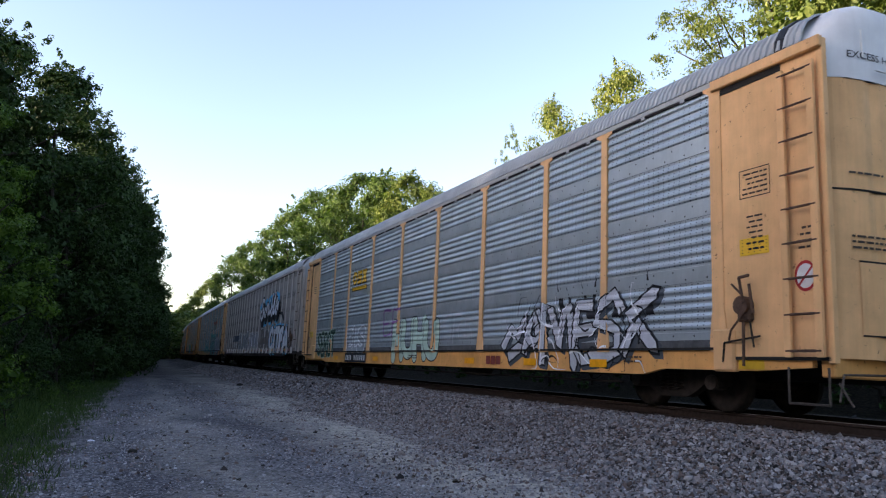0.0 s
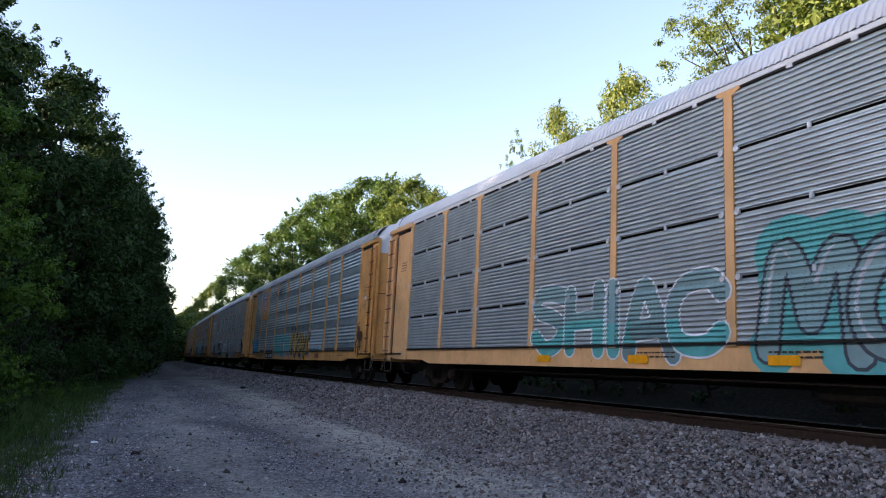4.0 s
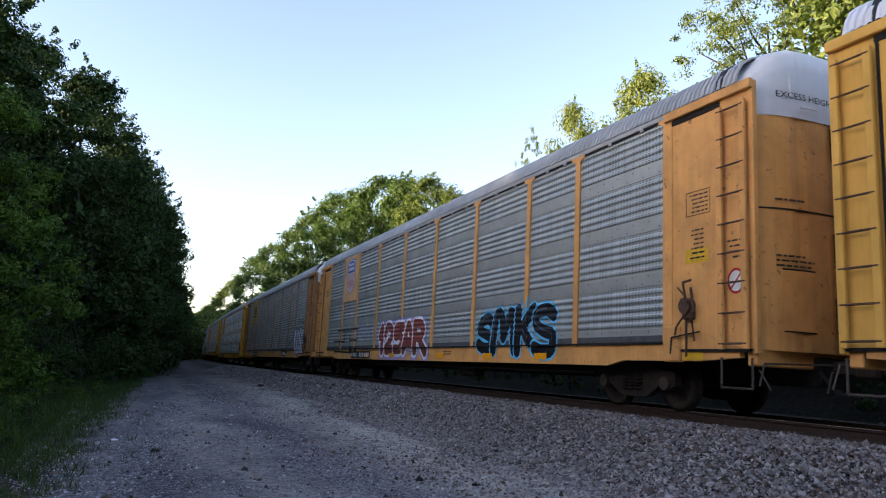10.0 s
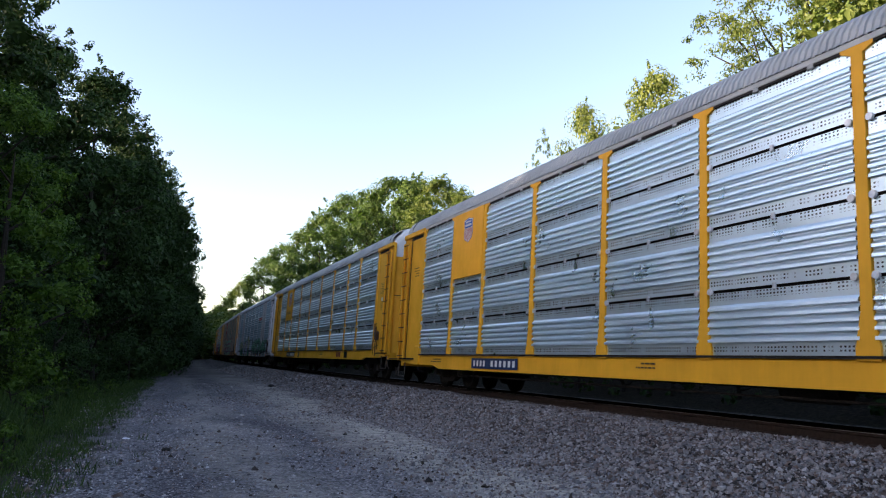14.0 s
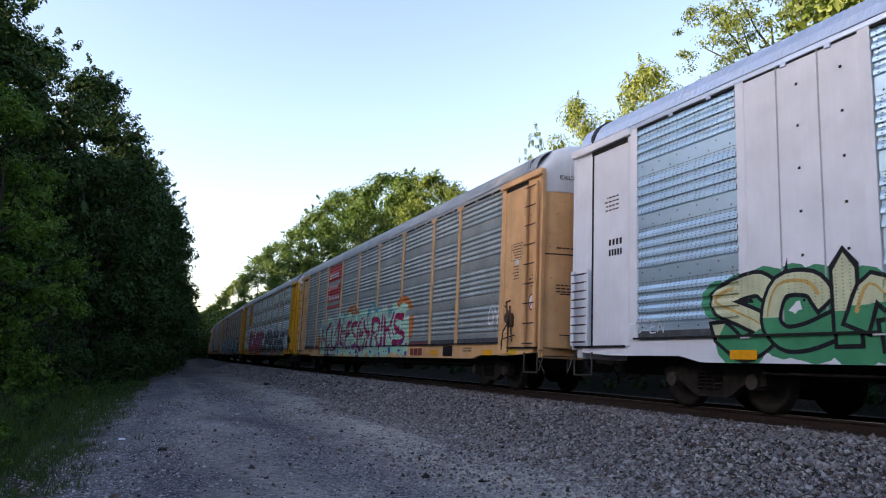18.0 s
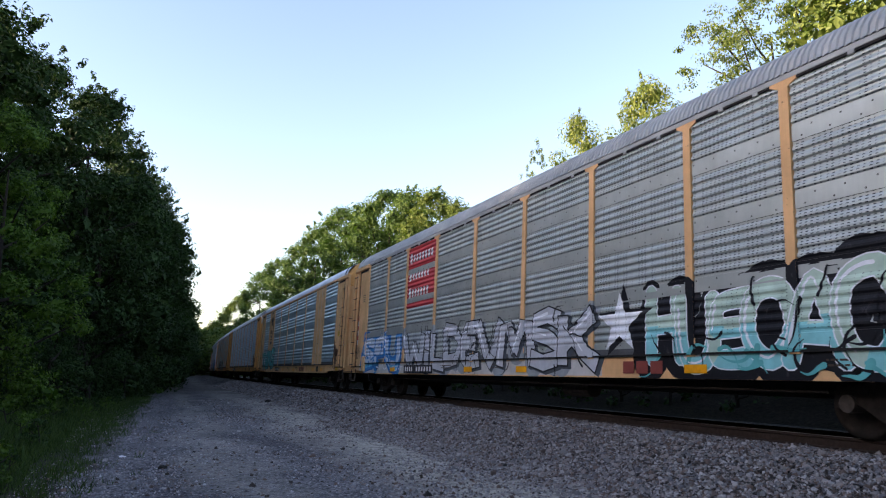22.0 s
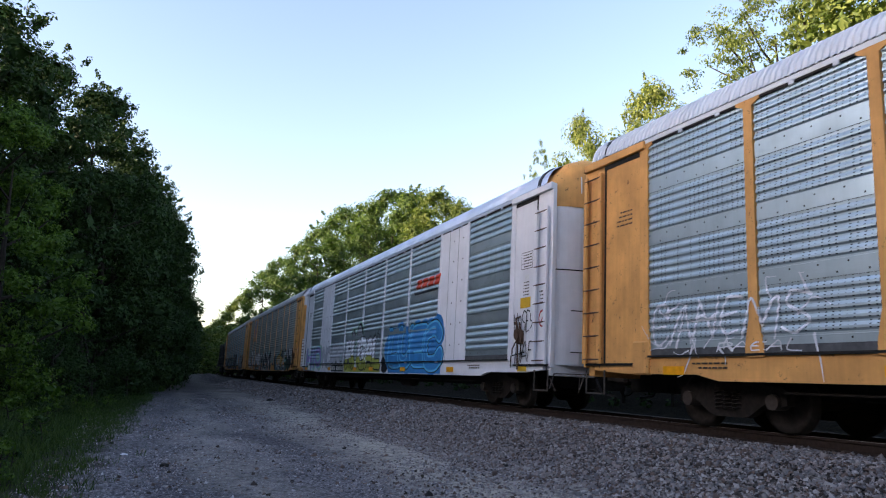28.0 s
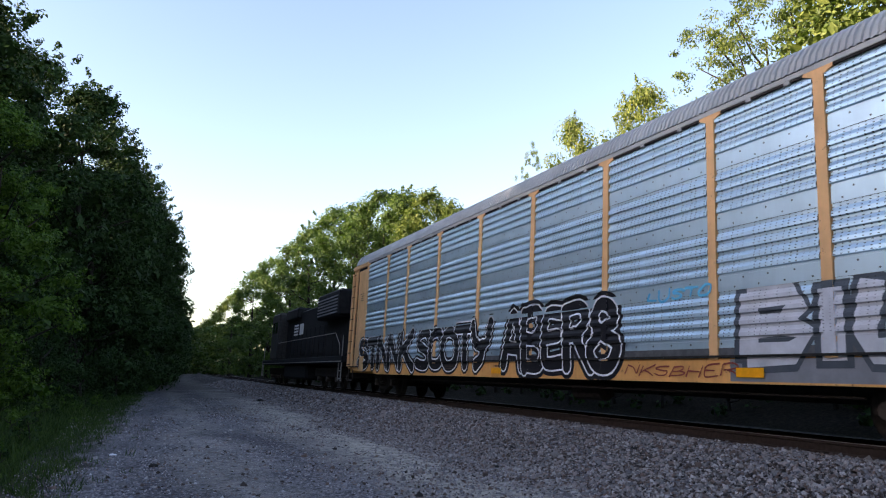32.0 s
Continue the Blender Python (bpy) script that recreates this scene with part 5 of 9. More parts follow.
SKY = spray("sky_blue", (0.10, 0.50, 0.78))
COBALT = spray("cobalt", (0.015, 0.13, 0.42))
DEEP = spray("deep_green", (0.015, 0.05, 0.03))
GREEN = spray("green", (0.05, 0.27, 0.13))
MAROON = spray("maroon", (0.19, 0.035, 0.07))
CRIMSON = spray("crimson", (0.40, 0.015, 0.09))
PINK = spray("pink_red", (0.62, 0.09, 0.15))
RUSTRED = spray("brick_red", (0.25, 0.06, 0.045))
ORANGE_S = spray("orange", (0.62, 0.17, 0.03))
LILAC = spray("lilac", (0.36, 0.30, 0.58))
OCHRE = spray("ochre", (0.52, 0.34, 0.10))
LIME = spray("yellow_green", (0.42, 0.44, 0.08))
EMBLEM_YELLOW = spray("emblem_yellow", (0.68, 0.40, 0.03))
EMBLEM_RED = spray("emblem_red", (0.50, 0.04, 0.045))
SIGNAL_RED = spray("signal_red", (0.65, 0.06, 0.02))


def halves(poly, axis, value, keep_low):
    """Cut a convex polygon of (y, z) at axis = value."""
    out = []
    n = len(poly)
    for i in range(n):
        p, q = poly[i], poly[(i + 1) % n]
        a, b = p[axis] - value, q[axis] - value
        if not keep_low:
            a, b = -a, -b
        if a <= 0:
            out.append(p)
        if (a < 0 < b) or (b < 0 < a):
            k = a / (a - b)
            out.append((p[0] + (q[0] - p[0]) * k, p[1] + (q[1] - p[1]) * k))
    return out


def band(poly, axis, lo, hi):
    vs = [p[axis] for p in poly]
    if max(vs) <= lo or min(vs) >= hi:
        return []
    if min(vs) < lo:
        poly = halves(poly, axis, lo, False)
    if len(poly) > 2 and max(vs) > hi:
        poly = halves(poly, axis, hi, True)
    return poly if len(poly) > 2 else []


def relief_of(spec):
    """Stretches along the car, each with its height profile (z, x outward)."""
    key = (spec["style"], spec["rows"], spec["plain"], spec["w"], spec["posts"])
    if key in CACHE:
        return CACHE[key]
    z0, z1 = 1.15, 5.11
    h = (z1 - z0) / spec["rows"]
    prof = [(SILL_LOW, 0.0), (1.13, 0.0)]
    for k in range(spec["rows"]):
        for x, z in panel_profile(spec["style"], h):
            if not prof or z0 + k * h + z > prof[-1][0] + 1e-4:
                prof.append((z0 + k * h + z, x))
    prof.append((5.6, -0.02))
    post = [(SILL_LOW, 0.0), (1.13, 0.0), (1.131, -0.036), (5.6, -0.036)]
    flat = [(SILL_LOW, 0.0), (1.13, 0.0), (1.131, -0.03), (5.6, -0.03)]
    endp = [(SILL_LOW + 0.1, 0.0), (1.0, 0.0), (1.001, -0.02), (5.6, -0.02)]
    cells, hw = [], spec["w"] / 2 + 0.004
    edges = spec["posts"]
    for i, p in enumerate(edges):
        if i == 0:
            cells.append((0.0, p - hw, endp))
        else:
            cells.append((edges[i - 1] + hw, p - hw, flat if (i - 1) in spec["plain"] else prof))
        cells.append((p - hw, p + hw, post))
    cells.append((edges[-1] + hw, BODY, endp))
    CACHE[key] = cells
    return cells


def mark(name, car, polys, mat, parent=None, lift=0.003, label="", flat=None):
    """Convex polygons of (distance from the car's front, height) laid on the side as one painted part."""
    spec = SPECS[car]
    verts, faces = [], []
    for i, poly in enumerate(polys):
        off = (lift[i] if isinstance(lift, list) else lift) + 0.00002 * (i % 40)
        if flat is not None:
            faces.append(tuple(range(len(verts), len(verts) + len(poly))))
            verts += [(SIDE_X + flat - off, Y0 + y, z) for y, z in poly]
            continue
        lo, hi = min(p[0] for p in poly), max(p[0] for p in poly)
        for a, b, prof in relief_of(spec):
            if b <= lo or a >= hi:
                continue
            strip_ = band(poly, 0, a, b)
            if not strip_:
                continue
            if prof[-1][1] == -0.036 and lo < a:
                # the post's flank, which faces along the train
                zs = [z for y, z in strip_ if y < a + 1e-6]
                z_lo, z_hi = max(min(zs, default=0), 1.132), max(zs, default=0)
                if z_hi > z_lo + 0.01:
                    faces.append(tuple(range(len(verts), len(verts) + 4)))
                    verts += [(SIDE_X + x, Y0 + a - off * 0.5, z) for x, z in ((0.0, z_lo), (-0.036 - off, z_lo), (-0.036 - off, z_hi), (0.0, z_hi))]
            for (za, xa), (zb, xb) in zip(prof, prof[1:]):
                bit = band(strip_, 1, za, zb)
                if not bit:
                    continue
                base = len(verts)
                for y, z in bit:
                    k = (z - za) / (zb - za)
                    verts.append((SIDE_X + xa + (xb - xa) * k - off, Y0 + y, z))
                faces.append(tuple(range(base, base + len(bit))))
    me = bpy.data.meshes.new(name)
    me.from_pydata(verts, [], faces)
    me.materials.append(mat)
    ob = part(name, me, mat, parent or car, label)
    if len(polys) > 2:
        tagged(ob, kind="stuff")
    if spec["low"] and parent is None:
        ob.matrix_basis = LOW
    return ob


def rect(a, b, z0, z1, skew=0.0):
    return [(a, z0), (b, z0), (b + skew, z1), (a + skew, z1)]


def disc(y, z, ry, rz, n=12):
    return [(y + ry * math.cos(6.28318 * k / n), z + rz * math.sin(6.28318 * k / n)) for k in range(n)]


def stroke(p, q, w, caps=True):
    dy, dz = q[0] - p[0], q[1] - p[1]
    L = math.hypot(dy, dz) or 1e-6
    ny, nz = -dz / L * w / 2, dy / L * w / 2
    quad = [(p[0] + ny, p[1] + nz), (p[0] - ny, p[1] - nz), (q[0] - ny, q[1] - nz), (q[0] + ny, q[1] + nz)]
    return [quad] + ([disc(p[0], p[1], w / 2, w / 2, 8), disc(q[0], q[1], w / 2, w / 2, 8)] if caps else [])


# strokes of upright letters through a unit cell, read from the camera's side; thick, rounded or cut by the pieces below
GLYPH = {}
GLYPH["A"] = (((0.08, 0.0), (0.34, 0.72), (0.52, 1.0), (0.70, 0.70), (0.94, 0.0)), ((0.26, 0.34), (0.78, 0.36)))
GLYPH["B"] = (((0.14, 0.02), (0.14, 0.98)), ((0.14, 0.96), (0.66, 0.98), (0.82, 0.78), (0.62, 0.55), (0.20, 0.53)), ((0.60, 0.54), (0.92, 0.36), (0.78, 0.06), (0.14, 0.03)))
GLYPH["C"] = (((0.90, 0.80), (0.66, 0.98), (0.28, 0.90), (0.10, 0.52), (0.24, 0.10), (0.62, 0.02), (0.92, 0.22)),)
GLYPH["D"] = (((0.14, 0.02), (0.14, 0.98)), ((0.14, 0.97), (0.62, 0.92), (0.90, 0.55), (0.72, 0.12), (0.14, 0.03)))
GLYPH["E"] = (((0.90, 0.96), (0.26, 0.94), (0.14, 0.60), (0.16, 0.16), (0.40, 0.03), (0.92, 0.06)), ((0.16, 0.52), (0.72, 0.54)))
GLYPH["F"] = (((0.92, 0.92), (0.50, 0.99), (0.18, 0.90), (0.16, 0.02)), ((0.18, 0.54), (0.74, 0.56)))
GLYPH["G"] = (((0.90, 0.84), (0.58, 0.99), (0.20, 0.84), (0.10, 0.42), (0.32, 0.05), (0.72, 0.05), (0.90, 0.42), (0.56, 0.46)),)
GLYPH["H"] = (((0.14, 0.0), (0.16, 1.0)), ((0.84, 0.0), (0.84, 1.0)), ((0.16, 0.52), (0.84, 0.50)))
GLYPH["I"] = (((0.5, 0.0), (0.5, 1.0)),)
GLYPH["K"] = (((0.14, 0.0), (0.16, 1.0)), ((0.90, 1.0), (0.46, 0.62), (0.18, 0.44)), ((0.42, 0.58), (0.66, 0.26), (0.98, 0.0)))
GLYPH["L"] = (((0.20, 1.0), (0.16, 0.30), (0.26, 0.06), (0.92, 0.05)),)
GLYPH["M"] = (((0.06, 0.0), (0.16, 0.96), (0.34, 0.94), (0.50, 0.34)), ((0.50, 0.34), (0.66, 0.94), (0.84, 0.96), (0.94, 0.0)))
GLYPH["N"] = (((0.12, 0.0), (0.14, 0.98)), ((0.16, 0.94), (0.46, 0.62), (0.84, 0.04)), ((0.86, 0.02), (0.86, 1.0)))
GLYPH["O"] = (((0.50, 0.99), (0.18, 0.84), (0.08, 0.48), (0.22, 0.10), (0.54, 0.01), (0.84, 0.18), (0.92, 0.54), (0.78, 0.88), (0.50, 0.99)),)
GLYPH["P"] = (((0.16, 0.0), (0.16, 0.98)), ((0.14, 0.96), (0.62, 0.99), (0.90, 0.74), (0.64, 0.46), (0.18, 0.44)))
GLYPH["R"] = (((0.14, 0.0), (0.16, 0.96)), ((0.12, 0.94), (0.60, 0.99), (0.86, 0.76), (0.62, 0.52), (0.22, 0.48)), ((0.48, 0.50), (0.68, 0.26), (0.96, 0.0)))
GLYPH["S"] = (((0.90, 0.86), (0.60, 0.99), (0.22, 0.90), (0.16, 0.66), (0.52, 0.52), (0.86, 0.36), (0.78, 0.10), (0.42, 0.01), (0.08, 0.14)),)
GLYPH["T"] = (((0.04, 0.94), (0.96, 0.97)), ((0.50, 0.95), (0.52, 0.0)))
GLYPH["U"] = (((0.12, 1.0), (0.12, 0.36), (0.34, 0.03), (0.66, 0.03), (0.86, 0.36), (0.86, 1.0)),)
GLYPH["V"] = (((0.06, 1.0), (0.34, 0.30), (0.50, 0.0), (0.66, 0.30), (0.94, 1.0)),)
GLYPH["W"] = (((0.04, 1.0), (0.16, 0.10), (0.30, 0.06), (0.50, 0.66)), ((0.50, 0.66), (0.70, 0.06), (0.84, 0.10), (0.96, 1.0)))
GLYPH["Y"] = (((0.08, 1.0), (0.20, 0.62), (0.52, 0.46), (0.82, 0.62), (0.92, 1.0)), ((0.62, 0.50), (0.56, 0.20), (0.28, 0.0)))
GLYPH["1"] = (((0.10, 0.66), (0.44, 0.96), (0.56, 0.92), (0.54, 0.0)),)
GLYPH["2"] = (((0.08, 0.72), (0.30, 0.97), (0.70, 0.94), (0.82, 0.66), (0.46, 0.34), (0.12, 0.06), (0.94, 0.06)),)
GLYPH["5"] = (((0.90, 0.94), (0.26, 0.96), (0.20, 0.56), (0.60, 0.60), (0.90, 0.38), (0.72, 0.06), (0.10, 0.06)),)
GLYPH["8"] = (((0.50, 0.54), (0.18, 0.72), (0.32, 0.97), (0.68, 0.97), (0.82, 0.72), (0.50, 0.54), (0.10, 0.30), (0.28, 0.02), (0.72, 0.02), (0.90, 0.30), (0.50, 0.54)),)
GLYPH["/"] = (((0.1, 0.0), (0.55, 0.55), (0.35, 0.75), (0.95, 1.0)), ((0.55, 0.55), (0.95, 0.2)))
GLYPH["~"] = (((0.04, 0.25), (0.30, 0.75), (0.62, 0.40), (0.96, 0.80)), ((0.3, 0.05), (0.75, 0.2)))
WIDE = {"I": 0.55, "1": 0.6, "M": 1.25, "W": 1.25, "T": 0.95, "/": 0.9, "E": 0.9, "L": 0.85, "F": 0.85}


def smooth_line(pts, n=4):
    """A soft curve through the points."""
    if len(pts) < 3:
        return list(pts)
    q = [np.array(p, float) for p in pts]
    closed = np.linalg.norm(q[0] - q[-1]) < 1e-4
    q = [q[-2] if closed else 2 * q[0] - q[1]] + q + [q[1] if closed else 2 * q[-1] - q[-2]]
    out = []
    for p0, p1, p2, p3 in zip(q, q[1:], q[2:], q[3:]):
        for k in range(n):
            t = k / n
            out.append(tuple(0.5 * (2 * p1 + (p2 - p0) * t + (2 * p0 - 5 * p1 + 4 * p2 - p3) * t * t + (3 * p1 - p0 - 3 * p2 + p3) * t ** 3)))
    return out + [tuple(q[-2])]


def ribbon(pts, w, grow=0.0, taper=0.0, cap="round", flare=0.0):
    """Quads along a line, w wide; taper thins its far end, flare widens both ends; grow adds to every side."""
    n = len(pts)
    left, right, out = [], [], []
    for i, p in enumerate(pts):
        a, b = pts[max(i - 1, 0)], pts[min(i + 1, n - 1)]
        d = np.array((b[0] - a[0], b[1] - a[1]))
        d /= np.linalg.norm(d) or 1.0
        k = i / (n - 1)
        half = w / 2 * (1 - taper * k + flare * (2 * k - 1) ** 2) + grow
        if cap != "round" and i in (0, n - 1):
            p = (p[0] + d[0] * (grow + w * 0.12) * (-1 if i == 0 else 1), p[1] + d[1] * (grow + w * 0.12) * (-1 if i == 0 else 1))
        left.append((p[0] - d[1] * half, p[1] + d[0] * half))
        right.append((p[0] + d[1] * half, p[1] - d[0] * half))
    for i in range(n - 1):
        out.append([left[i], right[i], right[i + 1], left[i + 1]])
    if cap == "round":
        r0, r1 = w / 2 * (1 + flare) + grow, w / 2 * (1 - taper + flare) + grow
        out += [disc(*pts[0], r0, r0, 10), disc(*pts[-1], max(r1, 0.01), max(r1, 0.01), 10)]
    elif cap == "point":
        p, q = pts[-1], pts[-2]
        d = np.array((p[0] - q[0], p[1] - q[1]))
        d /= np.linalg.norm(d) or 1.0
        reach = w * 0.9 + grow * 1.6
        out.append([left[-1], right[-1], (p[0] + d[0] * reach, p[1] + d[1] * reach)])
    # quads at tight bends are cut in two, so that every polygon stays convex
    flat = []
    for f in out:
        flat += [[f[0], f[1], f[2]], [f[0], f[2], f[3]]] if len(f) == 4 else [f]
    return flat


def spell(text, a, b, z0, z1, rng, wild=0.04, lean=0.0, crowd=1.12, rise=0.1, curve=True):
    """Lines of each letter, set between a and b; b is where reading begins."""
    total = sum(WIDE.get(ch, 1.0) for ch in text)
    unit, y, out = (b - a) / total, b, []
    for ch in text:
        wide = unit * WIDE.get(ch, 1.0)
        lo, hi = z0 + rng.uniform(0, rise) * (z1 - z0), z1 - rng.uniform(0, rise) * (z1 - z0)
        tilt = lean + rng.uniform(-0.06, 0.06)
        lines = []
        for line in GLYPH[ch]:
            pts = [(x + rng.uniform(-wild, wild), z + rng.uniform(-wild, wild)) for x, z in line]
            if line[0] == line[-1]:
                pts[-1] = pts[0]
            pts = smooth_line(pts) if curve else pts
            lines.append([(y - wide * (0.5 + (x - 0.5) * crowd + tilt * (z - 0.5)), lo + (hi - lo) * z) for x, z in pts])
        out.append(lines)
        y -= wide
    return out, unit


def graf(car, text, a, b, z0, z1, fill, outline, seed, fat=0.30, rim=0.05, glow=None, glow_w=0.07, back=None, shade=None, drop=(-0.12, -0.10), accent=None, low=None, cut=0.45,
         curve=True, cap="round", wild=0.04, lean=0.0, crowd=1.12, rise=0.12, taper=0.0, flare=0.12, spikes=0, label=""):
    """Spray-painted lettering, letter over letter: cloud, glow, drop shadow, outline, fill, a second fill low down, shines."""
    rng = np.random.default_rng(seed)
    z0 = max(z0, 0.77)
    unit = (b - a) / sum(WIDE.get(ch, 1.0) for ch in text)
    w = min(unit * fat * 0.74, (z1 - z0) * 0.22)
    pad = w / 2 + rim
    chars, unit = spell(text, a + pad * 0.6, b - pad * 0.6, z0 + pad, z1 - pad, rng, wild, lean, crowd, rise, curve)
    label = label or "spray-painted graffiti lettering"
    kw = {"taper": taper, "cap": cap, "flare": flare}
    root = None
    if back is not None:
        cloud = []
        for lines in chars:
            for pts in lines:
                for y, z in pts[::3]:
                    r = rng.uniform(0.18, 0.30) * (z1 - z0)
                    cloud.append(disc(y + rng.uniform(-0.1, 0.1), max(z0 + r * 0.6, min(z, z1 - r * 0.3)), r * 1.15, r, 12))
        root = mark("graffiti", car, cloud, back, None, 0.0022, label)
    if glow is not None:
        g = mark("glow", car, [f for lines in chars for pts in lines for f in ribbon(pts, w, rim + glow_w, **kw)], glow, root, 0.0036, "" if root else label)
        root = root or g
    if shade is not None:
        polys = []
        for k in (0.35, 0.7, 1.0):
            polys += [[(y + drop[0] * k, z + drop[1] * k) for y, z in f] for lines in chars for pts in lines for f in ribbon(pts, w, rim, **kw)]
        g = mark("shadow_layer", car, polys, shade, root, 0.0048, "" if root else label)
        root = root or g
    edge, body, under, shine, e_lift, b_lift, u_lift = [], [], [], [], [], [], []
    for k, lines in enumerate(chars):
        for pts in lines:
            e, f = ribbon(pts, w, rim, **kw), ribbon(pts, w, **kw)
            edge += e
            body += f
            e_lift += [0.0062 + 0.0017 * k] * len(e)
            b_lift += [0.0070 + 0.0017 * k] * len(f)
            if low is not None:
                lows = [q for q in (band(t, 1, 0.0, z0 + (z1 - z0) * (cut + 0.05 * math.sin(5 * t[0][0]))) for t in f) if q]
                under += lows
                u_lift += [0.0074 + 0.0017 * k] * len(lows)
            if accent is not None and len(pts) > 2:
                i0, i1 = int(len(pts) * rng.uniform(0.05, 0.3)), int(len(pts) * rng.uniform(0.45, 0.8))
                if i1 - i0 > 1:
                    shine += ribbon([(y + w * 0.18, z + w * 0.12) for y, z in pts[i0:i1]], w * 0.22, taper=0.6)
    for k in range(spikes):
        y = rng.uniform(a, b)
        edge.append([(y - 0.10, z1 - 0.5), (y + 0.10, z1 - 0.5), (y + rng.uniform(-0.35, 0.35), z1 + rng.uniform(0.0, 0.35))])
        e_lift.append(0.0058)
    line_ob = mark("outline", car, edge, outline, root, e_lift, "" if root else label)
    root = root or line_ob
    mark("fill", car, body, fill, root, b_lift)
    top = 0.0080 + 0.0017 * len(chars)
    if under:
        mark("low_fill", car, under, low, root, u_lift)
    if shine:
        mark("highlight", car, shine, accent, root, top)
    return root


def scrawl(car, text, a, b, z0, z1, ink, seed, w=0.035, lean=0.2, label=""):
    """Thin hand-written lines."""
    rng = np.random.default_rng(seed)
    chars, _ = spell(text, a, b, z0, z1, rng, 0.07, lean, 1.0, 0.25)
    polys = [f for lines in chars for pts in lines for f in ribbon(pts, w, taper=0.3)]
    return mark("graffiti_tag", car, polys, ink, None, 0.018, label or "thin hand-drawn graffiti tag")


def script_line(text_box, points, n=6):
    """A long curve in a box (a, b, z0, z1); x runs along the reading direction."""
    a, b, z0, z1 = text_box
    return [(b - (b - a) * x, z0 + (z1 - z0) * z) for x, z in smooth_line(points, n)]


def blobs(car, a, b, z0, z1, n, mat, seed, lift=0.0018, label=""):
    rng = np.random.default_rng(seed)
    z0 = max(z0, 0.76)
    out = []
    for k in range(n):
        r = (z1 - z0) * rng.uniform(0.22, 0.45)
        out.append(disc(a + (b - a) * (k + 0.5) / n + rng.uniform(-0.2, 0.2), rng.uniform(z0 + r, z1 - r), r * rng.uniform(0.9, 1.5), r, 16))
    return mark("graffiti", car, out, mat, None, lift, label or "soft patches of sprayed colour")


def bars(a, b, z0, z1, n, gap=0.3):
    """Upright bars in place of characters."""
    w = (b - a) / (n - gap)
    return [rect(a + k * w, a + k * w + w * (1 - gap), z0, z1) for k in range(n)]


def number_plate(car, a, b, z0, z1, plate=INK):
    base = mark("number_plate", car, [rect(a, b, z0, z1)], plate, None, 0.026, "black stencil plate with white bars")
    h = (z1 - z0) * 0.22
    g = b - a
    mark("stencil", car, bars(a + g * 0.05, a + g * 0.55, z0 + h, z1 - h, 6, 0.45) + bars(a + g * 0.68, b - g * 0.05, z0 + h, z1 - h, 4, 0.45), LEDGER, base, 0.0285)


def initials(car, a, b, z0, z1, mat):
    """Owner's mark on the sill, as three plain blocks."""
    mark("owner_mark", car, bars(a, b, z0, z1, 3, 0.18), mat, None, 0.0265, "three faded painted blocks on the sill")


def reflectors(car, spots, z=0.9, mat=None):
    for y in spots:
        mark("reflector", car, [rect(y - 0.26, y + 0.26, z - 0.07, z + 0.07)], mat or YPATCH, None, 0.0275)


def words(text, a, b, z0, z1, shear=0.0, fat=0.003):
    """Triangles of lettering between a and b, read from the camera's side."""
    c = bpy.data.curves.new("lettering", "FONT")
    c.body, c.resolution_u, c.shear, c.offset = text, 3, shear, fat
    ob = bpy.data.objects.new("lettering", c)
    scene.collection.objects.link(ob)
    me = ob.to_mesh()
    me.calc_loop_triangles()
    vs = [tuple(v.co) for v in me.vertices]
    tris = [tuple(t.vertices) for t in me.loop_triangles]
    ob.to_mesh_clear()
    bpy.data.objects.remove(ob)
    bpy.data.curves.remove(c)
    x0, x1 = min(v[0] for v in vs), max(v[0] for v in vs)
    y0, y1 = min(v[1] for v in vs), max(v[1] for v in vs)
    return [[(b - (b - a) * (vs[i][0] - x0) / (x1 - x0), z0 + (z1 - z0) * (vs[i][1] - y0) / (y1 - y0)) for i in t] for t in tris]


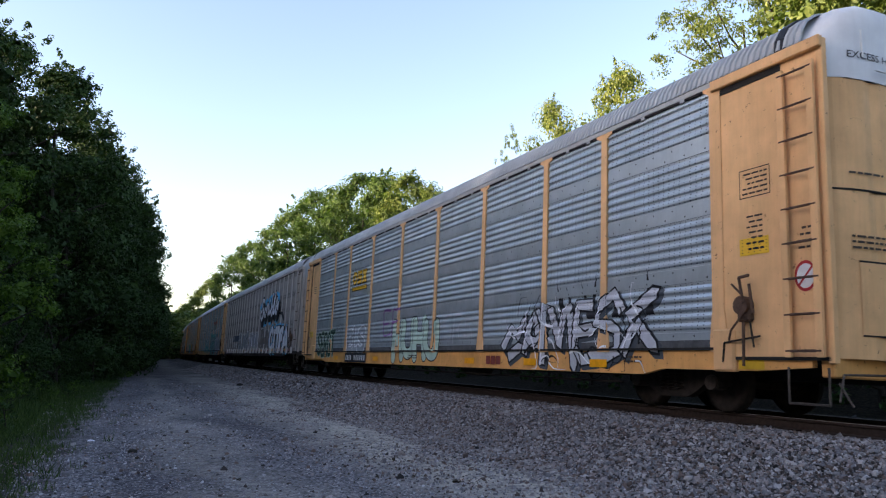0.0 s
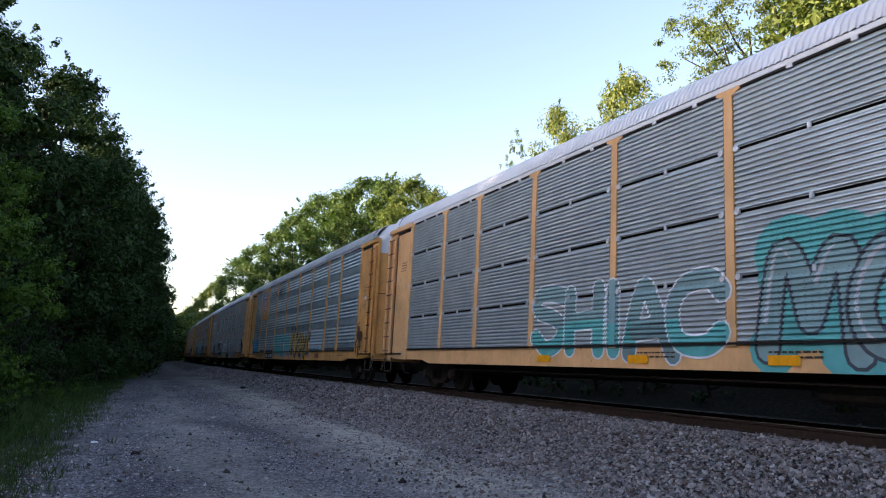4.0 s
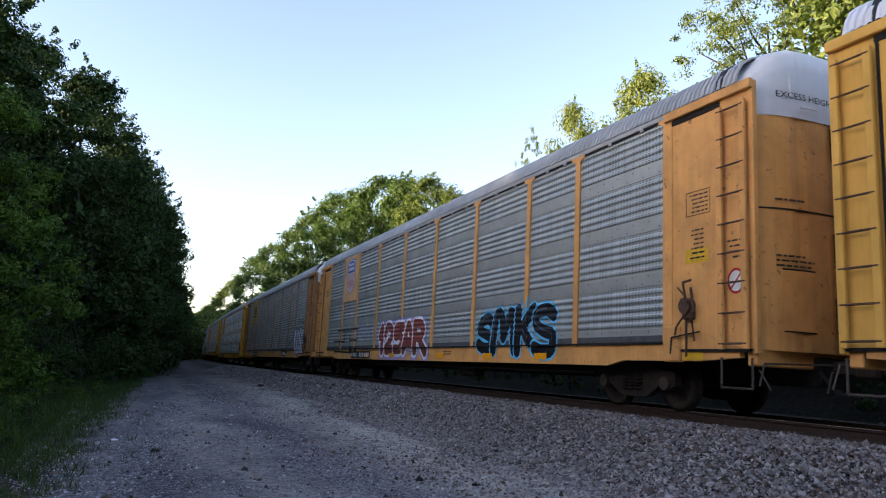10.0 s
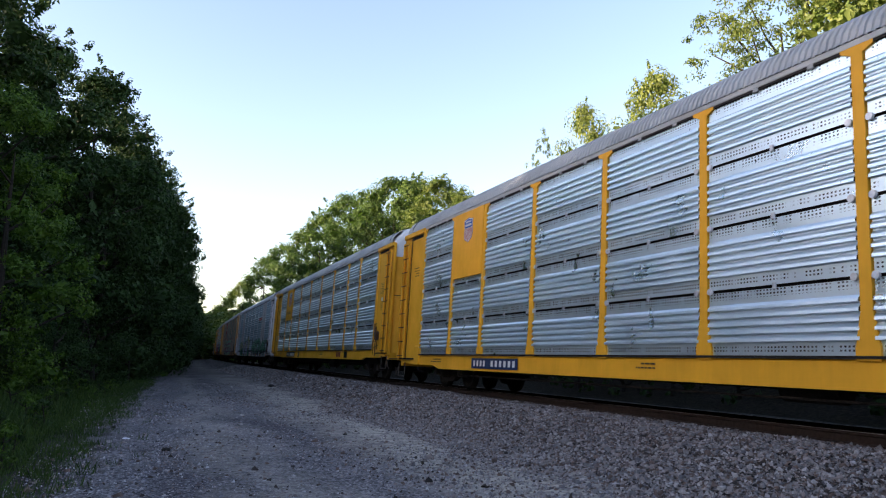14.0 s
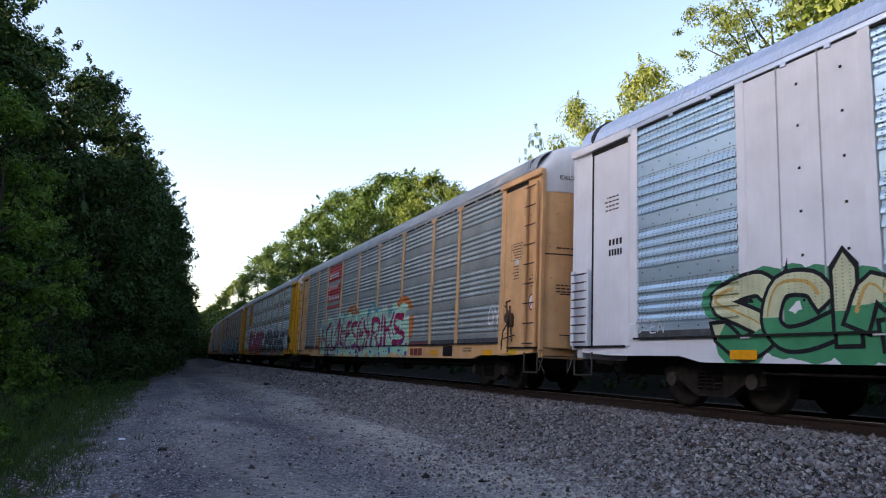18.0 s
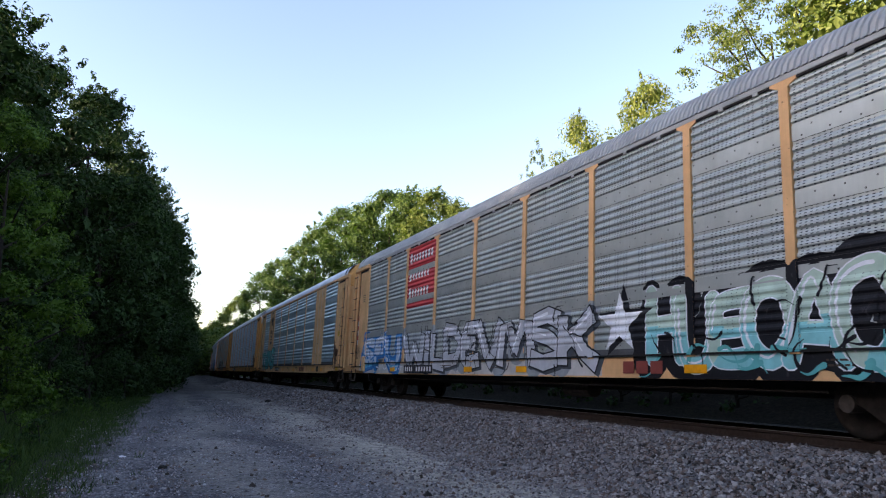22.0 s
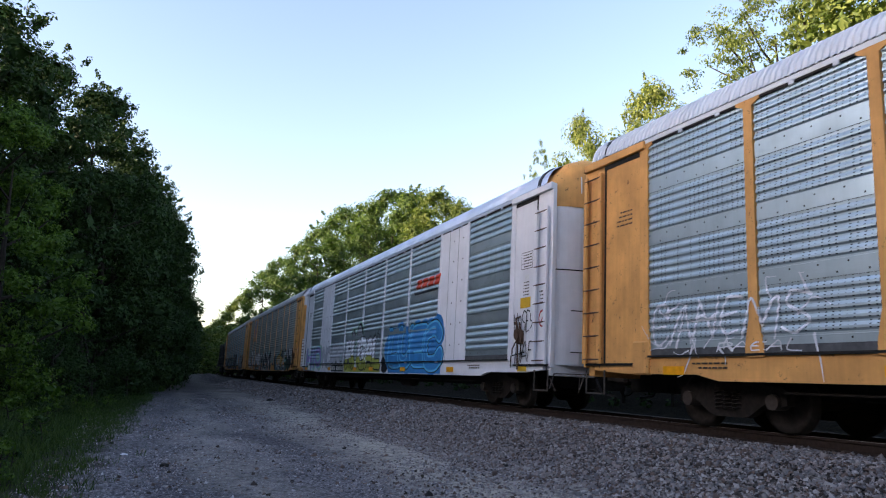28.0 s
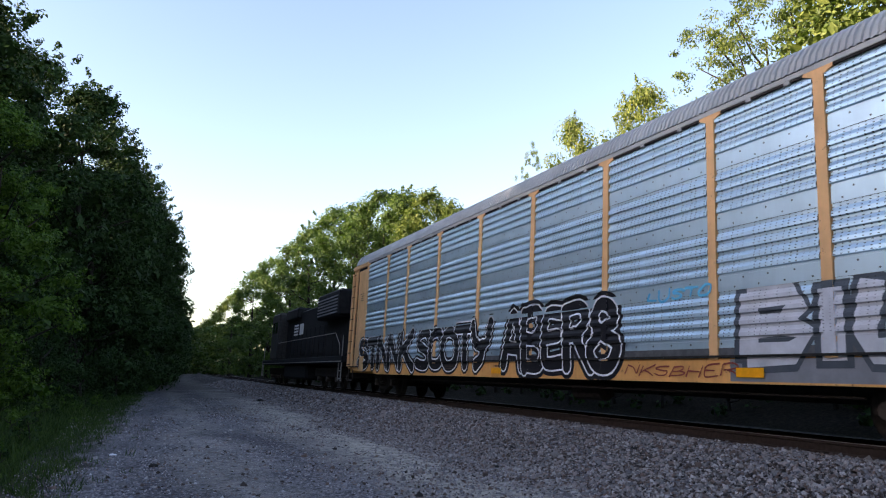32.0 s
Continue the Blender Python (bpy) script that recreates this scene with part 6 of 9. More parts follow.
def shield(car, a, b, z0, z1, flat=-0.055):
    """A railway emblem: a white-edged shield, blue above, red and white stripes below, bars for its lettering."""
    y, w, h = (a + b) / 2, (b - a) / 2, z1 - z0
    outline = [(-1.0, 0.93), (-0.92, 0.60), (-1.0, 0.35), (-0.85, 0.17), (0, 0.0), (0.85, 0.17), (1.0, 0.35), (0.92, 0.60), (1.0, 0.93), (0.5, 0.96), (0, 1.0), (-0.5, 0.96)]

    def grown(k):
        return [(y + x * w * k, z0 + h / 2 + (z - 0.5) * h * k) for x, z in outline]

    def fans(pts):
        c = (y, z0 + h / 2)
        return [[c, p, q] for p, q in zip(pts, pts[1:] + pts[:1])]
    base = mark("emblem", car, fans(grown(1.0)), BLUE, None, 0.003, "blue, red and white striped shield emblem", flat)
    mark("rim", car, fans(grown(0.95)), LEDGER, base, 0.0055, flat=flat)
    red, blue = [], []
    for tri in fans(grown(0.88)):
        top = band(tri, 1, z0 + h * 0.60, z1 + 1)
        if top:
            blue.append(top)
        for k in range(7):
            s0 = a + (b - a) * (0.09 + k * 0.125)
            bit = band(tri, 1, z0 - 1, z0 + h * 0.585)
            bit = band(bit, 0, s0, s0 + (b - a) * 0.068) if bit else []
            if bit:
                red.append(bit)
    mark("stripes", car, red, RED, base, 0.0080, flat=flat)
    mark("field", car, blue, BLUE, base, 0.0080, flat=flat)
    mark("emblem_bars", car, bars(y - w * 0.62, y + w * 0.62, z0 + h * 0.79, z0 + h * 0.87, 5) + bars(y - w * 0.70, y + w * 0.70, z0 + h * 0.66, z0 + h * 0.75, 7), LEDGER, base, 0.0110, flat=flat)


def sheet(car, a, b, z0, z1, mat, label=""):
    """A smooth sheet that closes the upper part of a bay."""
    p = part("emblem_sheet", box_mesh("emblem_sheet", -0.055, 0.0, 0.0, round(b - a, 3), z0, z1, 0.006), mat, car, label, at=Matrix.Translation((SIDE_X, Y0 + a, 0)))
    if SPECS[car]["low"]:
        p.matrix_basis = LOW @ p.matrix_basis
    SPECS[car]["sheet"] = True
    return p


def letter_blocks(car, a, b, z0, z1, mat, lift=0.012, flat=None, edge=None):
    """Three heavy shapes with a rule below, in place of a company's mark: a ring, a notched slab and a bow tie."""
    g, h = (b - a) / 3, z1 - z0
    ring = [(math.cos(6.28318 * k / 16), math.sin(6.28318 * k / 16)) for k in range(17)]
    y, m = b - 0.5 * g, z0 + h / 2
    out = [[(y + 0.44 * g * p[0], m + 0.5 * h * p[1]), (y + 0.44 * g * q[0], m + 0.5 * h * q[1]), (y + 0.2 * g * q[0], m + 0.24 * h * q[1]), (y + 0.2 * g * p[0], m + 0.24 * h * p[1])] for p, q in zip(ring, ring[1:])]
    y = b - 1.5 * g
    out += [rect(y - 0.38 * g, y + 0.38 * g, z0 + k * h * 0.37, z0 + h * (0.26 + 0.37 * k)) for k in range(3)] + [rect(y + 0.12 * g, y + 0.38 * g, z0 + h * 0.5, z1), rect(y - 0.38 * g, y - 0.12 * g, z0, z0 + h * 0.5)]
    y = b - 2.5 * g
    out += [[(y - 0.46 * g, z0), (y - 0.08 * g, z0), (y + 0.46 * g, z1), (y + 0.08 * g, z1)], [(y + 0.46 * g, z0), (y + 0.08 * g, z0), (y - 0.46 * g, z1), (y - 0.08 * g, z1)]]
    out.append(rect(a, b, z0 - 0.22, z0 - 0.11))
    if edge is not None:
        grown = [[(yy + 0.03, zz + dz) for yy, zz in f] for f in out for dz in (-0.03, 0.03)] + [[(yy - 0.03, zz + dz) for yy, zz in f] for f in out for dz in (-0.03, 0.03)]
        root = mark("emblem", car, grown, edge, None, lift - 0.003, "bold painted emblem with a rule below it", flat)
        mark("emblem_face", car, out, mat, root, lift, "", flat)
        return root
    return mark("emblem", car, out, mat, None, lift, "bold painted emblem with a rule below it", flat)


STENCIL = spray("faded_stencil", (0.07, 0.05, 0.035))


def lines_of_bars(rng, a, b, z, rows, pitch, h):
    """Rows of short bars in place of small lettering."""
    out = []
    for k in range(rows):
        y, end = a, b - rng.uniform(0, 0.3) * (b - a)
        while y < end - 0.03:
            w = min(rng.uniform(0.05, 0.14), end - y)
            out.append(rect(y, y + w, z - k * pitch, z - k * pitch + h))
            y += w + 0.022
    return out


def placards(car, seed):
    """Small stencilled notices on the end panels."""
    rng = np.random.default_rng(seed)
    zb = 3.2 + rng.uniform(-0.12, 0.12)
    border = [rect(0.85, 1.4, zb, zb + 0.014), rect(0.85, 1.4, zb + 0.40, zb + 0.414), rect(0.85, 0.862, zb, zb + 0.414), rect(1.388, 1.4, zb, zb + 0.414)]
    mark("notice", car, border + lines_of_bars(rng, 0.9, 1.36, zb + 0.33, 5, 0.07, 0.026), STENCIL, None, 0.006, "boxed stencil notice of small bars")
    mark("notice", car, lines_of_bars(rng, 1.0, 1.32, 2.95, 5, 0.075, 0.026), STENCIL, None, 0.006, "stencilled notice of small bars")
    if seed % 2:
        mark("sticker", car, [rect(1.0, 1.2, 3.0, 3.14)], LEDGER, None, 0.006, "small white sticker")
    if seed % 3 != 1:
        badge = mark("warning_sign", car, [disc(0.33, 2.05, 0.17, 0.2, 20)], LEDGER, None, 0.006, "round white warning sign with a red ring")
        ring = [(math.cos(6.28318 * k / 20), math.sin(6.28318 * k / 20)) for k in range(21)]
        mark("red_ring", car, [[(0.33 + 0.17 * p[0], 2.05 + 0.2 * p[1]), (0.33 + 0.17 * q[0], 2.05 + 0.2 * q[1]), (0.33 + 0.135 * q[0], 2.05 + 0.16 * q[1]), (0.33 + 0.135 * p[0], 2.05 + 0.16 * p[1])] for p, q in zip(ring, ring[1:])] + stroke((0.22, 2.17), (0.44, 1.93), 0.03, False), RED, badge, 0.0085)
    if seed % 2 == 0:
        mark("warning_plate", car, [rect(0.9, 1.42, 2.42, 2.66)], EMBLEM_YELLOW, None, 0.006, "yellow notice plate with small bars")
        mark("notice", car, lines_of_bars(rng, 0.98, 1.36, 2.57, 2, 0.08, 0.03), INK, None, 0.0085, "two rows of small bars")
    mark("notice", car, lines_of_bars(rng, 0.15, 0.5, 2.66, 4, 0.085, 0.03), STENCIL, None, 0.006, "stencilled notice of small bars")
    mark("warning_plate", car, [rect(1.05, 1.5, 0.86, 1.0)], EMBLEM_YELLOW, None, 0.012, "small yellow warning plate")
    mark("notice", car, lines_of_bars(rng, 25.7, 26.2, 3.9, 4, 0.085, 0.03), STENCIL, None, 0.006, "stencilled notice of small bars")
    if seed % 3 == 0:
        mark("warning_plate", car, [rect(25.75, 26.3, 1.75, 2.0)], EMBLEM_YELLOW, None, 0.006, "yellow warning plate on the end panel")


CARS = [
    autorack("galvanised rack car with faded orange posts and grey graffiti", BLUEGREY, TAN, ORANGE, TAN, low=True, flare=True),
    autorack("brown-grey rack car with blue and white script graffiti", BROWN_P, BROWN_POST, SHADED_SILL, BROWN, style="smooth", rows=1, cap=ROOF, slim=True, eave=BROWN_POST, post_w=0.12, spots=tuple(1.21 + 1.1435 * k for k in range(23)), end_w=0.85),
    autorack("grey rack car with tan posts, pale roof and washed-out teal graffiti", SLAT, TAN, TAN, TAN, ROOF_WHITE, style="slatted"),
    autorack("silvery rack car with orange posts, shield emblem and teal graffiti", GREYGALV, ORANGE, ORANGE, ORANGE, flare=True),
    autorack("grimy grey rack car with pale roof, yellow emblem and white graffiti", SLAT, TAN, ORANGE, TAN, ROOF_WHITE, style="slatted", flare=True),
    autorack("dark grimy rack car with yellow posts and large teal graffiti", SLAT_DARK, AMBER, ORANGE, AMBER, ROOF_WHITE, style="slatted"),
    autorack("grey rack car with orange posts, blue and red graffiti", DULL, ORANGE, ORANGE, ORANGE),
    autorack("weathered rack car with rusty orange posts and a yellow emblem panel", DULL, RUSTY, ORANGE, RUSTY, gap=0.055, flare=True),
    autorack("clean bright yellow rack car with shiny galvanised panels", BRIGHT, YELLOW, YELLOW, YELLOW, style="banded", low=True, flare=True),
    autorack("bright yellow rack car with galvanised slats and a shield emblem", BRIGHT, YELLOW, YELLOW, YELLOW, style="banded", flare=True),
    autorack("white rack car with grey louvred bays and green graffiti", GALV, WHITE, WHITE, WHITE, ROOF_STEEL, plain_bays=(1, 7), slim=True, cap=TAN, door=TAN, style="deep", spots=(1.85, 4.65, 6.7, 9.5, 12.2, 14.95, 17.8, 20.55, 22.65, 25.25)),
    autorack("grey rack car with red emblem panel and crimson-mint graffiti", DULL, TAN, TAN, TAN),
    autorack("yellow rack car with silvery slats and red and grey graffiti", BRIGHT, YELLOW, YELLOW, YELLOW, style="banded"),
    autorack("grey rack car with red emblem panel and blue-white graffiti", DULL, TAN, TAN, TAN),
    autorack("silvery rack car with wide tan sheets and turquoise graffiti", GALV, TAN, TAN, TAN, ROOF_STEEL, plain_bays=(1, 7), slim=True, cap=ORANGE, eave=TAN, style="deep"),
    autorack("blue-grey silvery rack car with thin tan posts", BLUEGALV, TAN, ORANGE, ORANGE, ROOF_WHITE, flare=True),
    autorack("silvery rack car with yellow-orange posts and grey letter graffiti", GREYGALV, ORANGE, ORANGE, ORANGE, ROOF_WHITE, flare=True),
    autorack("white rack car with grey louvred bays and blue graffiti block", GREYGALV, WHITE, WHITE, WHITE, ROOF_STEEL, plain_bays=(1, 7), slim=True, cap=ORANGE, style="deep"),
    autorack("weathered rack car with tan posts, shield emblem and dark swirling graffiti", DARKGALV, TAN, ORANGE, ORANGE),
    autorack("silvery rack car with tan posts and tall black-and-white letter graffiti", GALV, TAN, ORANGE, TAN, style="deep"),
]


RAILGREY = plain("worn_rail_paint", (0.24, 0.235, 0.22), 0.6, 0, 0.2)
DUSTY = plain("dusty_cab_paint", (0.04, 0.037, 0.035), 0.75, 0, 0.3)
LOCO_BLACK = plain("sooty_black_paint", (0.009, 0.009, 0.010), 0.75, 0, 0.4, 6)
for m_ in (DUSTY, LOCO_BLACK):
    m_.node_tree.nodes["Principled BSDF"].inputs["Specular IOR Level"].default_value = 0.2


def locomotive():
    """A six-axle road diesel seen from its long-hood end, with walkways, rails and a cab at the far end."""
    loco = thing("diesel_locomotive", "black road diesel locomotive pushing at the rear of the train", "locomotive", "cars of the train")
    part("frame", box_mesh("loco_frame", -1.5, 1.5, -11.2, 11.2, 1.2, 1.5, 0.02), LOCO_BLACK, loco)
    part("hood", box_mesh("loco_hood", -0.95, 0.95, -10.2, 5.5, 1.5, 4.35, 0.08), LOCO_BLACK, loco)
    rad = part("radiator", box_mesh("loco_radiator", -1.5, 1.5, -10.0, -5.4, 3.35, 4.6, 0.1), LOCO_BLACK, loco)
    for k in range(6):
        part("radiator_louvre", box_mesh("louvre", -1.53, -1.49, -9.7, -5.7, 3.5, 3.56), GREY, rad, at=Matrix.Translation((0, 0, k * 0.15)))
    part("dynamic_brake", box_mesh("loco_brake", -1.2, 1.2, 1.2, 5.0, 3.9, 4.6, 0.1), LOCO_BLACK, loco)
    cab = part("cab", box_mesh("loco_cab", -1.5, 1.5, 5.6, 8.3, 1.5, 4.55, 0.12), DUSTY, loco)
    for y in (6.0, 7.0):
        part("cab_window", box_mesh("cab_window", -1.525, -1.49, 0, 0.75, 3.2, 3.95, 0.01), GLASS, cab, "dark cab side window", at=Matrix.Translation((0, y, 0)))
    part("nose", box_mesh("loco_nose", -0.95, 0.95, 8.3, 10.4, 1.5, 3.4, 0.15), LOCO_BLACK, loco)
    part("fuel_tank", box_mesh("loco_tank", -1.35, 1.35, -3.2, 3.4, 0.35, 1.15, 0.12), LOCO_BLACK, loco)
    for k in range(9):
        part("hood_door", box_mesh("hood_door", -0.975, -0.945, 0, 1.0, 1.75, 3.2, 0.01), LOCO_BLACK, loco, at=Matrix.Translation((0, -5.2 + k * 1.12, 0)))
    part("white_band", box_mesh("white_band", -1.505, -1.5, -11.1, 11.1, 1.24, 1.28), RAILGREY, loco, "dull grey sill stripe")
    part("emblem", box_mesh("loco_emblem", -0.982, -0.976, 0.2, 1.3, 2.95, 3.6), LEDGER, loco, "white painted emblem block on the hood")
    for k in range(4):
        part("emblem_bar", box_mesh("loco_emblem_bar", -0.982, -0.976, 1.7, 3.0, 2.95, 3.06), LEDGER, loco, at=Matrix.Translation((0, 0, 0.18 * k)))
    for k in range(12):
        part("stanchion", rods(("stanchion",), ((-1.46, 0, 1.5), (-1.46, 0, 2.55)), r=0.014), CAST, loco, at=Matrix.Translation((0, -10.6 + k * 1.45, 0)))
    part("handrail", rods(("loco_handrail",), ((-1.46, -9.6, 2.55), (-1.46, 5.4, 2.55)), ((-1.46, -9.6, 2.55), (-1.46, -10.5, 2.0)), ((-1.46, -10.5, 2.0), (-1.46, -10.6, 1.3)), r=0.018), RAILGREY, loco, "white walkway handrail")
    for y in (-11.0, 10.9):
        part("steps", rods(("loco_steps", y), ((-1.45, y, 0.4), (-1.45, y, 2.4)), ((-1.45, y + 0.5, 0.4), (-1.45, y + 0.5, 1.5)), ((-1.45, y, 0.5), (-1.45, y + 0.5, 0.5)), ((-1.45, y, 0.85), (-1.45, y + 0.5, 0.85)), r=0.025), RAILGREY, loco)
    part("exhaust", box_mesh("exhaust", -0.3, 0.3, -2.5, -1.6, 4.3, 4.62, 0.03), CAST, loco)
    part("horn", rods(("horn",), ((-0.2, 7.2, 4.6), (-0.2, 7.8, 4.7)), ((0.1, 7.2, 4.6), (0.1, 7.8, 4.7)), r=0.05), STEEL, loco)
    for y in (-7.2, 7.2):
        t = part("truck", box_mesh("loco_truck", -1.15, 1.15, -2.6, 2.6, 0.55, 1.0, 0.05), CAST, loco, at=Matrix.Translation((0, y, 0)))
        for wy in (-1.85, 0, 1.85):
            part("bearing", cached(("bearing",), lambda: add_rod(bmesh.new(), (-1.16, 0, 0), (-0.9, 0, 0), 0.12, 12)), STEEL, t, at=Matrix.Translation((0, wy, 0.46)))
            axle = part("wheelset", wheelset_axle(), CAST, loco, at=Matrix.Translation((0, y + wy, 0.457)))
            WHEELSETS.append((loco, axle, y + wy))
    return loco


GLASS = plain("dark_glass", (0.02, 0.025, 0.03), 0.08, 0, 0.05, 3, 0.0)
GLASS.node_tree.nodes["Principled BSDF"].inputs["Specular IOR Level"].default_value = 0.5
LOCO = locomotive()


# ---- what is painted on each car; distances from its front, then heights ----
CREAM = spray("cream_green", (0.56, 0.58, 0.36))
PALE_YELLOW = spray("pale_yellow", (0.72, 0.70, 0.42))
CORAL = spray("coral", (0.66, 0.15, 0.11))
ORCHID = spray("orchid_pink", (0.56, 0.14, 0.34))
DEEP_CRIMSON = spray("deep_crimson", (0.34, 0.012, 0.07))
PLUM = spray("plum", (0.26, 0.02, 0.20))
DARK_BROWN = spray("dark_brown", (0.028, 0.02, 0.016))
BARE = spray("dusty_grey", (0.30, 0.33, 0.35))
CHALK = spray("chalky_grey", (0.56, 0.54, 0.51))
ROYAL = spray("royal_blue", (0.025, 0.22, 0.52))


def plume(car, y, z, dy, dz, w, mat, parent, lift=0.0030):
    """A curled, tapering sweep of paint."""
    pts = smooth_line([(y, z), (y + dy * 0.15, z + dz * 0.5), (y + dy * 0.55, z + dz * 0.92), (y + dy, z + dz)], 5)
    return mark("plume", car, ribbon(pts, w, taper=0.85), mat, parent, lift)


def flourish(car, a, b, z0, z1, n, mat, seed, w=0.09, lift=0.026, long=0.5):
    """Loose tapering strokes and dots over a piece."""
    rng = np.random.default_rng(seed)
    polys = []
    for k in range(n):
        y, z, turn, L = rng.uniform(a, b), rng.uniform(z0, z1), rng.uniform(0, 6.283), rng.uniform(0.4, 1.0) * long
        pts = [(y, z)]
        for q in range(4):
            turn += rng.uniform(-0.2, 0.75)
            pts.append((pts[-1][0] + math.cos(turn) * L / 3, min(z1 + 0.25, max(0.77, pts[-1][1] + math.sin(turn) * L / 3 * 1.2))))
        polys += ribbon(smooth_line(pts, 3), w * rng.uniform(0.5, 1.2), taper=0.85)
    return mark("flourish", car, polys, mat, None, lift, "loose painted strokes over the graffiti")


c = CARS[0]
letter_blocks(c, 18.6, 20.3, 3.56, 4.02, EMBLEM_YELLOW, edge=INK)
graf(c, "HUHU", 12.0, 15.7, 0.78, 2.15, PALE, INK, 3, fat=0.44, rim=0.03, crowd=1.2, label="pale mint bubbly graffiti with thin black outlines")
flourish(c, 3.5, 8.2, 0.85, 2.0, 30, INK, 261, 0.045, 0.018, 0.6)
flourish(c, 3.5, 8.2, 0.85, 2.0, 16, SNOW, 262, 0.06, 0.019, 0.6)
graf(c, "~AMES/", 3.3, 8.4, 0.78, 2.2, SILVER, INK, 7, fat=0.30, rim=0.04, accent=SNOW, shade=SLATE, drop=(-0.08, -0.06), spikes=7, cap="point", curve=False, wild=0.1, label="grey and white wild graffiti with dark outlines")
scrawl(c, "SRS", 9.9, 11.8, 1.3, 2.1, SILVER, 6, 0.05)
graf(c, "SERGT", 22.2, 24.9, 0.85, 2.08, DEEP, PALE, 7, fat=0.34, rim=0.04, accent=SLATE, label="dark green graffiti with pale outlines")
graf(c, "BLS", 18.4, 20.6, 1.0, 2.1, BARE, SNOW, 8, fat=0.36, rim=0.045, crowd=1.2, label="hollow graffiti letters outlined in white")
scrawl(c, "ASR", 21.1, 22.1, 1.7, 2.2, INK, 9, 0.02)
scrawl(c, "EF", 15.0, 16.7, 1.3, 2.5, spray("thin_purple", (0.30, 0.14, 0.36)), 10, 0.075, 0.0)
number_plate(c, 18.2, 20.7, 0.76, 1.08)
initials(c, 8.5, 9.2, 0.83, 1.02, RUSTRED)
reflectors(c, (4.8, 7.2, 10.1, 17.2, 21.9))
scrawl(c, "NO", 25.9, 26.6, 1.2, 2.2, SLATE, 11, 0.03)

c = CARS[1]
BOX = (5.5, 11.3, 2.6, 4.6)
SCRIPT = [script_line(BOX, pts) for pts in (
    ((0.181, 0.73), (0.15, 0.80), (0.107, 0.77), (0.093, 0.63), (0.164, 0.505), (0.183, 0.355), (0.129, 0.185), (0.036, 0.245), (0.028, 0.41), (0.085, 0.46)),
    ((0.328, 0.46), (0.278, 0.50), (0.243, 0.41), (0.264, 0.275), (0.321, 0.285), (0.366, 0.42), (0.395, 0.61)),
    ((0.395, 0.61), (0.455, 0.54), (0.437, 0.37), (0.450, 0.29), (0.490, 0.36), (0.535, 0.57)),
    ((0.535, 0.57), (0.508, 0.42), (0.520, 0.31), (0.565, 0.34), (0.615, 0.50)),
    ((0.660, 0.86), (0.618, 0.52), (0.610, 0.32), (0.655, 0.255), (0.706, 0.38), (0.690, 0.52), (0.640, 0.46)),
    ((0.800, 0.86), (0.762, 0.58), (0.747, 0.365), (0.765, 0.30), (0.825, 0.38)),
    ((0.825, 0.38), (0.895, 0.485), (0.918, 0.62), (0.876, 0.67), (0.842, 0.52), (0.843, 0.35), (0.884, 0.265), (0.938, 0.345), (0.965, 0.55)))]
cloud = [disc(11.3 - 5.8 * x, 2.6 + 2.0 * z, ry, rz, 16) for x, z, ry, rz in ((0.05, 0.56, 0.45, 0.34), (0.2, 0.62, 0.5, 0.3), (0.33, 0.66, 0.5, 0.28), (0.5, 0.68, 0.5, 0.3), (0.6, 0.62, 0.45, 0.5), (0.73, 0.66, 0.5, 0.45), (0.86, 0.7, 0.55, 0.4), (0.95, 0.6, 0.35, 0.5),
                                                                                 (0.28, 0.06, 0.55, 0.26), (0.6, 0.08, 0.5, 0.24), (0.92, 0.14, 0.62, 0.34), (0.36, 0.04, 0.35, 0.18), (0.97, 0.25, 0.3, 0.3))]
blue_cloud = mark("graffiti", c, cloud, SKY, None, 0.003, "white script lettering over bright blue clouds")
heavy = []
for k in range(7):
    heavy += [[(y - 0.05 * k, z - 0.055 * k) for y, z in f] for pts in SCRIPT for f in ribbon(pts, 0.23, 0.08)]
mark("drop_shadow", c, heavy, INK, blue_cloud, 0.0055)
mark("outline", c, [f for pts in SCRIPT for f in ribbon(pts, 0.22, 0.075)] + [disc(8.13, 3.97, 0.2, 0.22)], INK, blue_cloud, 0.0072)
mark("lettering", c, [f for pts in SCRIPT for f in ribbon(pts, 0.22)] + [disc(8.13, 3.97, 0.12, 0.14)], SNOW, blue_cloud, 0.0092)
graf(c, "CITFA", 2.3, 7.8, 0.78, 2.5, SNOW, INK, 22, fat=0.40, rim=0.05, shade=INK, drop=(-0.22, -0.05), glow=SKY, glow_w=0.10, cap="square", curve=False, crowd=1.05, label="white block graffiti with black shadow sides")
graf(c, "EMINS", 11.4, 14.9, 0.84, 2.35, SILVER, INK, 23, fat=0.34, rim=0.035, glow=SNOW, glow_w=0.05, curve=False, cap="square", low=PALE, cut=0.3, label="silver graffiti with white edges")
graf(c, "CUAE", 15.3, 19.8, 0.95, 2.35, BARE, INK, 24, fat=0.34, rim=0.04, glow=SNOW, glow_w=0.06, cap="square")
graf(c, "RHR", 7.7, 10.5, 0.90, 2.4, spray("grey_brown", (0.21, 0.175, 0.15)), INK, 25, fat=0.42, rim=0.03, glow=SILVER, glow_w=0.03, curve=False, cap="square", crowd=1.15)
scrawl(c, "SH", 4.6, 5.5, 3.2, 3.75, INK, 25, 0.11, 0.0)
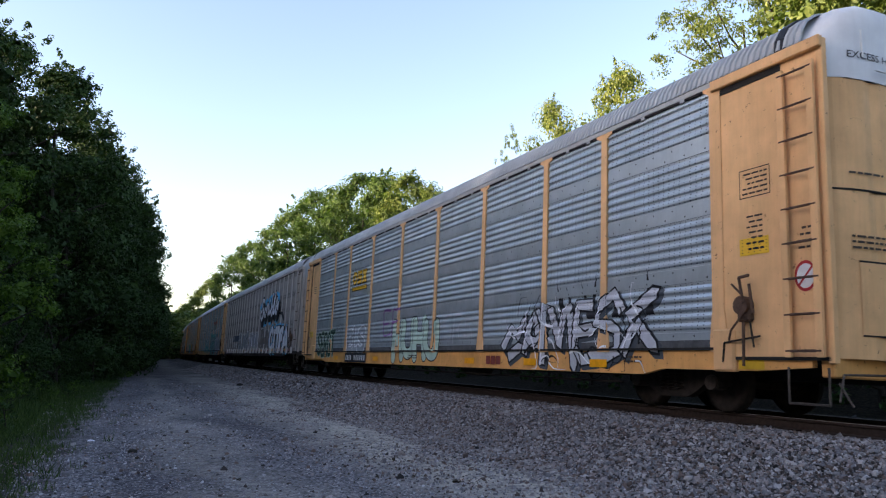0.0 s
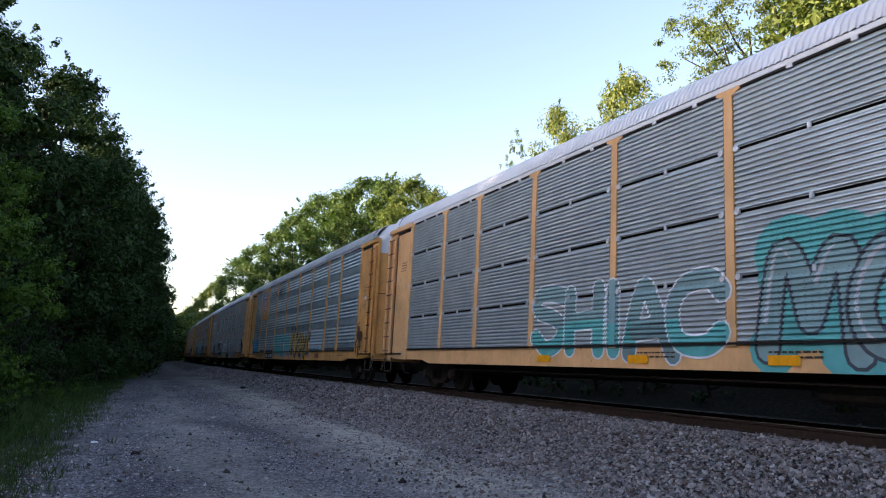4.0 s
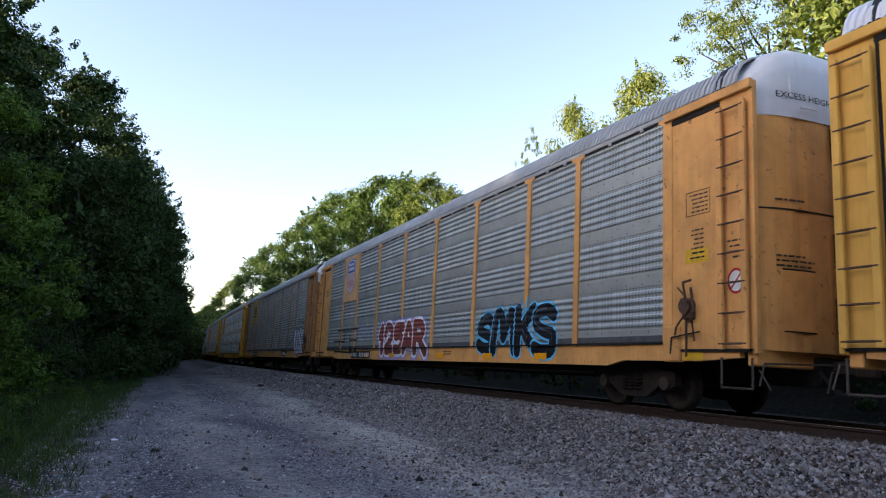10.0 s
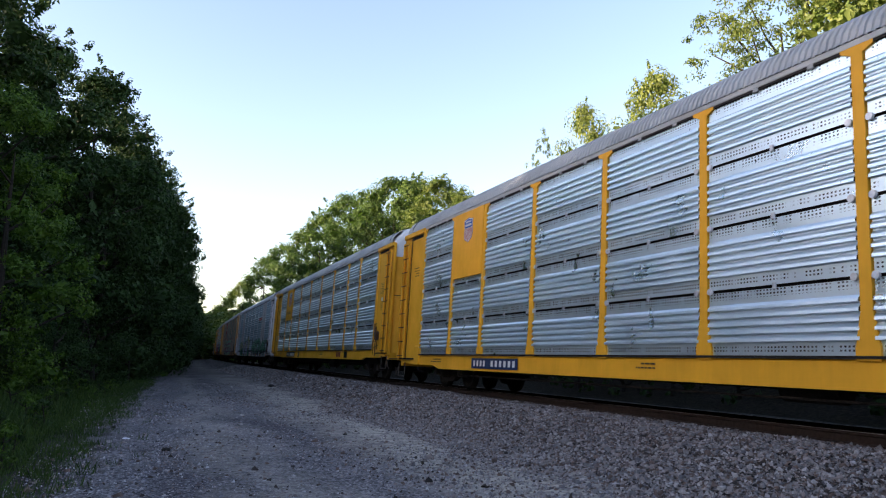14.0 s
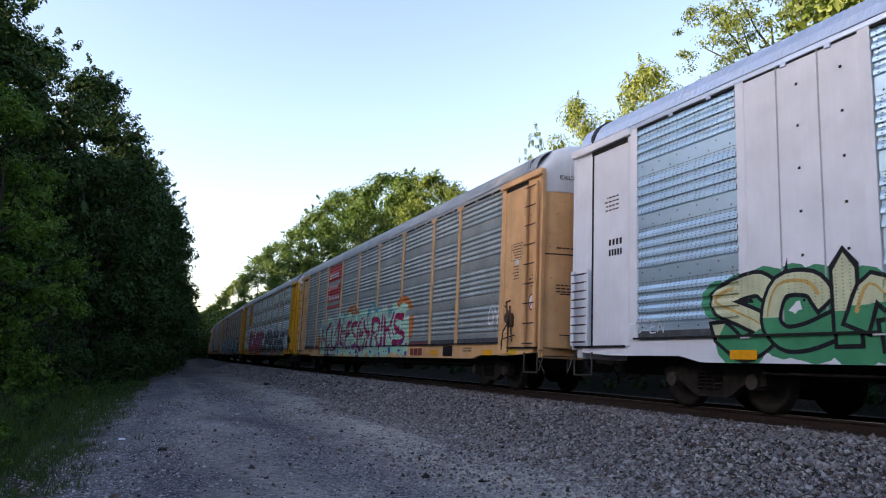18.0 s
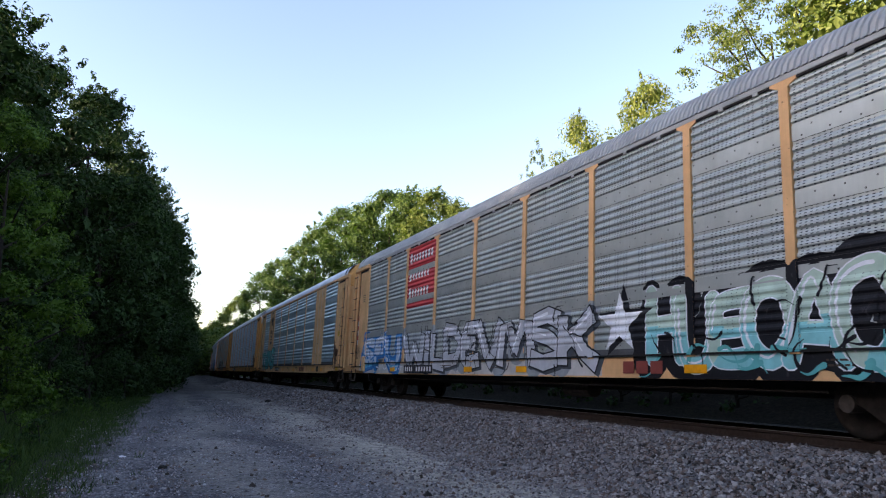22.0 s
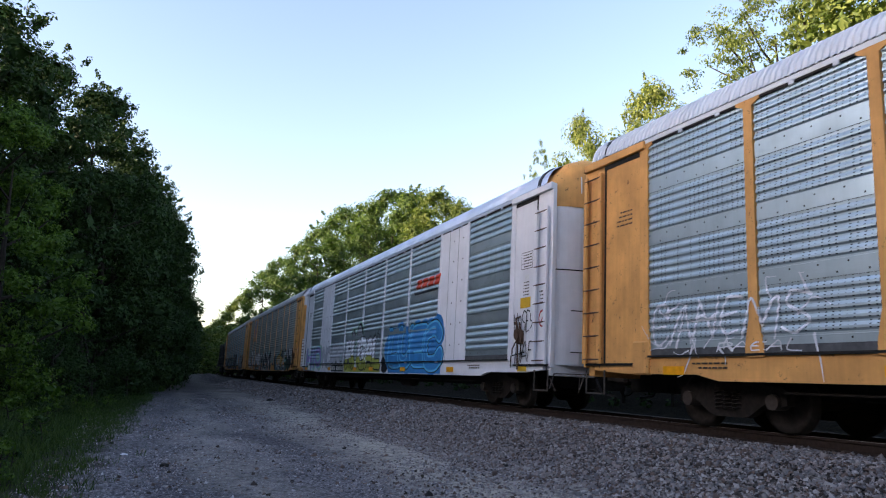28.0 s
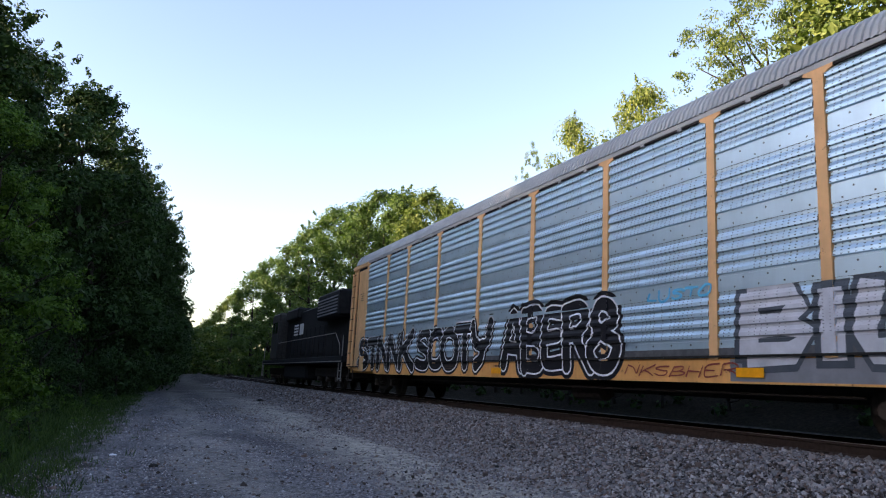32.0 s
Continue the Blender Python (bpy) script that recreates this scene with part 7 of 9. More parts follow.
mark("graffiti_tag", c, ribbon(smooth_line([(3.9, 2.75), (4.5, 3.05), (5.5, 3.1)], 4), 0.3, taper=0.7), INK, None, 0.018, "black painted arrow")
mark("lettering_ground", c, [rect(19.5, 22.76, 1.75, 2.18)], spray("worn_navy", (0.045, 0.06, 0.10)), None, 0.004, "faded dark blue block with pale bars")
mark("stencil", c, [rect(22.32, 22.5, 1.86, 2.1), rect(22.0, 22.18, 1.86, 2.1)], LEDGER, None, 0.0065)
scrawl(c, "ISHE", 20.9, 21.9, 1.8, 1.98, GREY, 30, 0.02)
mark("notice", c, [rect(22.95, 23.55, 1.76, 2.05)], SNOW, None, 0.004, "white sheet with scratched lines")
scrawl(c, "/HA", 23.05, 23.45, 1.8, 2.0, SLATE, 29, 0.02)
scrawl(c, "SSPRE", 25.35, 26.2, 1.56, 1.74, SNOW, 26, 0.035)
scrawl(c, "MEHSR", 25.35, 26.2, 1.38, 1.54, SNOW, 27, 0.035)
scrawl(c, "REBUS", 25.35, 26.2, 1.2, 1.36, SNOW, 31, 0.035)
doodle = [[(25.1, 1.25), (25.12, 1.7), (25.08, 1.98), (24.7, 2.05), (24.1, 2.0), (23.95, 1.85), (24.15, 1.6), (24.2, 1.3), (23.95, 1.22)], [(24.95, 1.9), (24.6, 1.98), (24.25, 1.92)], [(24.9, 1.75), (24.75, 1.55), (24.55, 1.6), (24.5, 1.8)], [(24.45, 1.8), (24.35, 1.6), (24.2, 1.62)], [(25.0, 1.4), (24.7, 1.3), (24.4, 1.36)]]
mark("graffiti_tag", c, [f for pts in doodle for f in ribbon(smooth_line(pts, 5), 0.04, taper=0.2)], SNOW, None, 0.014, "loose white line drawing")
scrawl(c, "YRPC", 20.4, 22.7, 1.25, 1.65, SNOW, 27, 0.055)
mark("reflective_strip", c, [rect(26.3, 26.42, 1.16, 1.78)], YPATCH, None, 0.006, "upright orange reflective strip")
for k in range(3):
    mark("reflector", c, [rect(26.3, 26.42, 1.79 + 0.13 * k, 1.91 + 0.13 * k)], LEDGER if k == 1 else RED, None, 0.006)
rng = np.random.default_rng(41)
for k in range(22):
    a = 1.21 + 1.1435 * k
    part("post_foot", box_mesh("post_foot", -0.11, -0.02, -0.085, 0.085, 0.9, 1.2, 0.01), BROWN_POST, c, at=Matrix.Translation((SIDE_X, Y0 + a, 0)))
    if k % 3 == 1:
        mark("reflector", c, [rect(a + 0.25, a + 0.88, 1.03, 1.12)], YPATCH, None, 0.0255)
    else:
        strip_ob = mark("reflective_strip", c, [rect(a + 0.16, a + 0.98, 1.03, 1.12)], LEDGER, None, 0.0255, "red and white reflective strip")
        mark("red_block", c, [rect(a + 0.16 + 0.33 * q, a + 0.32 + 0.33 * q, 1.03, 1.12) for q in range(3)], RED, strip_ob, 0.0275)
    mark("notice", c, lines_of_bars(rng, a + 0.25, a + 0.95, 0.955, 2, 0.065, 0.03), CHALK, None, 0.0255, "rows of small pale stencil bars")

c = CARS[2]
sheet(c, 6.78, 9.47, 3.15, 4.2, DULL, "smooth grey-blue sheet with a red emblem")
mark("emblem", c, [rect(6.9 + 0.62 * k, 7.4 + 0.62 * k, 3.66, 3.86, -0.12) for k in range(4)] + [rect(6.9, 9.3, 3.55, 3.6)], SIGNAL_RED, None, 0.004, "red slanted emblem blocks", -0.055)
graf(c, "SHIAC", 12.4, 18.0, 0.8, 2.5, FADED, SNOW, 31, fat=0.34, rim=0.035, low=TEAL, label="washed-out teal graffiti with white outlines")
graf(c, "MOCA", 6.8, 11.9, 0.8, 2.6, FADED, SLATE, 32, back=TEAL, accent=SILVER, fat=0.36, label="washed-out teal graffiti")
graf(c, "OU", 4.0, 6.7, 0.8, 2.7, SILVER, SLATE, 33, back=FADED, accent=LILAC, fat=0.40)
initials(c, 8.1, 9.0, 0.84, 1.02, RUSTRED)
mark("number_plate", c, [rect(1.95, 2.45, 0.8, 1.08)], INK, None, 0.012, "black plate with white bars")
reflectors(c, (5.6, 11.5, 14.5, 17.5))

c = CARS[3]
sheet(c, 20.83, 22.77, 3.15, 5.1, ORANGE, "smooth orange sheet behind an emblem")
shield(c, 21.15, 22.45, 3.45, 5.02)
mark("lettering", c, words("BUILDING", 18.15, 19.95, 4.42, 4.72) + words("AMERICA", 15.8, 17.8, 4.42, 4.75), INK, None, 0.006, "black slogan lettering")
graf(c, "BCA", 13.7, 17.9, 0.85, 2.25, TEAL, FADED, 41, fat=0.40, rim=0.05, back=BARE, accent=AQUA, label="faded teal graffiti washed into the sheet")
graf(c, "NKA~", 9.4, 13.5, 0.85, 2.3, OCHRE, INK, 43, accent=SILVER, shade=SLATE, spikes=9, fat=0.30, cap="point", curve=False, label="spiky black and tan graffiti")
graf(c, "SEL", 6.9, 9.2, 1.15, 2.3, SILVER, AQUA, 43, accent=spray("faded_rose", (0.5, 0.3, 0.32)), fat=0.38)
graf(c, "BLAIR", 23.0, 25.6, 0.95, 2.08, CYAN, INK, 44, fat=0.42, rim=0.055, accent=SKY, curve=False, cap="square", crowd=1.15, label="bright cyan block graffiti with black outlines")
blobs(c, 9.0, 17.9, 0.78, 1.12, 12, LILAC, 45)
scrawl(c, "CRESENT", 20.6, 23.6, 0.82, 1.08, INK, 46, 0.04)
number_plate(c, 18.3, 20.5, 0.79, 1.09)
initials(c, 7.4, 8.1, 0.84, 1.04, RUSTRED)
reflectors(c, (9.8, 13.3, 17.0, 25.8))

c = CARS[4]
sheet(c, 18.13, 20.67, 3.15, 4.12, GALV, "lighter galvanised sheet with a yellow emblem")
letter_blocks(c, 18.7, 20.2, 3.55, 4.0, EMBLEM_YELLOW, 0.004, -0.055)
graf(c, "MELW", 14.8, 19.0, 0.85, 2.2, NAVY, SLATE, 51, fat=0.36, rim=0.02, glow=SNOW, glow_w=0.07, curve=False, cap="square", wild=0.01, rise=0.03, label="navy block letters with white edges")
mark("graffiti_ground", c, [rect(4.9, 14.7, 0.77, 1.1)], CHALK, None, 0.0016, "pale overpainted stretch of the sill")
graf(c, "EORU", 12.2, 14.7, 0.8, 2.15, SNOW, INK, 51, fat=0.42, rim=0.03, crowd=1.2, label="white graffiti with thin black outlines")
graf(c, "SCNSEOCOUS", 4.9, 12.1, 0.8, 2.2, spray("chalky_white", (0.47, 0.50, 0.52)), INK, 52, fat=0.56, rim=0.018, crowd=1.35, rise=0.28, wild=0.08, accent=SNOW, label="chalky white bubble graffiti with thin black outlines")
wheel_ring = mark("graffiti", c, [disc(21.75, 1.42, 1.0, 0.72, 28)], INK, None, 0.004, "black painted disc with a white ring and swirls")
mark("white_ring", c, [disc(21.75, 1.42, 0.92, 0.65, 28)], SNOW, wheel_ring, 0.0062)
mark("black_face", c, [disc(21.75, 1.42, 0.84, 0.59, 28)], INK, wheel_ring, 0.0084)
mark("blue_edge", c, [q for q in (band(f, 1, 0.77, 1.1) for f in [disc(21.6, 1.3, 0.95, 0.56, 28)]) if q], LILAC, wheel_ring, 0.0030)
for pts in ([(22.3, 1.35), (22.2, 1.75), (21.9, 1.9), (21.75, 1.65)], [(21.6, 1.9), (21.3, 1.75), (21.15, 1.45)], [(22.2, 1.15), (21.9, 1.0), (21.5, 1.0), (21.25, 1.2)], [(21.9, 1.5), (21.7, 1.35), (21.5, 1.5)], [(22.0, 1.3), (21.8, 1.2), (21.55, 1.25)]):
    mark("swirl", c, ribbon(smooth_line(pts), 0.10, taper=0.5), SILVER, wheel_ring, 0.0108)
scrawl(c, "CIAPS", 23.2, 25.4, 1.35, 1.95, SNOW, 56, 0.045)
mark("blotch", c, [f for k in range(14) for f in ribbon([(24.2 - 0.08 * k, 4.15 - 0.01 * k), (24.0 - 0.07 * k, 3.45)], 0.085)], SNOW, None, 0.003, "pale patch of rubbed-off paint")
mark("sill_patch", c, [rect(9.9, 11.3, 0.76, 1.1)], INK, None, 0.0165, "black patch on the sill")
scrawl(c, "LOAES", 5.2, 6.4, 0.82, 1.05, INK, 59, 0.025)
number_plate(c, 18.4, 20.4, 0.8, 1.08)
reflectors(c, (4.4, 6.6, 9.6, 12.4, 25.4))

c = CARS[5]
sheet(c, 20.83, 22.77, 3.1, 5.1, YELLOW, "smooth yellow sheet behind an emblem")
shield(c, 21.15, 22.45, 3.4, 5.0)
DUSTY_PINK = spray("dusty_pink", (0.34, 0.17, 0.23))
mark("graffiti", c, [rect(6.75, 9.5, 1.15, 2.2), rect(17.9, 20.6, 1.15, 2.1)], DUSTY_PINK, None, 0.0022, "dusty pink field behind the graffiti")
blobs(c, 6.8, 9.4, 1.25, 2.15, 7, MAROON, 61, 0.0045)
blobs(c, 18.0, 20.5, 1.2, 2.05, 7, MAROON, 62, 0.0045)
graf(c, "ALMSK", 9.1, 18.0, 0.78, 2.75, AQUA, SNOW, 64, fat=0.46, rim=0.022, shade=NAVY, drop=(-0.34, -0.10), low=TEAL, cut=0.42, cap="square", curve=False, crowd=1.05, wild=0.05, accent=MINT, label="large teal graffiti with navy shadow sides")
blobs(c, 9.5, 17.8, 0.77, 1.12, 14, TEAL, 64, 0.003)
scrawl(c, "/", 21.2, 22.3, 1.3, 2.0, SNOW, 66, 0.06)
scrawl(c, "MSNER", 2.0, 6.0, 0.8, 1.1, INK, 67, 0.05)
graf(c, "PEIMR", 2.2, 4.7, 1.22, 2.1, SLAT_DARK, SNOW, 68, fat=0.34, rim=0.022, label="hollow graffiti outlined in thin white")
number_plate(c, 18.1, 20.8, 0.8, 1.1)
initials(c, 7.1, 7.9, 0.84, 1.02, RUSTRED)
reflectors(c, (10.2, 12.8, 15.6))

c = CARS[6]
sheet(c, 20.83, 22.77, 3.15, 5.1, TAN, "smooth tan sheet behind an emblem")
shield(c, 21.15, 22.42, 3.45, 5.0)
graf(c, "125AR", 12.8, 17.6, 0.78, 2.15, RUSTRED, SNOW, 71, fat=0.44, rim=0.085, glow=LILAC, glow_w=0.09, crowd=1.05, rise=0.05, low=spray("deep_rust", (0.17, 0.045, 0.03)), cut=0.35, label="brick-red block graffiti with white edges and a lilac glow")
graf(c, "SMKS", 5.3, 9.3, 0.78, 2.15, INK, SKY, 76, fat=0.40, rim=0.05, spikes=4, accent=SLATE, label="black graffiti with bright blue outlines")
mark("graffiti_tag", c, [f for pts in ([(23.9, 1.05), (20.3, 0.98)], [(23.9, 1.5), (23.9, 1.05)], [(23.9, 1.5), (22.2, 1.45)], [(22.2, 1.9), (22.2, 1.45)], [(23.4, 1.95), (20.2, 1.95)], [(22.9, 1.55), (22.9, 1.05)], [(21.4, 1.5), (20.3, 1.5)], [(21.4, 1.9), (21.4, 1.0)]) for f in ribbon(pts, 0.07, cap="square")]
     + [disc(21.2, 1.12, 0.2, 0.12), disc(20.6, 1.12, 0.2, 0.12)], INK, None, 0.0175, "boxy black graffiti lines")
number_plate(c, 18.5, 21.1, 0.78, 1.05)
reflectors(c, (6.0, 8.6, 11.7, 16.0, 18.9))
blobs(c, 18.4, 20.4, 1.5, 2.2, 5, BARE, 74)

c = CARS[7]
sheet(c, 20.83, 22.77, 3.2, 5.1, AMBER, "faded yellow emblem sheet")
letter_blocks(c, 20.98, 22.5, 4.0, 4.55, INK, 0.004, -0.055)
graf(c, "UOSO", 1.95, 4.6, 0.85, 2.4, SNOW, NAVY, 81, fat=0.56, rim=0.07, crowd=1.15, rise=0.05, accent=LILAC, label="white bubble graffiti with thick navy outlines")
scrawl(c, "PNET", 4.75, 6.2, 1.2, 1.85, INK, 82, 0.04)
scrawl(c, "VTC", 4.6, 5.3, 1.8, 2.15, INK, 84, 0.035)
scrawl(c, "EBEU", 2.0, 3.8, 2.55, 2.85, INK, 83, 0.05)
number_plate(c, 18.6, 21.6, 0.8, 1.08)
mark("sill_patch", c, [rect(6.6, 8.6, 0.8, 1.1)], INK, None, 0.012, "black patch on the sill")
initials(c, 7.2, 8.3, 0.86, 1.04, LEDGER)
reflectors(c, (6.8, 11.0, 15.4))
mark("emblem_plate", c, [rect(25.7, 26.5, 2.1, 2.5)], EMBLEM_YELLOW, None, 0.006, "yellow stencil plate on the end panel")

c = CARS[8]
sheet(c, 20.83, 22.77, 3.25, 5.1, YELLOW, "yellow emblem sheet")
shield(c, 21.5, 22.1, 4.2, 4.9)
initials(c, 6.6, 7.6, 0.82, 1.02, RUSTRED)
scrawl(c, "ON", 0.95, 1.4, 2.1, 2.4, SNOW, 91, 0.025)
mark("number_plate", c, [rect(5.9, 6.4, 0.8, 1.06)], INK, None, 0.012, "black plate with white bars")
number_plate(c, 18.6, 21.2, 0.8, 1.06, NAVY)
blobs(c, 5.0, 7.6, 1.15, 1.35, 6, FADED, 92)

c = CARS[9]
sheet(c, 20.83, 22.77, 3.1, 5.1, YELLOW, "yellow emblem sheet")
shield(c, 21.1, 22.1, 3.95, 4.92)
mark("lettering", c, words("BUILDING AMERICA", 20.95, 22.6, 3.5, 3.68), INK, None, 0.003, "small black slogan lettering", -0.055)
number_plate(c, 18.6, 21.4, 0.79, 1.07)
r1 = mark("number_plate", c, [rect(17.15, 17.65, 0.79, 1.07)], INK, None, 0.012, "small black stencil plate")
mark("stencil", c, words("R1", 17.22, 17.58, 0.84, 1.02), LEDGER, r1, 0.0145)
initials(c, 7.1, 7.9, 0.84, 1.07, RUSTRED)
mark("number_plate", c, [rect(5.9, 6.5, 0.8, 1.08)], INK, None, 0.012, "black plate with white bars")
scrawl(c, "ON", 25.6, 26.1, 1.8, 2.2, SNOW, 101, 0.05)

c = CARS[10]
mark("emblem", c, [rect(6.8 + 0.55 * k, 7.25 + 0.55 * k, 3.72, 3.95, -0.12) for k in range(4)], SIGNAL_RED, None, 0.006, "red slanted emblem blocks")
mark("emblem_rule", c, [rect(6.9, 9.2, 3.52, 3.58)], SLATE, None, 0.006)
for m_, k in ((DARK_BROWN, 1), (MINT, 2), (GREEN, 3), (SILVER, 4)):
    flourish(c, 3.4, 12.2, 0.85, 1.95, 26, m_, 200 + k, 0.09 if k % 2 else 0.06, 0.022 + 0.001 * k, 0.8)
graf(c, "KAECR~A/", 3.2, 12.4, 0.78, 2.25, GREEN, DARK_BROWN, 112, accent=MINT, glow=SILVER, glow_w=0.02, shade=DARK_BROWN, fat=0.30, rim=0.055, low=DEEP, cut=0.28, taper=0.35, cap="point", wild=0.13, crowd=1.4, spikes=18, label="spiky green graffiti with dark outlines")
graf(c, "SCI~", 19.6, 23.3, 0.78, 2.12, CREAM, INK, 113, fat=0.36, rim=0.06, low=GREEN, cut=0.5, back=GREEN, accent=OCHRE, crowd=1.3, cap="point", wild=0.1, spikes=3, label="cream and green graffiti with black outlines")
graf(c, "MA", 15.6, 19.4, 0.78, 2.3, CREAM, INK, 116, fat=0.40, rim=0.06, low=GREEN, cut=0.48, back=GREEN, accent=OCHRE, crowd=1.2, wild=0.08, spikes=4, label="cream and green graffiti with black outlines")
arch = smooth_line([(16.9, 1.0), (16.75, 1.7), (16.3, 2.2), (15.8, 2.3), (15.35, 2.05), (15.2, 1.5), (15.6, 0.95)], 6)
arrow = [[(14.2, 2.12), (14.75, 2.1), (15.5, 1.3), (15.1, 1.2)], [(14.2, 2.12), (14.35, 1.8), (15.1, 1.55), (15.2, 1.95)]]
bulge = mark("graffiti", c, ribbon(arch, 0.42, 0.10) + [disc(15.35, 1.15, 0.75, 0.42, 20)], DARK_BROWN, None, 0.0160, "broad cream arch and arrow with brown edges")
mark("brown_face", c, [[(14.05, 2.2), (14.3, 2.25), (15.3, 2.12), (15.3, 1.0), (14.9, 1.2), (14.3, 1.72)], [(14.6, 0.78), (15.4, 0.78), (15.5, 1.4), (14.55, 1.3)]], DARK_BROWN, bulge, 0.0165)
mark("fill", c, ribbon(arch, 0.40), CREAM, bulge, 0.0182)
mark("low_fill", c, [q for q in (band(f, 1, 0.77, 1.42 + 0.08 * math.sin(9 * f[0][0])) for f in ribbon(arch, 0.40)) if q] + [disc(15.5, 1.05, 0.6, 0.27, 18)], GREEN, bulge, 0.0190)
mark("dapple", c, [disc(15.5 + 0.22 * k, 2.3 - 0.12 * abs(k - 2), 0.09, 0.07, 10) for k in range(5)], OCHRE, bulge, 0.0198)
mark("shine", c, arrow[:1], CREAM, bulge, 0.0202)
mark("white_line", c, ribbon([(14.8, 2.05), (15.9, 1.1)], 0.035, taper=0.3), SNOW, bulge, 0.0210)
BLOCKY = spray("pale_lilac", (0.52, 0.50, 0.68))
for edges in ([(20.0, 0.8, 1.98), (19.45, 0.8, 1.35), (18.95, 0.8, 1.98)], [(17.65, 0.8, 2.12), (16.75, 0.8, 2.15), (17.2, 1.2, 1.62)]):
    block = [rect(y - 0.5, y, z0, z1) for y, z0, z1 in edges]
    ob = mark("graffiti", c, [[(y + (0.05 if y > min(p[0] for p in f) else -0.05), z + (0.05 if z > 1.25 else -0.02)) for y, z in f] for f in block], INK, None, 0.0220, "pale lilac block letter")
    mark("fill", c, block, BLOCKY, ob, 0.0240)
scrawl(c, "HEESEN", 24.4, 25.6, 1.22, 1.45, SNOW, 115, 0.03)
mark("notice", c, bars(17.5, 18.5, 0.8, 0.98, 6, 0.4) + bars(18.7, 19.5, 0.8, 0.98, 4, 0.4), INK, None, 0.030, "row of black stencil bars")
reflectors(c, (2.5, 5.9, 8.9, 13.4, 16.5, 19.8, 22.7), 0.86)
mark("notice", c, bars(25.6, 26.0, 2.95, 3.07, 4, 0.4) + bars(25.6, 26.0, 2.75, 2.87, 5, 0.4), INK, None, 0.006, "two rows of black stencil bars")
mark("letters_plate", c, [rect(0.15, 0.28, 3.3, 3.55), rect(0.33, 0.42, 3.3, 3.55)], INK, None, 0.006, "two dark stencil bars")
mark("sticker", c, [disc(1.25, 2.85, 0.12, 0.14)], MINT, None, 0.006, "round green sticker")
mark("sticker", c, [rect(0.9, 1.45, 2.5, 2.72)], EMBLEM_YELLOW, None, 0.006, "orange notice plate")

c = CARS[11]
mark("emblem_field", c, [rect(18.14, 20.66, 3.0, 5.04)], EMBLEM_RED, None, 0.003, "red painted field on the ribbed sheets")
for k in range(3):
    mark("emblem_lettering", c, bars(18.45 + 0.35 * (k > 0), 20.4, 3.38 + 0.55 * k, 3.6 + 0.55 * k, (7, 7, 8)[k], 0.42) + [rect(20.28, 20.45, 3.34 + 0.55 * k, 3.66 + 0.55 * k)], LEDGER, None, 0.007, "white bars on a red field")
suns = mark("graffiti", c, [disc(15.9, 1.9, 1.25, 1.05, 24), disc(9.3, 1.9, 1.1, 0.95, 24), disc(21.4, 1.4, 0.8, 0.6, 18)], ORANGE_S, None, 0.0018, "orange discs and cyan plumes behind the graffiti")
CYAN_PAINT = spray("turquoise", (0.03, 0.36, 0.42))
for y, z, dy, dz, w in ((20.6, 1.4, 0.3, 0.9, 0.3), (17.4, 2.0, -0.4, 0.6, 0.3), (15.6, 1.9, 0.2, 0.95, 0.28), (13.6, 1.9, -0.5, 0.8, 0.28), (13.9, 2.0, -0.9, 0.5, 0.2), (12.3, 2.1, 0.9, 0.75, 0.3), (12.2, 2.0, 0.4, 0.7, 0.2), (11.5, 1.9, -1.6, 0.5, 0.42), (10.6, 1.7, -1.2, 0.3, 0.4), (10.2, 1.3, -0.9, -0.3, 0.26), (9.5, 1.5, -0.5, 0.6, 0.2)):
    plume(c, y, z, dy, dz, w, CYAN_PAINT, suns, 0.0034)
blobs(c, 8.2, 20.8, 0.77, 1.15, 12, COBALT, 126, 0.0042)
for m_, k in ((MINT, 1), (PALE_YELLOW, 2), (DEEP_CRIMSON, 3), (MINT, 4)):
    flourish(c, 9.2, 21.3, 0.85, 2.2, 34, m_, 210 + k, 0.13 if k != 2 else 0.04, 0.0235 + 0.001 * k, 0.7)
graf(c, "NOUILESEYRIKS", 9.0, 21.5, 0.77, 2.5, DEEP_CRIMSON, MINT, 124, fat=0.27, rim=0.13, back=MINT, glow=PALE_YELLOW, glow_w=0.03, low=PLUM, cut=0.30, cap="point", wild=0.08, crowd=1.3, rise=0.15, taper=0.2, flare=0.3, accent=CRIMSON, label="large mint and crimson graffiti")
initials(c, 7.3, 8.4, 0.82, 1.04, RUSTRED)
scrawl(c, "IHC", 23.6, 25.0, 1.3, 1.6, SILVER, 127, 0.04)
scrawl(c, "ON", 2.0, 2.6, 1.5, 2.1, SNOW, 128, 0.05)
mark("reflective_strip", c, [rect(6.9 + 0.36 * k, 7.1 + 0.36 * k, 1.165, 1.215) for k in range(6)], RED, None, 0.016, "red and white reflective strip")
number_plate(c, 18.6, 20.6, 0.78, 1.05)
mark("number_plate", c, [rect(4.9, 5.6, 0.8, 1.08)], INK, None, 0.012, "black plate with white bars")
reflectors(c, (2.6, 6.3))
for q in (11, 13):
    strip_ob = mark("reflective_strip", CARS[q], [rect(26.42, 26.55, 1.9, 3.1)], LEDGER, None, 0.006, "upright red and white reflective strip")
    for k in range(3):
        mark("red_block", CARS[q], [rect(26.42, 26.55, 2.1 + 0.4 * k, 2.3 + 0.4 * k)], RED, strip_ob, 0.0085)

c = CARS[12]
sheet(c, 20.83, 22.77, 3.2, 5.1, YELLOW, "yellow emblem sheet")
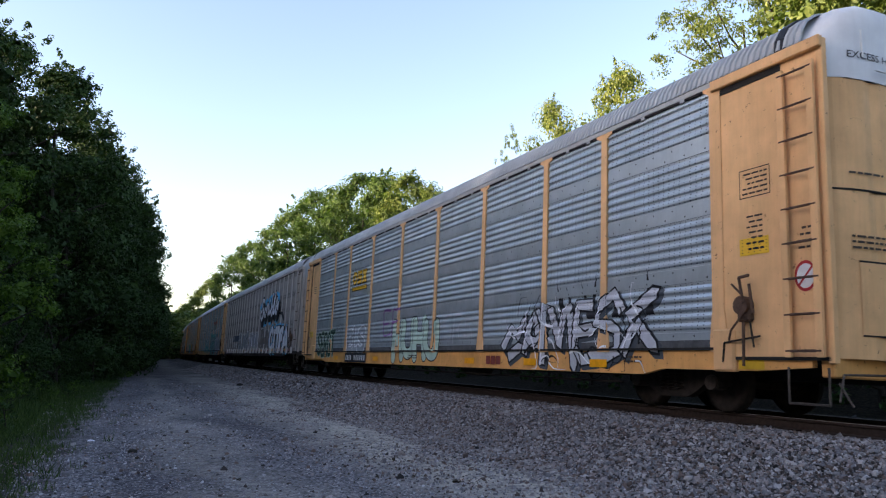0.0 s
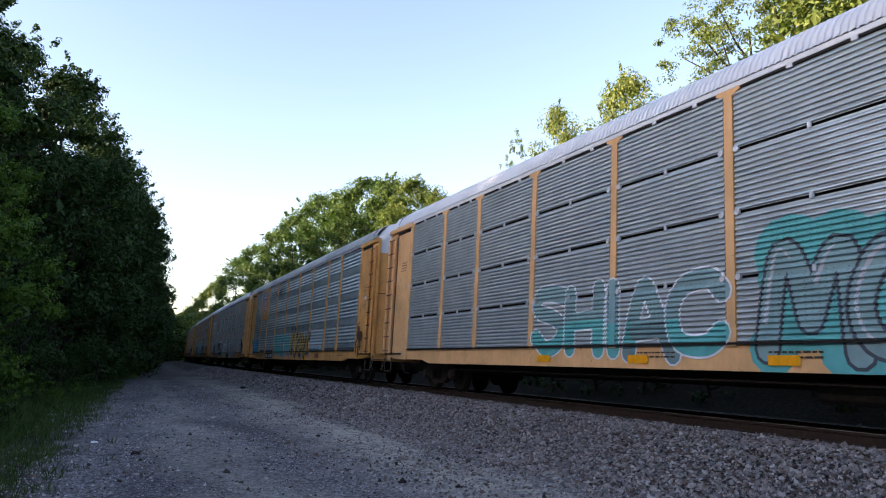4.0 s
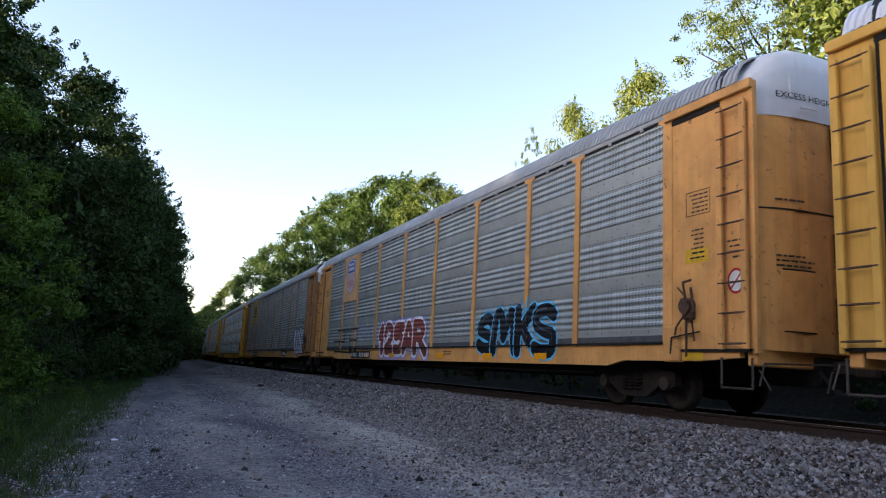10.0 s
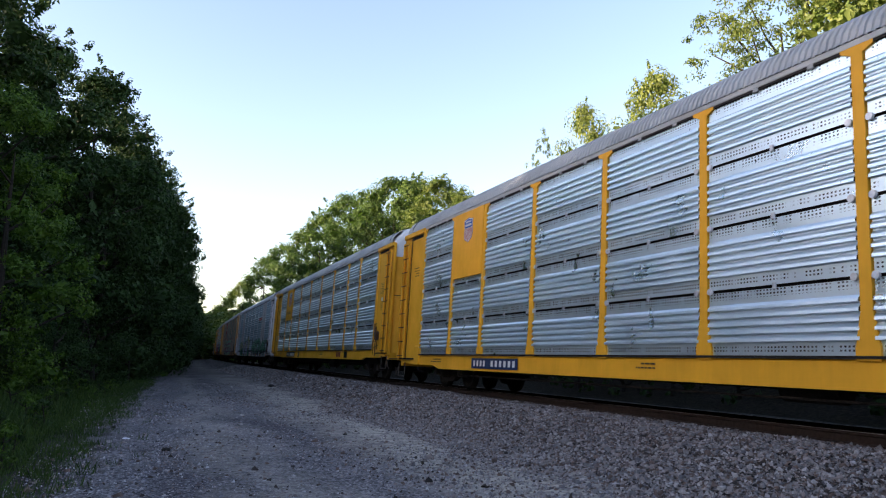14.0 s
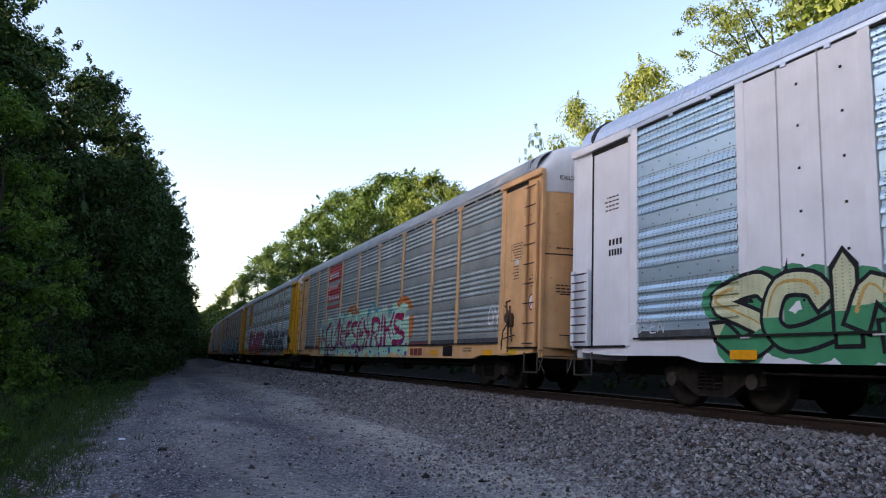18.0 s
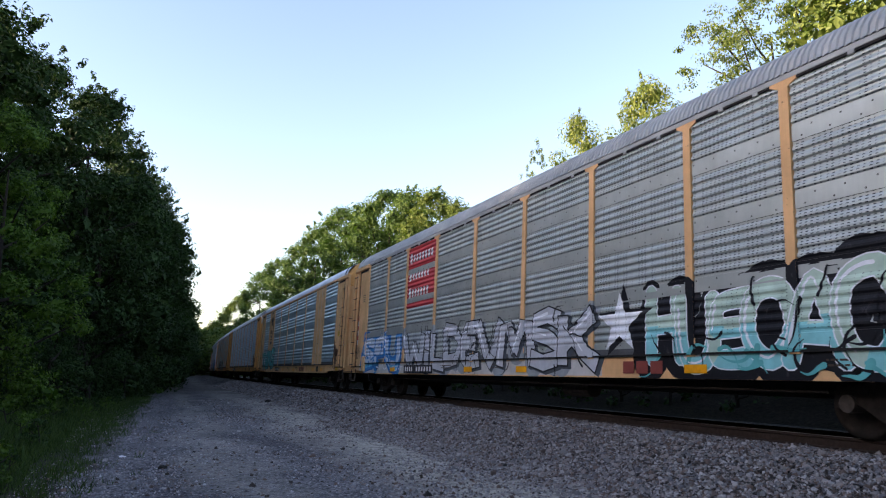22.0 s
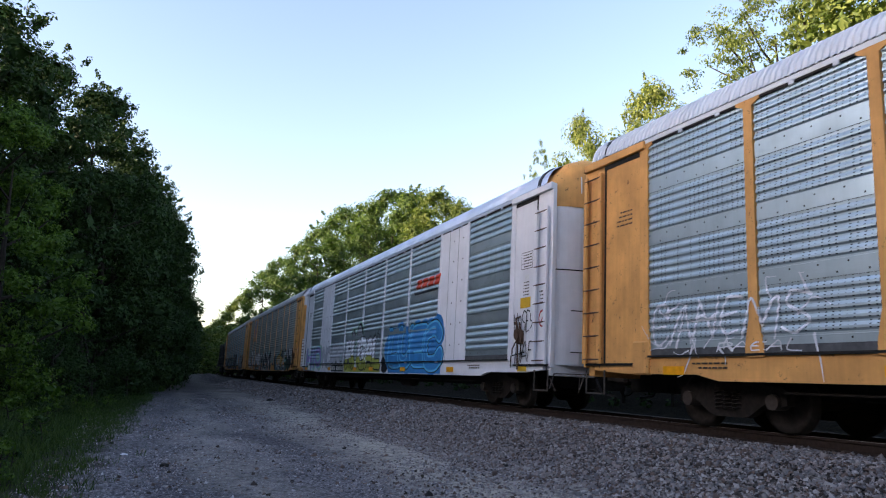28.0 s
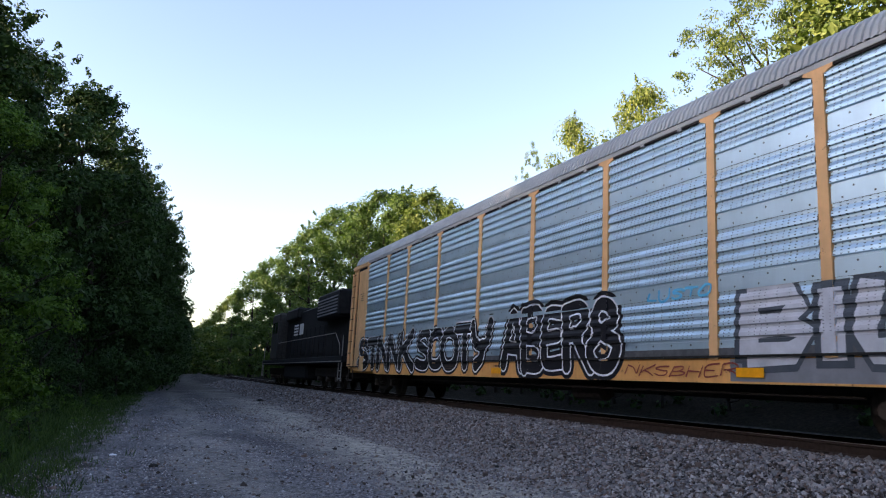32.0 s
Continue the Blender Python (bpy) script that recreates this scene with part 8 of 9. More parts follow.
shield(c, 21.4, 22.25, 4.0, 4.95)
mark("lettering", c, words("BUILDING AMERICA", 20.95, 22.6, 3.55, 3.72), INK, None, 0.003, "small black slogan lettering", -0.055)
blobs(c, 21.6, 22.6, 1.0, 2.1, 5, SNOW, 128, 0.002)
flourish(c, 14.2, 21.7, 0.85, 2.2, 16, NAVY, 241, 0.05, 0.020, 0.8)
flourish(c, 14.2, 21.7, 1.4, 2.4, 10, SNOW, 242, 0.04, 0.021, 0.5)
graf(c, "EUYSC", 13.9, 21.9, 0.77, 2.6, ORCHID, NAVY, 129, fat=0.50, rim=0.05, low=CORAL, cut=0.45, crowd=1.3, rise=0.2, accent=PINK, back=CORAL, label="pink and coral bubble graffiti with navy outlines")
graf(c, "LIFSK", 7.6, 13.8, 0.78, 2.45, SLATE, SNOW, 132, back=spray("blue_grey", (0.13, 0.16, 0.20)), accent=FADED, fat=0.44, rim=0.028, curve=False, cap="square", crowd=1.15, label="slate-grey block graffiti with pale outlines")
graf(c, "EHS", 3.6, 7.5, 0.78, 2.3, SLATE, SNOW, 135, back=spray("blue_grey", (0.13, 0.16, 0.20)), accent=OCHRE, fat=0.42, rim=0.028, curve=False, cap="square")
mark("graffiti_ground", c, [rect(4.2, 14.0, 0.77, 1.1)], spray("hazy_blue", (0.22, 0.28, 0.33)), None, 0.0016, "hazy blue overpainted stretch of the sill")
scrawl(c, "LEGHDOU", 20.2, 21.9, 2.15, 2.35, NAVY, 134, 0.05)
number_plate(c, 18.0, 21.4, 0.8, 1.08, MAROON)
initials(c, 7.2, 8.0, 0.84, 1.04, SIGNAL_RED)
reflectors(c, (6.2, 9.3, 12.0, 17.4))

c = CARS[13]
mark("emblem_field", c, [rect(18.14, 20.66, 2.95, 5.04)], EMBLEM_RED, None, 0.003, "red painted field on the ribbed sheets")
for k in range(3):
    mark("emblem_lettering", c, bars(18.4 + 0.3 * (k < 2), 20.45, 3.32 + 0.6 * k, 3.58 + 0.6 * k, (7, 7, 8)[k], 0.42) + [rect(20.32, 20.5, 3.28 + 0.6 * k, 3.64 + 0.6 * k)], LEDGER, None, 0.007, "white bars on a red field")
mark("graffiti_ground", c, [rect(9.2, 26.0, 0.77, 1.1)], CHALK, None, 0.0016, "pale overpainted stretch of the sill")
flourish(c, 9.5, 20.4, 0.9, 2.0, 40, INK, 251, 0.05, 0.024, 0.6)
graf(c, "WILDEVMSK", 9.3, 20.6, 0.78, 2.3, SILVER, INK, 141, fat=0.38, rim=0.035, back=BARE, shade=SLATE, drop=(-0.1, -0.05), accent=SNOW, curve=False, cap="square", crowd=1.15, label="long row of white graffiti letters with black outlines")
star = [(8.6 + (0.72 if k % 2 == 0 else 0.28) * math.sin(k * 0.62832), 1.75 + (0.60 if k % 2 == 0 else 0.24) * math.cos(k * 0.62832)) for k in range(10)]
grown = [(8.6 + (y - 8.6) * 1.2 - 0.12, 1.75 + (z - 1.75) * 1.25) for y, z in star]
star_ob = mark("graffiti", c, [[(8.55, 1.75), p, q] for p, q in zip(grown, grown[1:] + grown[:1])], INK, None, 0.012, "white five-pointed graffiti star")
mark("fill", c, [[(8.6, 1.75), p, q] for p, q in zip(star, star[1:] + star[:1])], SNOW, star_ob, 0.020)
flourish(c, 2.5, 7.7, 0.85, 2.0, 22, INK, 231, 0.06, 0.021, 0.6)
flourish(c, 2.5, 7.7, 0.85, 1.3, 14, TEAL, 232, 0.12, 0.020, 0.6)
graf(c, "HUEOAC5", 2.3, 7.8, 0.78, 2.35, PALE, SNOW, 144, back=INK, accent=SNOW, fat=0.46, rim=0.022, glow=INK, glow_w=0.09, low=AQUA, cut=0.5, crowd=1.25, rise=0.18, label="light teal graffiti with heavy black outlines")
flourish(c, 21.0, 25.6, 0.85, 2.1, 14, SNOW, 281, 0.05, 0.0155, 0.8)
flourish(c, 21.0, 25.6, 0.85, 2.1, 14, ROYAL, 282, 0.13, 0.0145, 0.8)
graf(c, "SFU", 20.9, 25.8, 0.78, 2.25, spray("icy_blue", (0.50, 0.60, 0.70)), ROYAL, 145, fat=0.42, rim=0.09, back=ROYAL, low=SKY, cut=0.22, accent=SNOW, curve=False, cap="square", glow=COBALT, glow_w=0.05, label="blue and white graffiti")
scrawl(c, "ORHN", 26.0, 26.9, 1.3, 1.9, INK, 146, 0.03)
scrawl(c, "BONT", 20.8, 21.9, 0.84, 1.04, SNOW, 147, 0.03)
number_plate(c, 18.0, 20.6, 0.78, 1.04)
initials(c, 7.4, 8.5, 0.82, 1.04, RUSTRED)
reflectors(c, (6.6, 12.4, 15.4, 21.8))

c = CARS[14]
SOOT = spray("sooty_brown", (0.05, 0.03, 0.02))
ring_ob = mark("emblem", c, [disc(21.8, 4.1, 0.72, 0.95, 24)], SOOT, None, 0.004, "dark oval emblem on a tan sheet")
mark("emblem_field", c, [disc(21.8, 4.1, 0.60, 0.82, 24)], TAN, ring_ob, 0.0065)
mark("emblem_figure", c, [disc(21.75, 4.42, 0.42, 0.26, 12), rect(21.5, 22.05, 4.05, 4.4), disc(21.8, 3.62, 0.22, 0.18, 6), rect(21.3, 22.3, 3.0, 3.08), rect(21.4, 22.2, 2.7, 2.9)], SOOT, ring_ob, 0.009)
graf(c, "TERS", 19.6, 25.4, 0.78, 2.45, TEAL, INK, 150, fat=0.40, rim=0.05, accent=SNOW, glow=SNOW, glow_w=0.02, crowd=1.2, rise=0.15, wild=0.08, label="turquoise graffiti with white highlights")
initials(c, 8.9, 10.2, 0.82, 1.04, RUSTRED)
mark("number_plate", c, [rect(5.2, 5.7, 0.8, 1.06)], INK, None, 0.012, "black plate with white bars")
number_plate(c, 17.4, 18.9, 0.82, 1.06)
reflectors(c, (4.4, 6.4, 12.0, 15.8))

c = CARS[15]
initials(c, 7.6, 8.4, 0.84, 1.04, RUSTRED)
mark("number_plate", c, [rect(4.9, 5.5, 0.8, 1.08)], INK, None, 0.012, "black plate with white bars")
number_plate(c, 18.4, 20.8, 0.8, 1.04)
reflectors(c, (4.0, 9.5, 13.5))

c = CARS[16]
mark("emblem", c, [rect(18.15, 18.2, 3.4, 4.1), rect(19.7, 19.75, 3.4, 4.1), rect(18.15, 18.3, 3.4, 3.45), rect(18.15, 18.3, 4.05, 4.1), rect(19.6, 19.75, 3.4, 3.45), rect(19.6, 19.75, 4.05, 4.1)]
     + bars(18.45, 19.45, 3.55, 3.95, 3, 0.2) + [disc(18.5, 3.2, 0.09, 0.09), disc(18.7, 3.2, 0.09, 0.09), disc(19.3, 3.2, 0.09, 0.09), disc(19.5, 3.2, 0.09, 0.09)], SLATE, None, 0.006, "dark bracketed emblem")
graf(c, "OHYRE", 13.4, 20.2, 0.78, 2.2, GREY, SNOW, 171, fat=0.44, rim=0.05, crowd=1.15, rise=0.1, low=SLATE, cut=0.8, label="dark grey graffiti letters with white outlines")
graf(c, "SKEL", 9.6, 13.3, 0.8, 2.2, GREY, DEEP, 172, accent=SNOW, back=GREEN, fat=0.36, curve=False, cap="point")
scrawl(c, "CANEMS", 21.8, 25.2, 1.3, 2.1, SNOW, 173, 0.05)
flourish(c, 21.7, 25.2, 1.2, 2.0, 22, SNOW, 176, 0.05, 0.018, 0.5)
scrawl(c, "PAEAL", 22.0, 23.6, 1.18, 1.35, SNOW, 175, 0.025)
number_plate(c, 18.0, 20.1, 0.8, 1.08)
reflectors(c, (12.4, 16.5, 20.6, 24.6))
scrawl(c, "SNRKSS", 2.2, 6.6, 1.2, 2.1, SNOW, 174, 0.04)

c = CARS[17]
mark("emblem", c, [rect(6.75 + 0.55 * k, 7.2 + 0.55 * k, 3.55, 3.85, -0.14) for k in range(4)], SIGNAL_RED, None, 0.006, "red slanted emblem blocks")
mark("emblem_rule", c, [rect(6.9, 9.0, 3.36, 3.44)], SLATE, None, 0.006)
domes = mark("graffiti", c, [disc(16.5, 2.15, 0.5, 0.52, 20), disc(15.5, 2.3, 0.55, 0.6, 20)], MINT, None, 0.0025, "two dark domes above the lettering")
mark("outline", c, [disc(16.5, 2.13, 0.44, 0.46, 20), disc(15.5, 2.28, 0.5, 0.54, 20)], INK, domes, 0.0045)
mark("fill", c, [disc(16.52, 2.1, 0.36, 0.38, 20), disc(15.52, 2.25, 0.42, 0.46, 20)], BARE, domes, 0.0062)
mark("graffiti_ground", c, [rect(12.5, 17.9, 0.77, 1.12)], LIME, None, 0.0016, "yellow-green painted stretch of the sill")
graf(c, "RUGAL", 12.5, 17.7, 0.77, 2.28, SNOW, INK, 183, fat=0.50, rim=0.055, low=LIME, cut=0.42, crowd=1.15, rise=0.08, wild=0.03, label="white and yellow-green graffiti letters with thick black outlines")
scrawl(c, "TNG", 16.9, 17.7, 1.95, 2.15, INK, 187, 0.03)
scrawl(c, "US", 12.6, 13.4, 1.9, 2.4, INK, 186, 0.035)
mark("blotch", c, [disc(11.95, 0.93, 0.36, 0.18, 16), disc(12.1, 1.15, 0.22, 0.2, 16)], INK, None, 0.006, "black painted blot")
mark("graffiti_ground", c, [rect(6.4, 11.5, 0.77, 1.12)], ROYAL, None, 0.0016, "blue overpainted stretch of the sill")
mark("graffiti_field", c, [[(6.5, 1.16), (11.45, 1.16), (11.5, 2.2), (11.1, 2.38), (6.5, 2.3)]], ROYAL, None, 0.0019, "solid blue painted field")
graf(c, "LUEC", 6.3, 11.6, 0.78, 2.45, ROYAL, SKY, 181, fat=0.60, rim=0.07, glow=INK, glow_w=0.035, back=ROYAL, crowd=1.2, rise=0.12, accent=SKY, label="deep blue graffiti block with sky-blue outlines")
graf(c, "NOARO", 17.9, 22.2, 0.82, 2.05, SILVER, GREY, 183, fat=0.46, rim=0.02, crowd=1.2, label="pale silvery graffiti")
graf(c, "HIO", 22.4, 26.2, 0.82, 2.1, LILAC, AQUA, 184, back=PALE, fat=0.40, rim=0.06, label="lilac and aqua graffiti")
number_plate(c, 17.9, 20.2, 0.78, 1.08)
reflectors(c, (5.6, 9.8, 13.6, 16.0, 20.6, 26.0))
scrawl(c, "VOSEY", 0.7, 1.7, 1.7, 2.3, INK, 185, 0.035)
scrawl(c, "HAF", 0.7, 1.6, 1.0, 1.6, INK, 188, 0.035)
mark("sticker", c, [rect(0.9, 1.4, 2.35, 2.6)], EMBLEM_YELLOW, None, 0.006, "orange notice plate")

c = CARS[18]
sheet(c, 20.83, 22.77, 3.2, 5.1, TAN, "smooth tan sheet behind an emblem")
shield(c, 20.95, 22.3, 3.5, 5.0)
swirl = mark("graffiti", c, [disc(y, z, ry, rz, 18) for y, z, ry, rz in ((5.0, 1.3, 0.6, 0.52), (4.5, 1.15, 0.6, 0.4), (4.0, 1.45, 0.5, 0.45), (3.5, 1.1, 0.5, 0.35), (3.1, 1.4, 0.4, 0.4), (4.9, 2.05, 0.3, 0.2), (6.3, 1.95, 0.42, 0.25), (3.8, 1.9, 0.25, 0.3))], DEEP, None, 0.0020, "dark green and blue ground with a tan fish-like sweep")
mark("blue_ground", c, [disc(y, z, ry, rz, 18) for y, z, ry, rz in ((8.7, 1.3, 0.5, 0.5), (8.2, 1.0, 0.7, 0.24), (6.2, 1.0, 0.7, 0.24), (5.9, 1.65, 0.45, 0.45), (7.9, 1.7, 0.4, 0.25))], spray("storm_blue", (0.10, 0.19, 0.25)), swirl, 0.0030)
mark("black_patch", c, [disc(y, z, ry, rz, 18) for y, z, ry, rz in ((9.2, 1.45, 0.32, 0.42), (9.1, 1.05, 0.25, 0.28), (5.95, 1.95, 0.3, 0.26), (3.55, 1.75, 0.3, 0.4), (2.9, 1.3, 0.3, 0.4))], INK, swirl, 0.0038)
body = [disc(7.35, 1.38, 1.15, 0.42, 28)] + ribbon(smooth_line([(7.0, 1.45), (6.2, 1.4), (5.5, 1.36), (5.1, 1.45)], 5), 0.62, taper=0.5)
tail = ribbon(smooth_line([(5.5, 1.3), (5.0, 1.6), (4.55, 1.9), (4.25, 2.1)], 5), 0.40, taper=0.75) + ribbon(smooth_line([(5.4, 1.3), (5.1, 1.0), (4.75, 0.84)], 5), 0.26, taper=0.8)
fin = ribbon(smooth_line([(7.0, 1.7), (6.7, 1.95), (6.25, 2.08)], 4), 0.42, taper=0.85)
fore = ribbon(smooth_line([(6.4, 1.25), (6.15, 1.05), (6.05, 0.82)], 4), 0.40, taper=0.85)
mark("edge", c, [[(y + dy, z + dz) for y, z in f] for f in body + tail + fin for dy, dz in ((0.07, 0.03), (-0.07, 0.03), (0.0, 0.07), (0.0, -0.05))], INK, swirl, 0.0050)
mark("sweep", c, body + fin, OCHRE, swirl, 0.0070)
mark("tail", c, tail, SILVER, swirl, 0.0082)
mark("pale_side", c, [disc(7.6, 1.08, 0.85, 0.2, 24), disc(5.7, 1.2, 0.4, 0.12, 16)], SILVER, swirl, 0.0086)
mark("edge", c, [[(y + dy, z) for y, z in f] for f in fore for dy in (0.05, -0.05)], INK, swirl, 0.0094)
mark("sweep", c, fore, OCHRE, swirl, 0.0104)
mark("dark_line", c, ribbon(smooth_line([(8.3, 1.0), (7.6, 0.86), (6.9, 0.95)], 5), 0.05) + [disc(7.75, 1.4, 0.2, 0.2, 16), disc(7.15, 1.4, 0.17, 0.24, 16)], INK, swirl, 0.0112)
mark("shine", c, [disc(7.75, 1.4, 0.15, 0.15, 14), disc(7.15, 1.4, 0.12, 0.19, 14)], SNOW, swirl, 0.0128)
mark("dark_line", c, [disc(7.75, 1.4, 0.06, 0.06, 10)] + ribbon([(7.2, 1.52), (7.1, 1.28)], 0.03), INK, swirl, 0.0142)
mark("dapple", c, [disc(y, z, ry, rz, 14) for y, z, ry, rz in ((8.1, 1.8, 0.11, 0.14), (7.55, 1.92, 0.07, 0.09), (6.25, 1.95, 0.09, 0.12), (5.0, 1.85, 0.1, 0.12), (4.65, 1.4, 0.11, 0.12), (4.75, 1.2, 0.06, 0.06), (4.5, 0.98, 0.1, 0.09), (7.3, 1.95, 0.05, 0.06))], AQUA, swirl, 0.0135)
mark("white_wash", c, ribbon([(4.0, 2.1), (3.85, 1.6)], 0.22) + ribbon([(3.4, 2.2), (3.35, 1.8)], 0.16) + ribbon([(5.75, 1.85), (5.7, 1.5)], 0.16), SILVER, swirl, 0.0046)
mark("notice_box", c, [rect(4.9, 5.5, 0.76, 1.06)], SNOW, swirl, 0.0150, "small white-edged box")
mark("box_face", c, [rect(4.95, 5.18, 0.8, 1.02), rect(5.22, 5.45, 0.8, 1.02)], INK, swirl, 0.0165)
scrawl(c, "SNEKS", 2.0, 3.5, 1.55, 2.2, SNOW, 197, 0.045)
rng = np.random.default_rng(194)
mass = [disc(17.0 - 0.44 * k + rng.uniform(-0.08, 0.08), (1.78, 1.15, 1.5)[k % 3] + rng.uniform(-0.08, 0.08), rng.uniform(0.36, 0.5), rng.uniform(0.34, 0.4), 18) for k in range(13)] + [disc(17.0 - 0.5 * k, 1.12 if k % 2 else 1.6, 0.42, 0.36, 18) for k in range(12)]
for k in range(14):
    plume(c, 17.1 - 0.43 * k, 1.95 + 0.05 * math.sin(k * 2.1), 0.3 * math.sin(k * 1.7), 0.36 + 0.1 * math.cos(k * 1.3), 0.26, AQUA, None, 0.0019)
halo = mark("graffiti", c, [[(y + (y - 14.3) * 0.02, 1.5 + (z - 1.5) * 1.09) for y, z in d] for d in mass], SNOW, None, 0.0030, "black swirling graffiti with white curls and an aqua fringe")
mark("black_mass", c, mass, INK, halo, 0.0055)


def curl(y, z, r, turns, flip, n=18):
    return [(y + flip * r * (1 - 0.8 * k / n) * math.cos(6.28318 * turns * k / n), z + r * (1 - 0.8 * k / n) * math.sin(6.28318 * turns * k / n)) for k in range(n + 1)]


curls = []
for y, z, r, turns, flip in ((16.97, 1.72, 0.26, 1.3, -1), (17.0, 1.2, 0.24, 1.4, 1), (15.0, 1.7, 0.25, 1.2, 1), (14.1, 1.15, 0.26, 1.3, -1), (12.7, 1.65, 0.27, 1.3, 1), (12.0, 1.2, 0.24, 1.3, -1), (13.4, 1.85, 0.2, 1.1, -1)):
    curls += ribbon(curl(y, z, r, turns, flip), 0.13, taper=0.75)
for pts in ([(16.55, 2.0), (16.62, 1.6), (16.5, 1.1), (16.7, 0.85)], [(15.45, 0.82), (15.5, 1.4), (15.4, 1.9), (15.6, 2.1)], [(14.6, 0.85), (14.55, 1.4), (14.75, 1.95)], [(13.7, 0.82), (13.55, 1.3), (13.7, 1.6)], [(12.35, 0.85), (12.3, 1.3), (12.45, 1.9)], [(16.1, 1.9), (15.95, 1.7), (15.8, 1.85)]):
    curls += ribbon(smooth_line(pts, 5), 0.19, taper=0.8)
mark("white_line", c, curls, SNOW, halo, 0.0085)
for pts, w in (([(23.5, 1.05), (23.2, 1.6), (22.9, 2.15), (22.6, 2.1), (22.3, 1.5), (21.95, 0.84)], 0.34), ([(21.95, 1.3), (21.75, 1.85), (21.35, 2.25), (21.05, 2.0), (21.1, 1.35)], 0.36)):
    line = smooth_line(pts, 6)
    root = mark("graffiti", c, ribbon([(y - 0.05, z + 0.01) for y, z in line], w, 0.09), INK, None, 0.006, "flowing white graffiti with black edges")
    mark("fill", c, ribbon(line, w), SNOW, root, 0.0085)
    mark("dark_line", c, ribbon([(y + w * 0.2, z - 0.02) for y, z in line[3:-6]], 0.05, taper=0.6), INK, root, 0.0105)
brush = []
for pts, w in (([(20.5, 1.25), (20.35, 1.65), (20.0, 1.85), (19.6, 1.7), (19.2, 1.62), (18.8, 1.85), (18.3, 2.1), (18.05, 1.95), (18.0, 1.6)], 0.34), ([(18.95, 1.75), (18.75, 1.45), (18.4, 1.18), (17.9, 1.3)], 0.3), ([(17.6, 2.0), (17.55, 1.4), (17.7, 0.9)], 0.22)):
    brush += ribbon(smooth_line(pts, 6), w, taper=0.25)
mark("graffiti", c, brush, SNOW, None, 0.006, "broad white brushed forms")
scrawl(c, "NRNDS", 23.7, 25.0, 1.2, 1.8, SNOW, 196, 0.075)
flourish(c, 23.5, 25.0, 1.0, 1.6, 14, SNOW, 271, 0.08, 0.0195, 0.4)
flourish(c, 21.2, 23.6, 1.0, 1.9, 9, INK, 272, 0.06, 0.0195, 0.5)
scrawl(c, "TT", 19.35, 20.0, 1.85, 2.18, CRIMSON, 199, 0.09, 0.0)
number_plate(c, 17.6, 20.2, 0.78, 1.06)
mark("owner_plate", c, [rect(6.7, 7.65, 0.76, 1.06)], INK, None, 0.0165, "black plate on the sill")
initials(c, 6.9, 7.45, 0.82, 1.0, LEDGER)
reflectors(c, (5.2, 7.7, 10.6, 13.4, 16.06, 18.97, 21.2), 1.215)
reflectors(c, (24.9,))
scrawl(c, "RNO", 25.8, 26.5, 2.9, 3.3, INK, 198, 0.03)
mark("sticker", c, [rect(25.7, 26.4, 2.5, 2.75)], EMBLEM_YELLOW, None, 0.006, "yellow notice plate")

c = CARS[19]
graf(c, "ABER8", 9.0, 13.8, 0.78, 2.42, INK, SNOW, 201, fat=0.34, rim=0.04, glow=INK, glow_w=0.09, crowd=1.1, rise=0.06, label="tall black graffiti letters with white outlines")
graf(c, "SCOTY", 14.3, 19.6, 0.78, 2.3, INK, SNOW, 202, fat=0.34, rim=0.04, glow=INK, glow_w=0.06, crowd=1.15, label="black graffiti letters with white outlines")
graf(c, "STNNK", 19.8, 25.9, 0.78, 2.25, INK, SNOW, 204, fat=0.32, rim=0.04, glow=INK, glow_w=0.06, crowd=1.15, label="row of black graffiti with white outlines")
mark("graffiti_ground", c, [rect(1.9, 6.4, 0.77, 1.1)], GREY, None, 0.0016, "grey overpainted stretch of the sill")
graf(c, "BILS", 1.9, 6.3, 0.85, 2.3, SILVER, SLATE, 207, fat=0.42, rim=0.10, curve=False, cap="square", crowd=1.05, rise=0.05, label="flat silver graffiti with thick grey outlines")
scrawl(c, "LUSTO", 6.7, 8.3, 2.1, 2.3, SKY, 204, 0.05)
scrawl(c, "NKSBHER", 6.2, 8.9, 0.82, 1.04, RUSTRED, 205, 0.03)
reflectors(c, (2.9, 6.0, 14.0))

for k in (8, 12, 15):
    part("door_slot", seam_mesh(-1, 3.0, 3.2, -1.25, -0.35, 0.018), BLACK, CARS[k], "black slot in the end door")
for k, c in enumerate(CARS):
    if k != 1:
        placards(c, k)
    if k not in (1, 10, 14, 17):
        ink = words("EXCESS HEIGHT CAR", 0, 1.6, 4.92, 5.02)
        me = bpy.data.meshes.new("lettering")
        vs, fs = [], []
        for t in ink:
            fs.append(tuple(range(len(vs), len(vs) + 3)))
            # read from the front: from the near side toward the far side
            vs += [(-1.15 + (1.6 - y), Y0 + 0.06 - 0.24 * (1 - (abs(-1.15 + (1.6 - y)) / 1.52) ** 4) - 0.006, z) for y, z in t]
        me.from_pydata(vs, [], fs)
        tagged(part("lettering", me, INK, c, "small black lettering on the end cap"), kind="stuff")

